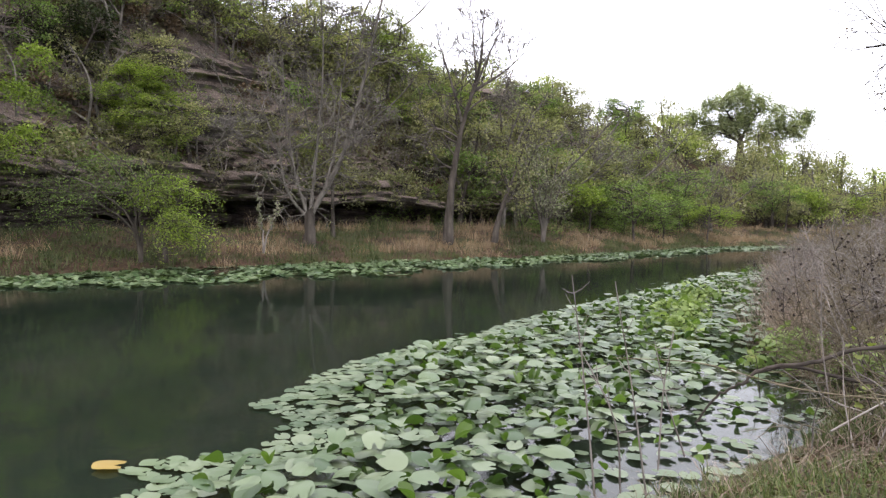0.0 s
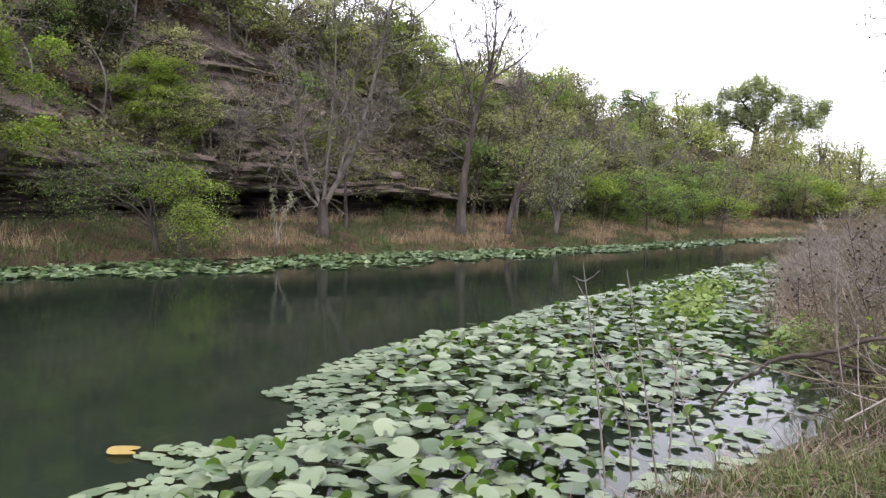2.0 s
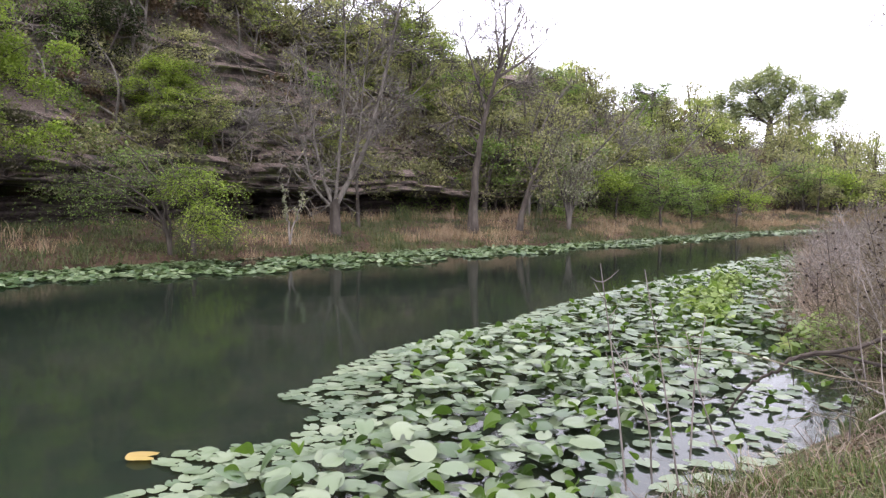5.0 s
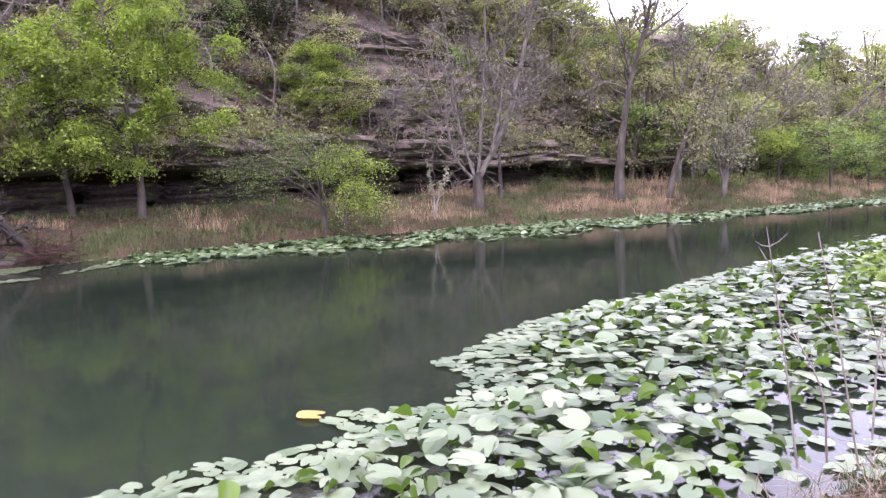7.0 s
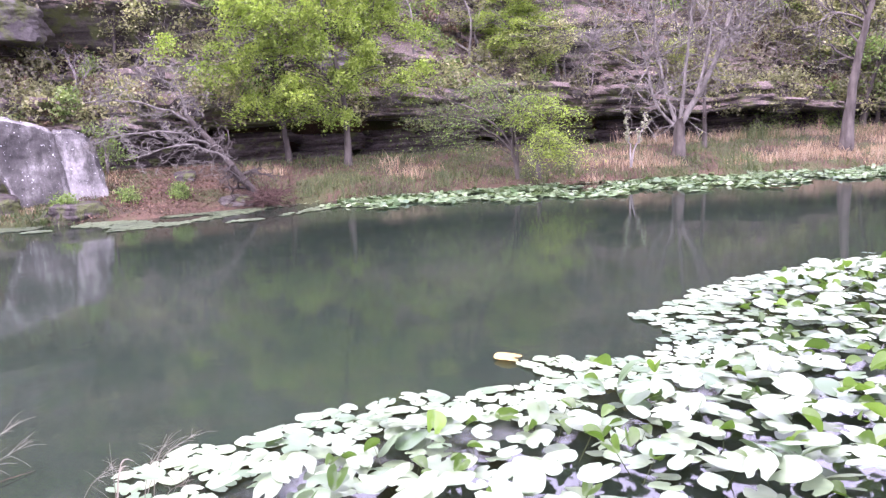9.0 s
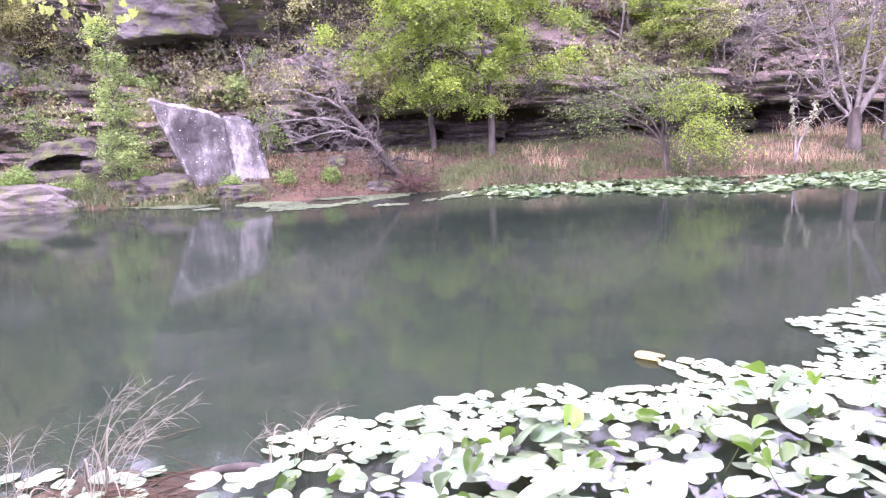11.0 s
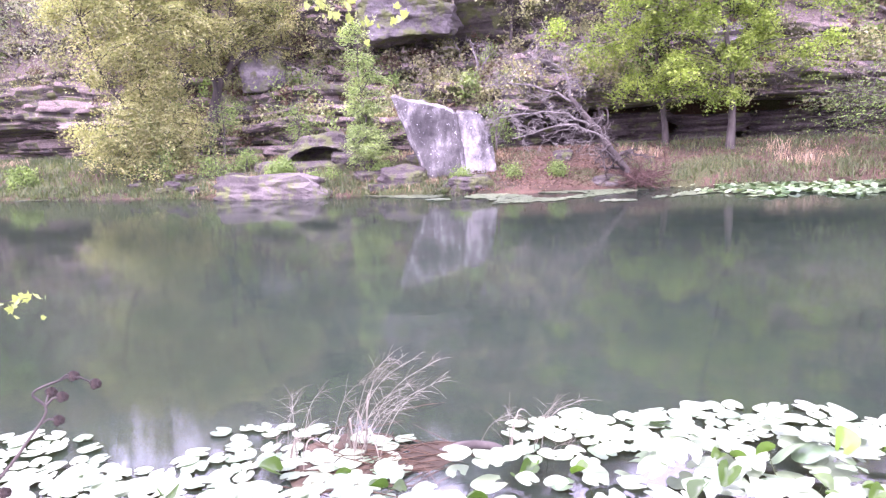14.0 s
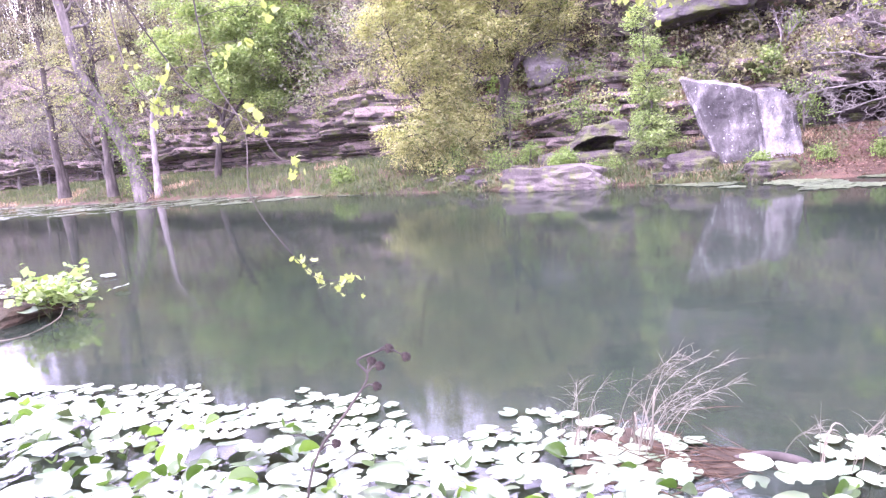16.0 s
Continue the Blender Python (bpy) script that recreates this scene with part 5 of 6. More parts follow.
tree("great_oak", T_BIG, "great spreading oak standing above the downstream woods", *spray_tree(130, [
    ([(0, 0, 0), (-0.1, 0, OAK_MID * 0.4), (0.1, 0, OAK_MID * 0.75)], 0.42, 0.26),
    ([(0, 0, OAK_MID * 0.6), (-2.2, 0, OAK_MID * 0.85), (-5.0, 1, OAK_MID)], 0.16, 0.05), ([(0, 0, OAK_MID * 0.6), (2.6, 0, OAK_MID * 0.8), (5.4, -1.2, OAK_MID * 0.9)], 0.16, 0.05),
    ([(0, 0, OAK_MID * 0.7), (-1.0, 0, OAK_MID), (-2.2, 0.5, OAK_MID + 2)], 0.14, 0.05), ([(0, 0, OAK_MID * 0.7), (1.2, 0, OAK_MID), (2.4, 0, OAK_MID + 2)], 0.14, 0.05),
], oak_hubs, 0.8, 240, 0.16, 0.05, 0.42, 5, 0.045), BARK_DARK, leafy("leaf_oak", [(0.38, 0.42, 0.28), (0.48, 0.52, 0.35), (0.58, 0.61, 0.44)], through_light=0.55))


def far_woods(name, seed, spots, material, label, leaves, high, spread):
    """Distant trees, too many to count: thin trunks and broken crowns."""
    r = np.random.default_rng(seed)
    kinds = []
    for k in range(5):
        l = Build()
        f = r.uniform(0, 1, 22)
        hubs = np.column_stack([r.normal(size=(22, 2)) * (spread * (1.15 - f * 0.75))[:, None], (0.2 + 0.8 * f) * high])
        pos = np.repeat(hubs, leaves // 22, 0)
        leaf_quads(l, pos + r.normal(size=pos.shape) * [0.45, 0.45, 0.22], 0.19, r, 0.5, 0.6, True)
        w = Build().tube([(0, 0, -0.2), (r.normal() * 0.2, r.normal() * 0.2, high * 0.5), (r.normal() * 0.4, r.normal() * 0.4, high)], [0.13, 0.1, 0.03], 4)
        for h in hubs[:12]:
            w.tube([(h[0] * 0.1, h[1] * 0.1, h[2] * 0.45), (h[0] * 0.5, h[1] * 0.5, h[2] * 0.8), tuple(h)], [0.05, 0.035, 0.012], 3)
        kinds.append((l.arrays(), w.arrays()))
    crown, wood = Build(), Build()
    for x, y in spots:
        l, w = kinds[r.integers(5)]
        at, turn, size, tall = (x, y, ground_at(x, y)), r.uniform(0, 6.3), r.uniform(0.75, 1.2), r.uniform(0.8, 1.25)
        crown.place(l, at, turn, size, tall)
        wood.place(w, at, turn, size, tall)
    stuff(name, crown, material, label, "woods")
    stuff("woods_trunks", wood, BARK, "grey trunks and limbs of the distant woods", "woods")


TWIG_LEAF = leafy("leaf_swelling", [(0.18, 0.155, 0.135), (0.29, 0.25, 0.22), (0.37, 0.34, 0.26)])
r_ = np.random.default_rng(9)
def wood_spots(n, a, c, s0, s1):
    return [inland(int(r_.integers(shore_index(*a), shore_index(*c))), r_.uniform(s0, s1)) for _ in range(n)]


far_woods("distant_woods", 701, wood_spots(120, (92, 69), (14, 40.5), 4, 30), LEAF_OLIVE, "olive-green woods in spring leaf downstream", 900, 3.8, 1.1)
far_woods("distant_woods", 702, wood_spots(60, (92, 69), (10, 37), 3, 24), LEAF_BUD, "yellow-green trees within the downstream woods", 900, 3.2, 1.0)
far_woods("hilltop_junipers", 703, wood_spots(90, (30, 51), (-50, -17), 13, 28), LEAF_DARK, "dark junipers on the crest of the hill", 1000, 2.0, 1.0)
far_woods("distant_woods", 704, wood_spots(70, (-33, -3), (-71, -48), 12, 34), LEAF_PALE, "pale grey-green woods behind the upstream bank", 1100, 12.5, 1.8)
far_woods("budding_woods", 705, wood_spots(110, (-38, -8), (-66, -43), 9, 20), TWIG_LEAF, "grey budding trees behind the upstream bank", 900, 15, 1.9)

# scrub that covers the ledges
def scrub(name, seed, count, twig_only, material, label, z0, z1, size, reach=None):
    r = np.random.default_rng(seed)
    kinds = []
    for k in range(4):
        w, tips = Build(), []
        for _ in range(4):
            d = np.array([r.normal() * 0.6, r.normal() * 0.6, 1.0])
            grow(w, r, (r.normal() * 0.08, r.normal() * 0.08, 0), d / np.linalg.norm(d), 0.8, 0.02, 2, tips, 0.8, 0.05, 3, 3)
        tips = np.array(tips)
        if twig_only:
            kinds.append(w.arrays())
        else:
            l = Build()
            leaf_quads(l, np.repeat(tips, 3, 0) + r.normal(size=(len(tips) * 3, 3)) * 0.13, 0.1 / size, r, 0.4, 0.6, True)
            kinds.append(l.arrays())
    b = Build()
    for _ in range(count):
        u = int(r.integers(*reach)) if reach else int(r.integers(u_a, u_b)) if r.random() < 0.4 else int(r.integers(shore_index(8, 35), shore_index(-25, 3)))
        z = r.uniform(z0, z1)
        if CLEARING[0] < u < CLEARING[1] and z < 7.5 and not twig_only and r.random() < 0.75:
            continue
        q = on_cliff(u, z)
        b.place(kinds[r.integers(4)], q + np.array([*(FN[u] * 0.15), -0.15]), r.uniform(0, 6.3), size * r.uniform(0.6, 1.5))
    stuff(name, b, material, label, "scrub")


scrub("bare_scrub", 301, 230, True, TWIG, "tangled bare grey scrub on the cliff ledges", 2.4, 8.6, 1.3)
scrub("olive_scrub", 302, 300, False, LEAF_OLIVE, "olive-green scrub on the cliff ledges", 2.4, 8.6, 0.9)
scrub("green_scrub", 303, 170, False, LEAF_GREEN, "green shrubs on the cliff ledges", 2.4, 8.6, 0.8)
UPSTREAM = (shore_index(-28, 0.4), shore_index(-66, -43))
scrub("bare_scrub", 305, 100, True, BARK_MID, "grey bare scrub on the upstream cliff", 2.2, 8.6, 2.0, UPSTREAM)
scrub("budding_scrub", 308, 240, False, LEAF_PALE, "pale budding scrub on the upstream cliff", 2.6, 10.0, 1.9, UPSTREAM)
scrub("olive_scrub", 306, 220, False, LEAF_OLIVE, "olive scrub on the upstream cliff", 2.2, 9.6, 1.9, UPSTREAM)
scrub("ivy_curtain", 307, 170, False, LEAF_OLIVE, "olive ivy and weeds hanging over the hollow", 1.9, 3.0, 0.8, (shore_index(8, 35), shore_index(-20, 7.5)))
scrub("budding_scrub", 314, 330, False, TWIG_LEAF, "grey-brown budding scrub on the cliff ledges", 2.3, 8.6, 0.9)
scrub("hanging_roots", 309, 80, True, BARK_MID, "grey roots and vines hanging before the hollow", 1.9, 2.5, 0.8, (shore_index(8, 35), shore_index(-17, 10.6)))
RUBBLE = (shore_index(-16.6, 11.0), shore_index(-28.5, -0.3))
scrub("bare_scrub", 310, 60, True, TWIG_MID, "bare brown twigs among the fallen rocks", 1.2, 4.8, 0.9, RUBBLE)
scrub("olive_scrub", 311, 70, False, LEAF_OLIVE, "low olive scrub over the rubble slope", 1.1, 4.8, 0.8, RUBBLE)
scrub("leaf_litter", 312, 170, False, LEAF_DEAD, "brown dead leaves over the rubble slope", 1.1, 4.6, 0.5, RUBBLE)
scrub("green_scrub", 313, 45, False, LEAF_FRESH, "fresh green shoots on the rubble slope", 1.2, 5.5, 0.75, RUBBLE)
scrub("leaf_litter", 304, 420, False, LEAF_DEAD, "brown dead leaves caught on the ledges", 2.4, 8.6, 0.5)

# ---- near water lilies ----
OUTER = [(-10, -7), (-7.0, -3.7), (-6.8, -2.9), (-6.3, -1.7), (-5.8, -1.5), (-5.7, -1.0), (-5.9, -0.8), (-5.3, -0.1), (-4.9, 0.0), (-4.6, 0.4), (-4.9, 0.6), (-4.7, 1.2), (-4.3, 1.4), (-3.9, 2.0),
         (-3.8, 2.5), (-3.5, 3.0), (-3.3, 3.5), (-2.9, 4.05), (-2.3, 4.5), (-2.25, 4.9), (-2.55, 5.1), (-1.9, 5.4), (-1.5, 5.7), (-1.5, 6.4), (-2.0, 6.8), (-1.7, 7.2), (-1.5, 8.2), (-1.0, 9.1), (-0.2, 10.2), (0.6, 11.1),
         (1.2, 12.3), (3.4, 15.4), (5.8, 18.6), (10.2, 23.8), (13.3, 26.9)]
EDGE = [tuple(p[:2]) for p in spline([(x, y, 0) for x, y in OUTER], 6)]
RING = np.array(OUTER + [p for p in NEAR[::-1] if -12 < p[0] < 13.5])


def inside(q, ring):
    hit = False
    for (x0, y0), (x1, y1) in zip(ring, np.roll(ring, -1, 0)):
        if (y0 > q[1]) != (y1 > q[1]) and q[0] < (x1 - x0) * (q[1] - y0) / (y1 - y0) + x0:
            hit = not hit
    return hit


def lily_spots():
    r = np.random.default_rng(55)
    out, cells = [], {}
    for _ in range(150000):
        q = np.array([r.uniform(-9, 13), r.uniform(-6, 27)])
        if not inside(q, RING):
            continue
        bank = -signed(q[None], NP_, NN)[0]
        if bank < 0.12 or min(math.hypot(q[0] - a, q[1] - b) for a, b in EDGE) < 0.06:
            continue
        gap = 0.098
        if q[0] > 1.05 and bank < 1.25 and q[1] < 10:
            if noise.noise((q[0] * 1.1, q[1] * 1.1, 4)) < -0.12 or r.random() < 0.2:
                continue
            gap = 0.155
        if math.hypot(q[0] + 3.75, q[1] - 1.65) < 0.55:
            gap = 0.6
        if q[1] < 1.5 and q[0] < -3.6:
            gap = 0.1
        elif q[0] < -1.6 and q[1] < 4.5:
            gap = min(gap, 0.092) if gap < 0.15 else gap
        key = (int(q[0] // 0.6), int(q[1] // 0.6))
        near = [o for a in (-1, 0, 1) for b in (-1, 0, 1) for o in cells.get((key[0] + a, key[1] + b), ())]
        if any((o[0] - q[0]) ** 2 + (o[1] - q[1]) ** 2 < gap * gap for o in near):
            continue
        cells.setdefault(key, []).append(q)
        out.append((q[0], q[1], bank, gap))
    return out


def near_lilies():
    r = np.random.default_rng(56)
    spots = sorted(lily_spots(), key=lambda s: math.hypot(s[0] + 1.2, s[1] - 2.5))
    meshes = []
    for a in PADS:
        me = Build().add(a[0], *a[1]).mesh("lily_pad", True)
        me.materials.append(PAD)
        meshes.append(me)
    ups = []
    for a in PADS[:4]:
        me = Build().add(a[0] * [1, 0.75, 1.5] + np.column_stack([np.zeros(len(a[0])), np.zeros(len(a[0])), 0.75 * np.abs(a[0][:, 1]) - 0.25 * a[0][:, 0] ** 2]), *a[1]).mesh("leaf", True)
        me.materials.append(PAD_UPRIGHT)
        ups.append(me)
    stalk = Build().tube([(0.1, 0, 0.02), (0.05, 0.02, -1.0), (0, 0, -2.6)], [0.03, 0.035, 0.04], 5).mesh("stalk", True)
    stalk.materials.append(STEM)
    folded = [(a[0] * [1, 0.75, 1.5] + np.column_stack([np.zeros((len(a[0]), 2)), 0.75 * np.abs(a[0][:, 1]) - 0.25 * a[0][:, 0] ** 2]), a[1]) for a in PADS]
    rest, rest_up = Build(), Build()
    singles, raised = 0, 0
    for x, y, bank, gap in spots:
        edge = min(math.hypot(x - a, y - b) for a, b in EDGE)
        thick = gap < 0.15 and edge > 0.6
        size = (r.uniform(0.07, 0.118) if not thick else r.uniform(0.075, 0.12)) * (0.8 if x < -1.6 and y < 4.5 else 0.86 if y < 7 else 0.95)
        upright = r.random() < (0.26 if (thick and edge > 0.8) or (bank < 1.25 and x > 1.05 and y > 3) else 0.0)
        lift = 0.015 + (max(0, r.normal(0.1, 0.08)) if thick else abs(r.normal(0, 0.006)))
        tilt = abs(r.normal(0, 0.16 if thick else 0.03))
        if upright:
            lift, tilt = r.uniform(0.08, 0.22), r.uniform(0.25, 0.9)
            size *= 0.72
        turn, aim = r.uniform(0, 6.3), r.uniform(0, 6.3)
        lift += size * math.sin(tilt) * (0.9 if not upright else 0.6)
        m = Matrix.Translation((x, y, lift)) @ Matrix.Rotation(tilt, 4, (math.cos(aim), math.sin(aim), 0)) @ Matrix.Rotation(turn, 4, "Z") @ Matrix.Diagonal((size, size, size, 1))
        if upright and raised < 60:
            raised += 1
            ob = thing("lily_leaf", (0, 0, 0), "fresh green lily leaf standing out of the water on a stalk", "water lily", "standing lily leaves")
            ob.matrix_world = m
            part("leaf", ups[raised % 4], PAD_UPRIGHT, ob)
            part("stalk", stalk, STEM, ob)
        elif not upright and singles < 290:
            singles += 1
            ob = new("lily_pad", meshes[singles % 6])
            ob.matrix_world = m
            tagged(ob, "round waxy green water lily leaf lying on the water", "water lily", "lily leaves by the bank")
        else:
            v, f = tilted(folded[r.integers(4)] if upright else PADS[r.integers(6)] if math.hypot(x, y) < 11 else PADS_FAR[r.integers(4)], turn, size, tilt, aim)
            (rest_up if upright else rest).add(v + [x, y, lift], *f)
    cells = {}
    domed = [(a[0] * [1.12, 0.94, 1] + np.column_stack([np.zeros((len(a[0]), 2)), v_ * np.abs(a[0][:, 1]) - 0.3 * (a[0][:, :2] ** 2).sum(1)]), a[1]) for a, v_ in zip(PADS, (0.0, 0.2, 0.05, 0.35, -0.1, 0.12))]
    for _ in range(32000):
        q = (r.uniform(-9, 13), r.uniform(-6, 27))
        if not inside(q, RING) or -signed(np.array([q]), NP_, NN)[0] < (1.25 if q[0] > 1.05 and q[1] < 10 else 0.3) or min(math.hypot(q[0] - a, q[1] - b) for a, b in EDGE) < 0.75:
            continue
        if noise.noise((q[0] * 0.8, q[1] * 0.8, 2)) < (-0.12 if q[1] > 0.2 else -0.6):
            continue
        key = (int(q[0] // 0.4), int(q[1] // 0.4))
        if any((o[0] - q[0]) ** 2 + (o[1] - q[1]) ** 2 < 0.125 ** 2 for a in (-1, 0, 1) for b in (-1, 0, 1) for o in cells.get((key[0] + a, key[1] + b), ())):
            continue
        cells.setdefault(key, []).append(q)
        close = math.hypot(*q) < 6.5 and ((q[0] > -2.4 and q[1] > 1.0) or q[1] < 0.2)
        if not close and q[0] < -2 and r.random() < 0.6:
            continue
        v, f = tilted((domed[r.integers(6)] if math.hypot(*q) < 11 else PADS_FAR[r.integers(4)]), r.uniform(0, 6.3), r.uniform(0.07, 0.12) if close else r.uniform(0.07, 0.105), abs(r.normal(0.26 if close else 0.12, 0.22)), r.uniform(0, 6.3))
        rest.add(v + [q[0], q[1], r.uniform(0.12, 0.32)], *f)
        if r.random() < 0.2:
            v, f = tilted(folded[r.integers(4)], r.uniform(0, 6.3), r.uniform(0.05, 0.09), r.uniform(0.2, 1.0), r.uniform(0, 6.3))
            rest_up.add(v * [1, 1, 1] + [q[0] + r.normal() * 0.05, q[1] + r.normal() * 0.05, r.uniform(0.2, 0.34)], *f)
    stuff("water_lilies", rest, PAD, "dense bed of grey-green water lily leaves", "water lilies", True)
    stuff("standing_lily_leaves", rest_up, PAD_UPRIGHT, "fresh green lily leaves standing among the pads", "water lilies", True)


near_lilies()
old = part("yellow_lily_pad", Build().add(PADS[2][0] * 0.12, *PADS[2][1]), PAD_OLD, None, "", True)
old.location = (-2.5, 5.12, 0.03)
tagged(old, "faded yellow lily leaf at the edge of the bed", "water lily")

SEDGE = leafy("sedge_dry", [(0.22, 0.16, 0.14), (0.34, 0.26, 0.23), (0.46, 0.37, 0.32)], 0.7, 0.15, 0.2)

# ---- near bank, right: brush, log, weeds, grass ----
def dry_bush(seed, high, stems=13):
    r = np.random.default_rng(seed)
    b, tips = Build(), []
    for _ in range(stems):
        d = np.array([r.normal() * 0.55, r.normal() * 0.55, 1.0])
        grow(b, r, (r.normal() * 0.25, r.normal() * 0.25, -0.05), d / np.linalg.norm(d), high * r.uniform(0.6, 1.1), 0.011, 2, tips, 0.75, 0.0, 4, 3, 0.28, 0.6)
    return b


bushes = []
for k in range(4):
    ob = thing("dry_bush", (0, 0, -40), "dry leafless pinkish-brown bush on the bank", "bush", "dry brush on the bank")
    part("brushwood", dry_bush(400 + k, 1.35), STRAW if k % 2 else TWIG, ob, "", True)
    bushes.append(ob)
rng = np.random.default_rng(88)
for k in range(56):
    i = int(rng.integers(shore_near0 := int(np.argmin((NP_[:, 0] - 4.2) ** 2 + (NP_[:, 1] - 8.5) ** 2)), int(np.argmin((NP_[:, 0] - 13) ** 2 + (NP_[:, 1] - 25.5) ** 2))))
    x, y = NP_[i] + NN[i] * (away := rng.uniform(0.3, 3.6))
    size = rng.uniform(0.6, 0.85) + 0.12 * away
    copy_thing(bushes[k % 4], Matrix.Translation((x, y, ground_at(x, y))) @ Matrix.Rotation(rng.uniform(0, 6.3), 4, "Z") @ Matrix.Diagonal((size, size, size, 1)))
for x, y, size in ((4.3, 6.6, 0.75), (4.9, 7.8, 0.9), (5.4, 6.6, 0.9), (5.0, 5.6, 0.7), (4.2, 5.4, 0.55), (6.2, 8.2, 1.0)):
    copy_thing(bushes[int(x * 10) % 4], Matrix.Translation((x, y, ground_at(x, y))) @ Matrix.Rotation(x * 9, 4, "Z") @ Matrix.Diagonal((size, size, size, 1)))
for ob in bushes:
    for o in (*ob.children_recursive, ob):
        bpy.data.objects.remove(o)
log = thing("fallen_branch", (2.45, 6.55, 0.0), "dark fallen branch lying from the bank into the water", "branch")
b = Build()
b.tube(spline([(0, 0, -0.1), (0.16, -0.02, 0.2), (0.3, -0.1, 0.36), (0.42, -0.2, 0.46), (0.6, -0.2, 0.6), (0.95, -0.35, 0.68), (1.25, -0.42, 0.82), (1.7, -0.7, 0.95), (2.6, -1.1, 1.2)], 5) + np.random.default_rng(2).normal(size=(41, 3)) * 0.008, np.linspace(0.011, 0.023, 41) * np.random.default_rng(3).uniform(0.85, 1.15, 41), 7)
part("stem", b, BARK_DARK, log, "", True)
b = Build()
b.tube(spline([(0.5, -0.2, 0.55), (0.9, -0.15, 0.6), (1.5, -0.3, 0.5), (2.3, -0.5, 0.55)], 5), np.linspace(0.012, 0.022, 16), 6)
part("side_branch", b, BARK_DARK, log, "", True)

rng = np.random.default_rng(91)
def near_band(n, x0, y0, x1, y1, s0, s1):
    a, c = (int(np.argmin((NP_[:, 0] - x) ** 2 + (NP_[:, 1] - y) ** 2)) for x, y in ((x0, y0), (x1, y1)))
    i = rng.integers(a, c, n)
    xy = NP_[i] + NN[i] * rng.uniform(s0, s1, n)[:, None]
    return np.column_stack([xy, ground_height(xy) - 0.02])


pos = near_band(21000, 0.5, 4.0, 5.0, 10, -0.1, 3.2)
keep = np.hypot(pos[:, 0], pos[:, 1]) > 2.6
p = patchy(pos, 0.9, 2)
stuff("bank_grass", blades(Build(), pos[keep & (p > -0.22)], 0.21, 0.0042, rng, 1.3), GRASS_NEAR, "fresh and dry grass tufts on the near bank", "grass")
stuff("bank_straw", blades(Build(), pos[keep & (p <= 0.2)][::4], 0.3, 0.003, rng, 2.4), SEDGE, "dry straw lying on the near bank", "grass")
pos = near_band(9000, 0.8, 4.3, 6.0, 12, 0.15, 3.4)
pos[:, 2] += rng.uniform(0.03, 0.1, len(pos))
stuff("leaf_litter", leaf_quads(Build(), pos, 0.05, rng, 0.9, 0.6), LEAF_DEAD, "brown dead leaves lying on the near bank", "leaf litter")
pos = near_band(420, 4.2, 8, 13.2, 25.8, -0.3, 1.4)
stuff("bank_sedge", tussocks(Build(), pos, 0.6, 0.005, rng, 34, 0.1, 1.7), SEDGE, "pinkish dry sedge bending over the water", "grass")
pos = near_band(5000, 4.5, 9, 13.2, 25.8, 0.3, 4.0)
stuff("bank_straw", blades(Build(), pos, 0.4, 0.006, rng, 1.6), GRASS_DRY, "dry tan grass under the brush", "grass")


def weed(at, seed, high, label):
    r = np.random.default_rng(seed)
    tips, stems = [], []
    for _ in range(9):
        w = Build()
        stems.append(w)
        d = np.array([r.normal() * 0.5, r.normal() * 0.5, 1.0])
        grow(w, r, (r.normal() * 0.25, r.normal() * 0.25, -0.1), d / np.linalg.norm(d), high, 0.007, 1, tips, 0.8, 0.0, 4, 3)
    l = Build()
    t = np.repeat(np.array(tips), 5, 0)
    leaf_quads(l, t + r.normal(size=t.shape) * 0.07, 0.13, r, 0.8, 0.8)
    ob = thing("green_weed", at, label, "weed", "weeds among the lilies")
    for w in stems:
        part("stem", w, STEM, ob, "", True)
    part("foliage", l, LEAF_FRESH, ob)


for k, (x, y, h) in enumerate(((4.4, 12.3, 0.4), (4.9, 13.2, 0.42), (4.1, 11.6, 0.35), (5.6, 14.6, 0.45), (4.9, 7.6, 0.4), (4.3, 12.9, 0.4), (3.6, 10.9, 0.35), (4.6, 8.8, 0.5))):
    weed((x, y, max(0.0, ground_at(x, y))), 500 + k, h, "bright green leafy weed at the water's edge")


def dry_stalk(foot, top, seed, arms=7, radius=0.008, name="dry_stalk", label="thin dry weed stalk with bare side twigs"):
    r = np.random.default_rng(seed)
    foot, top = np.array(foot, float), np.array(top, float)
    mid = (foot + top) / 2 + r.normal(size=3) * 0.04
    line = spline([foot * 0, mid - foot, top - foot], 6)
    ob = thing(name, tuple(foot), label, "stalk", "dry stalks at the water")
    part("stem", Build().tube(line, np.linspace(radius, radius * 0.4, len(line)), 5), TWIG, ob, "", True)
    for k in range(arms):
        b = Build()
        i = int(r.uniform(0.45, 0.98) * (len(line) - 1))
        d = r.normal(size=3) * [1, 1, 0.5] + [0, 0, 0.7]
        d /= np.linalg.norm(d)
        L = r.uniform(0.08, 0.22)
        b.tube([line[i], line[i] + d * L * 0.5, line[i] + d * L + [0, 0, 0.02]], [radius * 0.5, radius * 0.4, radius * 0.2], 4)
        part("side_twig", b, TWIG, ob, "", True)


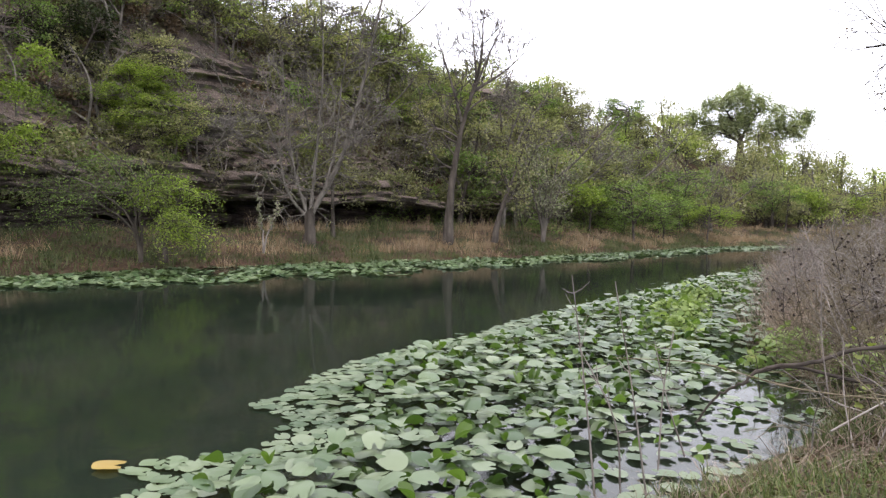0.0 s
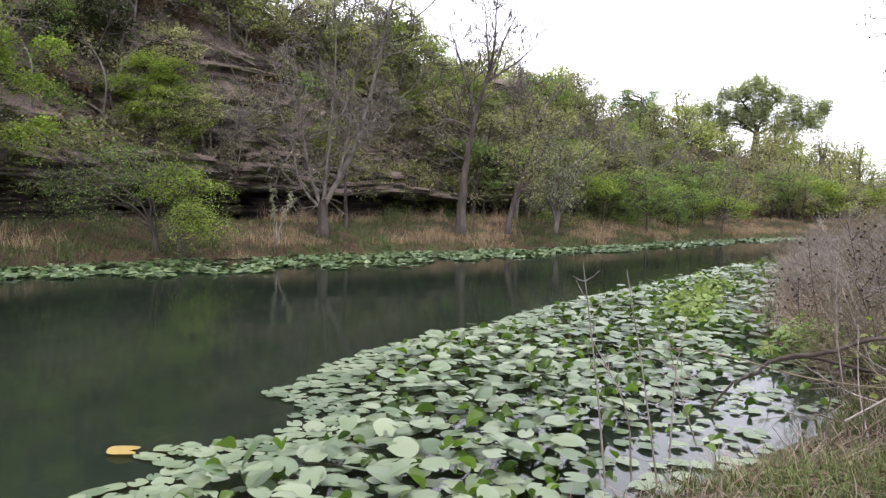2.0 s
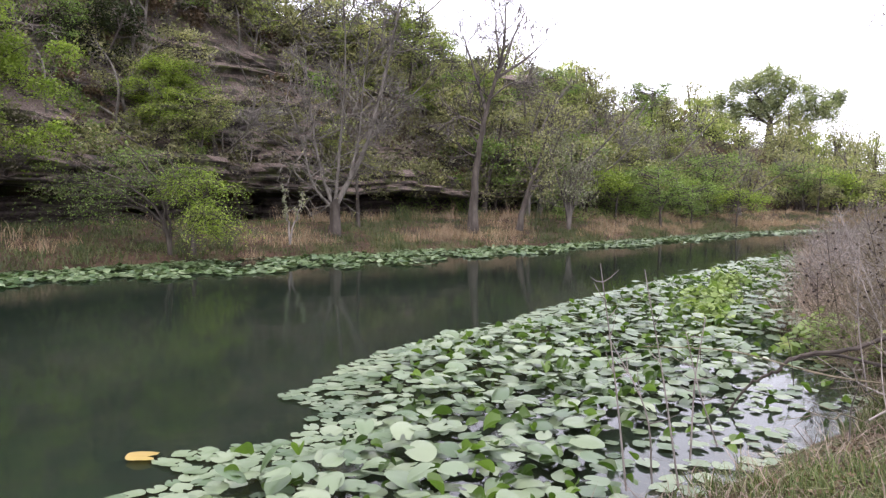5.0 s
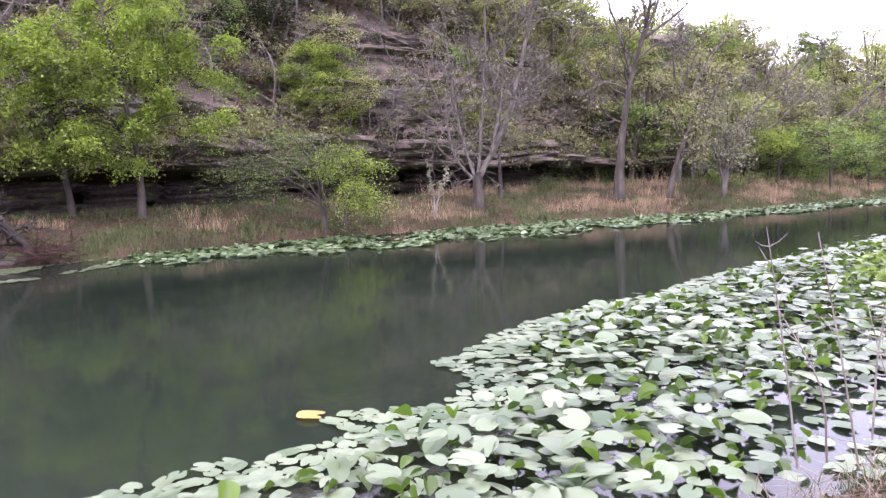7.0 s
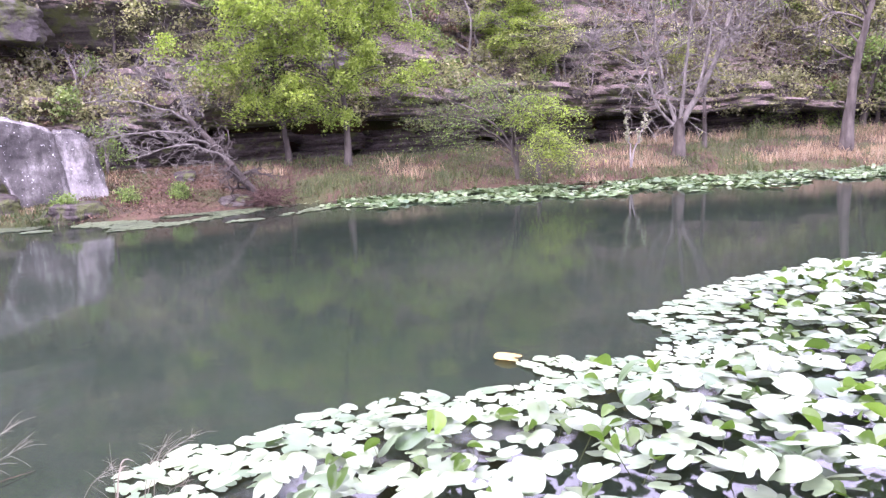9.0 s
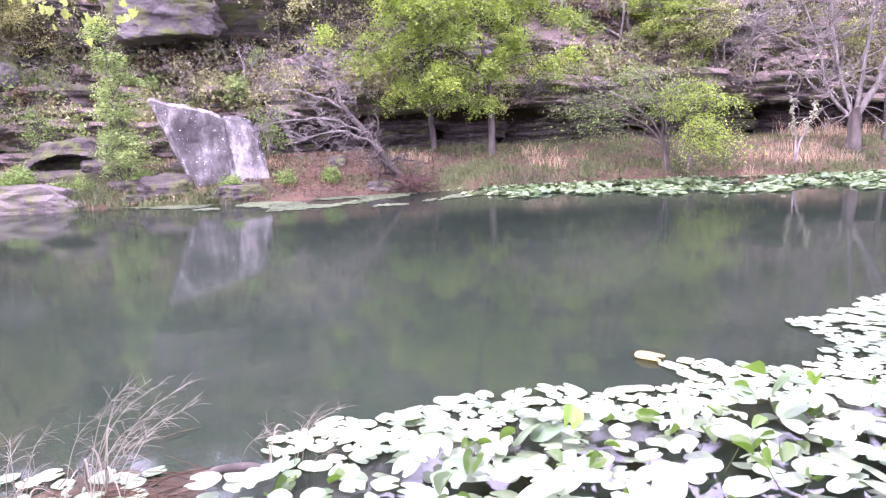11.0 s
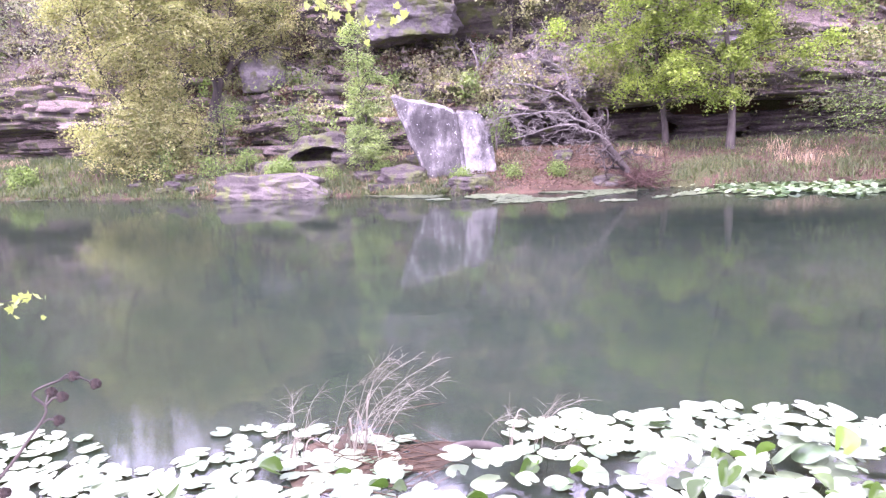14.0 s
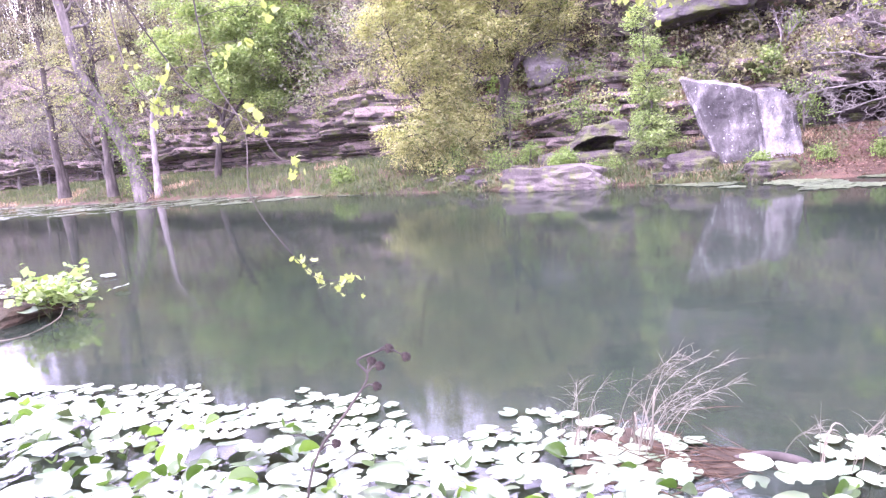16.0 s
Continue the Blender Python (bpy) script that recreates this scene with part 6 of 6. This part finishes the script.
dry_stalk((1.05, 4.48, 0.1), (0.86, 4.52, 1.6), 1)
dry_stalk((1.42, 4.58, 0.1), (1.18, 4.65, 1.55), 2, 3)
dry_stalk((1.25, 4.6, 0.1), (0.95, 4.7, 1.1), 3, 6)
dry_stalk((1.6, 4.9, 0.15), (1.75, 5.1, 1.15), 4, 6)
dry_stalk((1.9, 5.2, 0.15), (1.7, 5.4, 1.0), 5, 6)
r_ = np.random.default_rng(44)
for k in range(46):
    x, y = r_.uniform(2.6, 5.6), r_.uniform(4.9, 8.2)
    if -signed(np.array([(x, y)]), NP_, NN)[0] > -0.25:
        continue
    z = ground_at(x, y)
    dry_stalk((x, y, z), (x - r_.uniform(-0.5, 0.9), y + r_.uniform(-0.5, 0.6), z + r_.uniform(0.15, 0.9)), 700 + k, 5, r_.uniform(0.004, 0.009))
dry_stalk((4.0, 6.4, 0.4), (3.6, 6.9, 2.0), 6, 12, 0.007)
dry_stalk((4.4, 7.0, 0.4), (3.9, 7.4, 1.9), 7, 12, 0.007)
dry_stalk((3.4, 5.9, 0.4), (3.5, 6.3, 1.7), 8, 12, 0.007)

def stick(a, c, seed, radius):
    r = np.random.default_rng(seed)
    a, c = np.array(a, float), np.array(c, float)
    bent = [a * 0, (c - a) * 0.35 + r.normal(size=3) * 0.05, (c - a) * 0.7 + r.normal(size=3) * 0.06, c - a]
    ob = thing("dead_stick", tuple(a), "long bleached dead stick lying across the bank", "stick", "dead sticks on the bank")
    line = spline(bent, 6)
    part("stem", Build().tube(line, np.linspace(radius, radius * 0.45, len(line)), 5), STRAW if seed % 3 else BARK_PALE, ob, "", True)
    for k in range(3):
        i = int(r.uniform(0.3, 0.95) * (len(line) - 1))
        d = (c - a) / np.linalg.norm(c - a) * 0.5 + r.normal(size=3) * 0.6
        part("side_twig", Build().tube([line[i], line[i] + d * 0.14, line[i] + d * 0.3], [radius * 0.5, radius * 0.4, radius * 0.2], 4), STRAW if seed % 3 else TWIG, ob, "", True)


stick((3.9, 5.35, 0.55), (1.75, 6.9, 0.55), 901, 0.009)
stick((3.3, 4.9, 0.5), (3.0, 5.2, 1.0), 902, 0.008)
r_ = np.random.default_rng(45)
for k in range(52):
    x, y = r_.uniform(2.4, 5.2), r_.uniform(4.6, 8.0)
    if -signed(np.array([(x, y)]), NP_, NN)[0] > -0.3:
        continue
    z = ground_at(x, y) + r_.uniform(0.02, 0.3)
    a = r_.uniform(0, 6.3)
    L = r_.uniform(0.5, 1.3)
    stick((x, y, z), (x + L * math.cos(a), y + 0.7 * L * math.sin(a), z + r_.uniform(-0.05, 0.6)), 910 + k, r_.uniform(0.005, 0.011))


def seed_stalk(foot, top, seed):
    r = np.random.default_rng(seed)
    foot, top = np.array(foot, float), np.array(top, float)
    ob = thing("seed_stalk", tuple(foot), "dark branching weed stalk with small black seed heads", "weed", "seed stalks in the brush")
    line = spline([foot * 0, (top - foot) * 0.5 + r.normal(size=3) * 0.05, top - foot], 6)
    part("stem", Build().tube(line, np.linspace(0.008, 0.003, len(line)), 5), BARK_DARK, ob, "", True)
    me = rock_build(seed, (0.02, 0.02, 0.017), 0.3, 1, 0.1)
    me.materials.append(SEED)
    for k in range(11):
        p = line[int(r.uniform(0.4, 1.0) * (len(line) - 1))]
        d = r.normal(size=3) * [1, 1, 0.4] + [0, 0, 0.8]
        d *= r.uniform(0.15, 0.4) / np.linalg.norm(d)
        branch = part("branch", Build().tube([p, p + d * 0.5 + [0, 0, -0.01], p + d], [0.004, 0.003, 0.002], 4), BARK_DARK, ob, "", True)
        part("seed_head", me, SEED, branch).location = p + d


for k, (x, y, h) in enumerate(((5.0, 9.2, 1.5), (5.4, 9.0, 1.6), (5.3, 8.3, 1.4), (5.8, 8.8, 1.35), (4.7, 8.8, 1.2), (4.5, 7.2, 1.1))):
    z = ground_at(x, y)
    seed_stalk((x, y, z), (x - 0.25, y + 0.1, z + h), 600 + k)

# ---- debris and reeds at the left of the bed ----
REED = barky("reed_straw", (0.15, 0.13, 0.09), (0.32, 0.295, 0.225), 14)


def reed_clump(at, seed, count, high, lean, label, straps=8):
    """Dry stalks bending over at the top, with loose seed sprays and broken strap leaves at the foot."""
    r = np.random.default_rng(seed)
    ob = thing("reed_clump", at, label, "reeds")
    for k in range(count):
        d = np.array(lean) * r.uniform(0.3, 1.35) + r.normal(size=3) * [0.07, 0.07, 0]
        h = high * r.uniform(0.5, 1.08)
        f = np.array([r.normal() * 0.08, r.normal() * 0.08, -0.15])
        line = spline([f, f + [d[0] * 0.12, d[1] * 0.12, h * 0.45], f + [d[0] * 0.5, d[1] * 0.5, h * 0.85], f + [d[0] * 1.1, d[1] * 1.1, h * 1.04]], 6)
        stalk = part("stalk", Build().tube(line, np.linspace(0.0036, 0.0015, len(line)), 4), REED, ob, "", True)
        b = Build()
        for _ in range(13):
            i = int(r.uniform(0.6, 1.0) * (len(line) - 1))
            w = r.normal(size=3) * [0.5, 0.5, 0.35] + d * 1.6 + [0, 0, 0.25]
            w /= np.linalg.norm(w)
            L = r.uniform(0.05, 0.17)
            tip = line[i] + w * L - [0, 0, 0.12 * L]
            b.tube([line[i], line[i] + w * L * 0.6, tip], [0.0013, 0.001, 0.0007], 3)
        part("seed_spray", b, REED, stalk, "fine dry seed spray")
    for k in range(straps):
        a = r.uniform(0, 6.3)
        reach, h = r.uniform(0.12, 0.3), r.uniform(0.1, 0.3)
        d = np.array([math.cos(a), math.sin(a), 0])
        mid = spline([(0, 0, -0.05), tuple(d * reach * 0.3 + [0, 0, h]), tuple(d * reach * 0.8 + [0, 0, h * 0.75]), tuple(d * reach * 1.15 + [0, 0, 0.01])], 5) + r.normal(size=3) * [0.06, 0.06, 0]
        side = np.array([-d[1], d[0], 0.15]) * 0.5
        wide = np.interp(np.linspace(0, 1, len(mid)), [0, 0.3, 1], [0.008, 0.012, 0.003])[:, None]
        n = len(mid)
        q = np.array([[i, i + 1, n + i + 1, n + i] for i in range(n - 1)])
        part("strap_leaf", Build().add(np.vstack([mid - side * wide, mid + side * wide + [0, 0, 0.002]]), q), REED, ob, "", True)


reed_clump((-4.0, 1.3, 0.0), 61, 13, 0.8, (0.1, 0.34, 0), "bleached dry reeds rising from floating debris")
reed_clump((-4.05, 0.95, 0.0), 62, 6, 0.6, (-0.02, 0.08, 0), "few thin dry reed stalks in the water", 3)
reed_clump((-3.45, 2.15, 0.0), 63, 6, 0.42, (0.05, 0.15, 0), "small tuft of dry reed stalks by the pads", 2)


def debris():
    r = np.random.default_rng(17)
    b = Build()
    for _ in range(80):
        c = np.array([-3.85 + r.normal() * 0.22, 1.4 + r.normal() * 0.24, 0.003 + abs(r.normal()) * 0.008])
        a = 0.9 + r.normal() * 0.7
        d = np.array([math.cos(a), math.sin(a), 0.02 * r.normal()])
        L = r.uniform(0.08, 0.35)
        b.tube([c - d * L, c + [0, 0, 0.01], c + d * L], [0.002, 0.004, 0.002], 4)
    stuff("floating_debris", b, barky("sodden_stem", (0.045, 0.028, 0.016), (0.13, 0.085, 0.05), 14), "brown raft of dead stems floating by the reeds", "debris", True)
    w = Build().tube(spline([(-3.72, 1.72, 0.01), (-3.64, 1.86, 0.035), (-3.56, 2.0, 0.02), (-3.5, 2.08, -0.03)], 5), np.interp(np.arange(16), [0, 4, 12, 15], [0.012, 0.03, 0.028, 0.01]), 7)
    tagged(part("driftwood", w, BARK, None, "", True), "mottled piece of driftwood floating among pads", "driftwood")


debris()


def silt():
    m, nt, p = base("wet_silt")
    nt.links.new(ramp(nt, noise_out(nt, 9.0, 6.0, rough=0.7), [(0.35, (0.016, 0.012, 0.007)), (0.6, (0.04, 0.029, 0.017)), (0.75, (0.07, 0.052, 0.03))]), p.inputs["Base Color"])
    p.inputs["Roughness"].default_value, p.inputs["Specular IOR Level"].default_value = 0.7, 0.1
    for at, size, turn in (((-3.95, 1.2, -0.035), (0.5, 0.42, 0.05), 20), ((-3.7, 1.75, -0.04), (0.4, 0.26, 0.05), 60)):
        ob = part("silt_patch", rock_build(int(at[0] * -100), size, 0.4, 4, 0.0), m, None, "", True)
        ob.location, ob.rotation_euler[2] = at, radians(turn)
        tagged(ob, "brown wet silt just breaking the water by the reeds", "silt", "silt patches")


silt()


def seed_plant():
    at = np.array([-2.9, -0.62, 0.3])
    ob = thing("seedhead_plant", tuple(at), "dried dark weed with round spiky seed heads", "weed")
    main = spline(np.array([(-2.9, -0.62, 0.3), (-2.86, -0.52, 0.75), (-2.8, -0.36, 0.98), (-2.8, -0.27, 1.1), (-2.8, -0.3, 1.17), (-2.8, -0.2, 1.2)]) - at, 5)
    part("stem", Build().tube(main, np.linspace(0.006, 0.004, len(main)), 6), BARK_DARK, ob, "", True)
    heads = np.array([(-2.8, -0.18, 1.2), (-2.78, -0.12, 1.165), (-2.83, -0.25, 1.15), (-2.79, -0.22, 1.14), (-2.8, -0.24, 1.06), (-2.84, -0.42, 0.84)]) - at
    bm = bmesh.new()
    bmesh.ops.create_icosphere(bm, subdivisions=2, radius=0.0165)
    for i, v in enumerate(bm.verts):
        v.co *= 1.25 if i % 2 else 0.8
    me = bpy.data.meshes.new("seed_head")
    bm.to_mesh(me)
    bm.free()
    me.materials.append(SEED)
    for h in heads:
        i = int(np.argmin(np.linalg.norm(main - h + [0, 0.03, 0.03], axis=1)))
        twig = part("twig", Build().tube([main[i], (main[i] + h) / 2 + [0, 0, 0.012], h], [0.004, 0.0035, 0.003], 4), BARK_DARK, ob, "", True)
        part("seed_head", me, SEED, twig, "round spiky dark seed head").location = h


seed_plant()

# ---- hanging twigs with lobed leaves ----
def lobed_leaf():
    lobes = [(0, -0.1), (0.32, 0.02), (0.62, 0.0), (0.45, 0.3), (0.8, 0.62), (0.42, 0.55), (0.3, 0.75), (0, 1.15), (-0.3, 0.75), (-0.42, 0.55), (-0.8, 0.62), (-0.45, 0.3), (-0.62, 0.0), (-0.32, 0.02)]
    v = [(0, 0.3, 0.0)] + [(x, y, 0.12 * (abs(x) ** 1.5) + 0.06 * y * y) for x, y in lobes]
    n = len(lobes)
    me = Build().add(v, [[0, 1 + i, 1 + (i + 1) % n] for i in range(n)]).mesh("leaf", True)
    return me


LEAF_YOUNG = leafy("leaf_young", [(0.27, 0.33, 0.09), (0.37, 0.42, 0.14), (0.48, 0.5, 0.22)], 0.5, 0.5)
LOBED = lobed_leaf()
LOBED.materials.append(LEAF_YOUNG)


def hanging_twig(at, strands, seed, leaf=0.035, label="hanging twig with young yellow-green lobed leaves", clusters=5, extra=()):
    r = np.random.default_rng(seed)
    ob = thing("hanging_twig", at, label, "twig", "twigs hanging into view")
    for pts, bunches in strands:
        line = spline(np.array(pts) - np.array(at), 6)
        stem = part("stem", Build().tube(line, np.linspace(0.0042, 0.0016, len(line)), 5), BARK, ob, "", True)
        spots = [(line[min(int(f * (len(line) - 1)), len(line) - 1)], stem) for f in bunches]
        while extra:
            c, extra = np.array(extra[0]) - np.array(at), extra[1:]
            lines = spline(np.array(strands[1][0]) - np.array(at), 6)
            d = lines[int(np.argmin(np.linalg.norm(lines - c, axis=1)))]
            spots.append((c, part("spur", Build().tube([d, (c + d) / 2 + [0, 0, 0.02], c], [0.002, 0.0016, 0.001], 4), BARK, ob, "", True)))
        for c, holder in spots:
            for _ in range(clusters):
                o = part("leaf", LOBED, LEAF_YOUNG, holder)
                s = leaf * r.uniform(0.5, 1.2)
                o.matrix_local = Matrix.Translation(c + r.normal(size=3) * leaf * 0.9 - [0, 0, leaf * 0.6]) @ Euler(r.uniform(-1.6, 1.6, 3) + [0.9, 0, 0]).to_matrix().to_4x4() @ Matrix.Diagonal((s, s, s, 1))


hanging_twig((-3.75, -1.27, 2.9), [
    ([(-3.75, -1.27, 2.9), (-3.83, -0.97, 2.33), (-3.87, -0.71, 2.13), (-3.88, -0.6, 1.95), (-3.89, -0.5, 1.9)], (0.55, 0.98)),
    ([(-3.84, -0.89, 2.9), (-3.85, -0.86, 2.4), (-3.87, -0.74, 2.09), (-3.87, -0.75, 1.75), (-3.89, -0.59, 1.44), (-3.9, -0.46, 1.29), (-3.9, -0.3, 1.27)], (0.7, 0.84, 0.96, 1.0)),
    ([(-3.76, -1.25, 2.75), (-3.77, -1.22, 2.4), (-3.79, -1.14, 2.26), (-3.81, -1.06, 2.22)], (0.3, 0.65, 0.85, 1.0)),
], 71, 0.035, clusters=7, extra=((-3.87, -0.7, 2.19), (-3.86, -0.77, 2.48), (-3.88, -0.69, 2.52), (-3.89, -0.56, 2.68), (-3.81, -1.05, 2.4), (-3.85, -0.86, 2.12)))
hanging_twig((-4.9, 1.4, 3.1), [
    ([(-4.9, 1.4, 3.1), (-4.86, 1.7, 2.8), (-4.72, 2.05, 2.7)], (0.45, 0.6, 0.7, 0.8, 0.9, 1.0)),
    ([(-4.9, 1.4, 3.1), (-4.9, 1.58, 2.88), (-4.88, 1.66, 2.8)], (0.7, 1.0)),
], 72, 0.05)
def sprig(at, reach, seed, leaf=0.06):
    """A low shoot with a few large lobed leaves."""
    r = np.random.default_rng(seed)
    ob = thing("leafy_sprig", at, "low shoot with large yellow-green lobed leaves in the brush", "shoot", "leafy shoots in the brush")
    end = np.array(reach)
    line = spline([(0, 0, 0), tuple(end * 0.5 + [0, 0, 0.08]), tuple(end)], 5)
    stem = part("stem", Build().tube(line, np.linspace(0.006, 0.0025, len(line)), 5), BARK, ob, "", True)
    for k in range(6):
        c = line[4 + k]
        o = part("leaf", LOBED, LEAF_YOUNG, stem)
        s = leaf * r.uniform(0.7, 1.25)
        o.matrix_local = Matrix.Translation(c + r.normal(size=3) * leaf * 0.6) @ Euler((r.uniform(-0.5, 0.5), r.uniform(-0.5, 0.5), r.uniform(0, 6.3))).to_matrix().to_4x4() @ Matrix.Diagonal((s, s, s, 1))


for k, (x, y, h) in enumerate(((4.15, 6.1, 0.75), (3.75, 5.75, 0.42), (4.0, 6.5, 0.95), (4.5, 6.2, 0.7), (4.5, 7.1, 0.9), (3.6, 7.6, 0.55))):
    z = max(0.0, ground_at(x, y)) - 0.03
    sprig((x, y, z), (-0.25 + 0.1 * (k % 3), 0.1, h), 950 + k)


def overhanging(at, way, length, seed, label):
    r = np.random.default_rng(seed)
    ob = thing("overhanging_branch", at, label, "branch", "branches reaching into view")
    wood, tips = Build(), []
    grow(wood, r, (0, 0, 0), np.array(way) / np.linalg.norm(way), length, 0.02, 2, tips, 0.55, 0.02, 5, 4, 0.14, 0.7)
    part("wood", wood, BARK, ob, "", True)
    t = np.repeat(np.array(tips), 3, 0)
    part("buds", leaf_quads(Build(), t + r.normal(size=t.shape) * 0.012, 0.026, r, 0.2, 0.6), LEAF_DEAD, ob, "small swelling buds")


overhanging((6.5, 7.6, 4.5), (-1, 0, -0.24), 1.75, 81, "bare branch with swelling buds against the sky")
overhanging((6.2, 7.8, 3.3), (-1, 0, 0.02), 1.15, 82, "thin bare branch with few buds")

# ---- leafy spit upstream ----
def spit():
    b = rock_build(33, (1.3, 0.8, 0.3), 0.3)
    ob = part("mud_spit", b, SOIL, None, "", True)
    ob.location = (-11.2, -5.5, 0.0)
    tagged(ob, "low muddy spit overgrown with lily leaves", "bank")
    r = np.random.default_rng(19)
    p = Build()
    for _ in range(150):
        x, y = -11.4 + r.normal() * 0.65, -5.5 + r.normal() * 0.45
        v, f = tilted(PADS[r.integers(6)], r.uniform(0, 6.3), r.uniform(0.1, 0.16), abs(r.normal(0, 0.3)), r.uniform(0, 6.3))
        p.add(v + [x, y, 0.05 + 0.35 * r.random() * math.exp(-(x + 11.2) ** 2)], *f)
    stuff("water_lilies", p, PAD, "heap of lily leaves on the mud spit", "water lilies", True)
    weed((-10.6, -4.7, 0.1), 540, 0.45, "light green weed on the muddy spit")
    bent = Build().tube(spline([(-10.3, -4.4, 0.15), (-9.9, -4.35, 0.06), (-9.3, -4.5, 0.02), (-9.0, -4.8, 0.05)], 6), np.linspace(0.007, 0.003, 19), 5)
    tagged(part("bent_stem", bent, STRAW, None, "", True), "bent dry stem arching over the water", "stem")


spit()
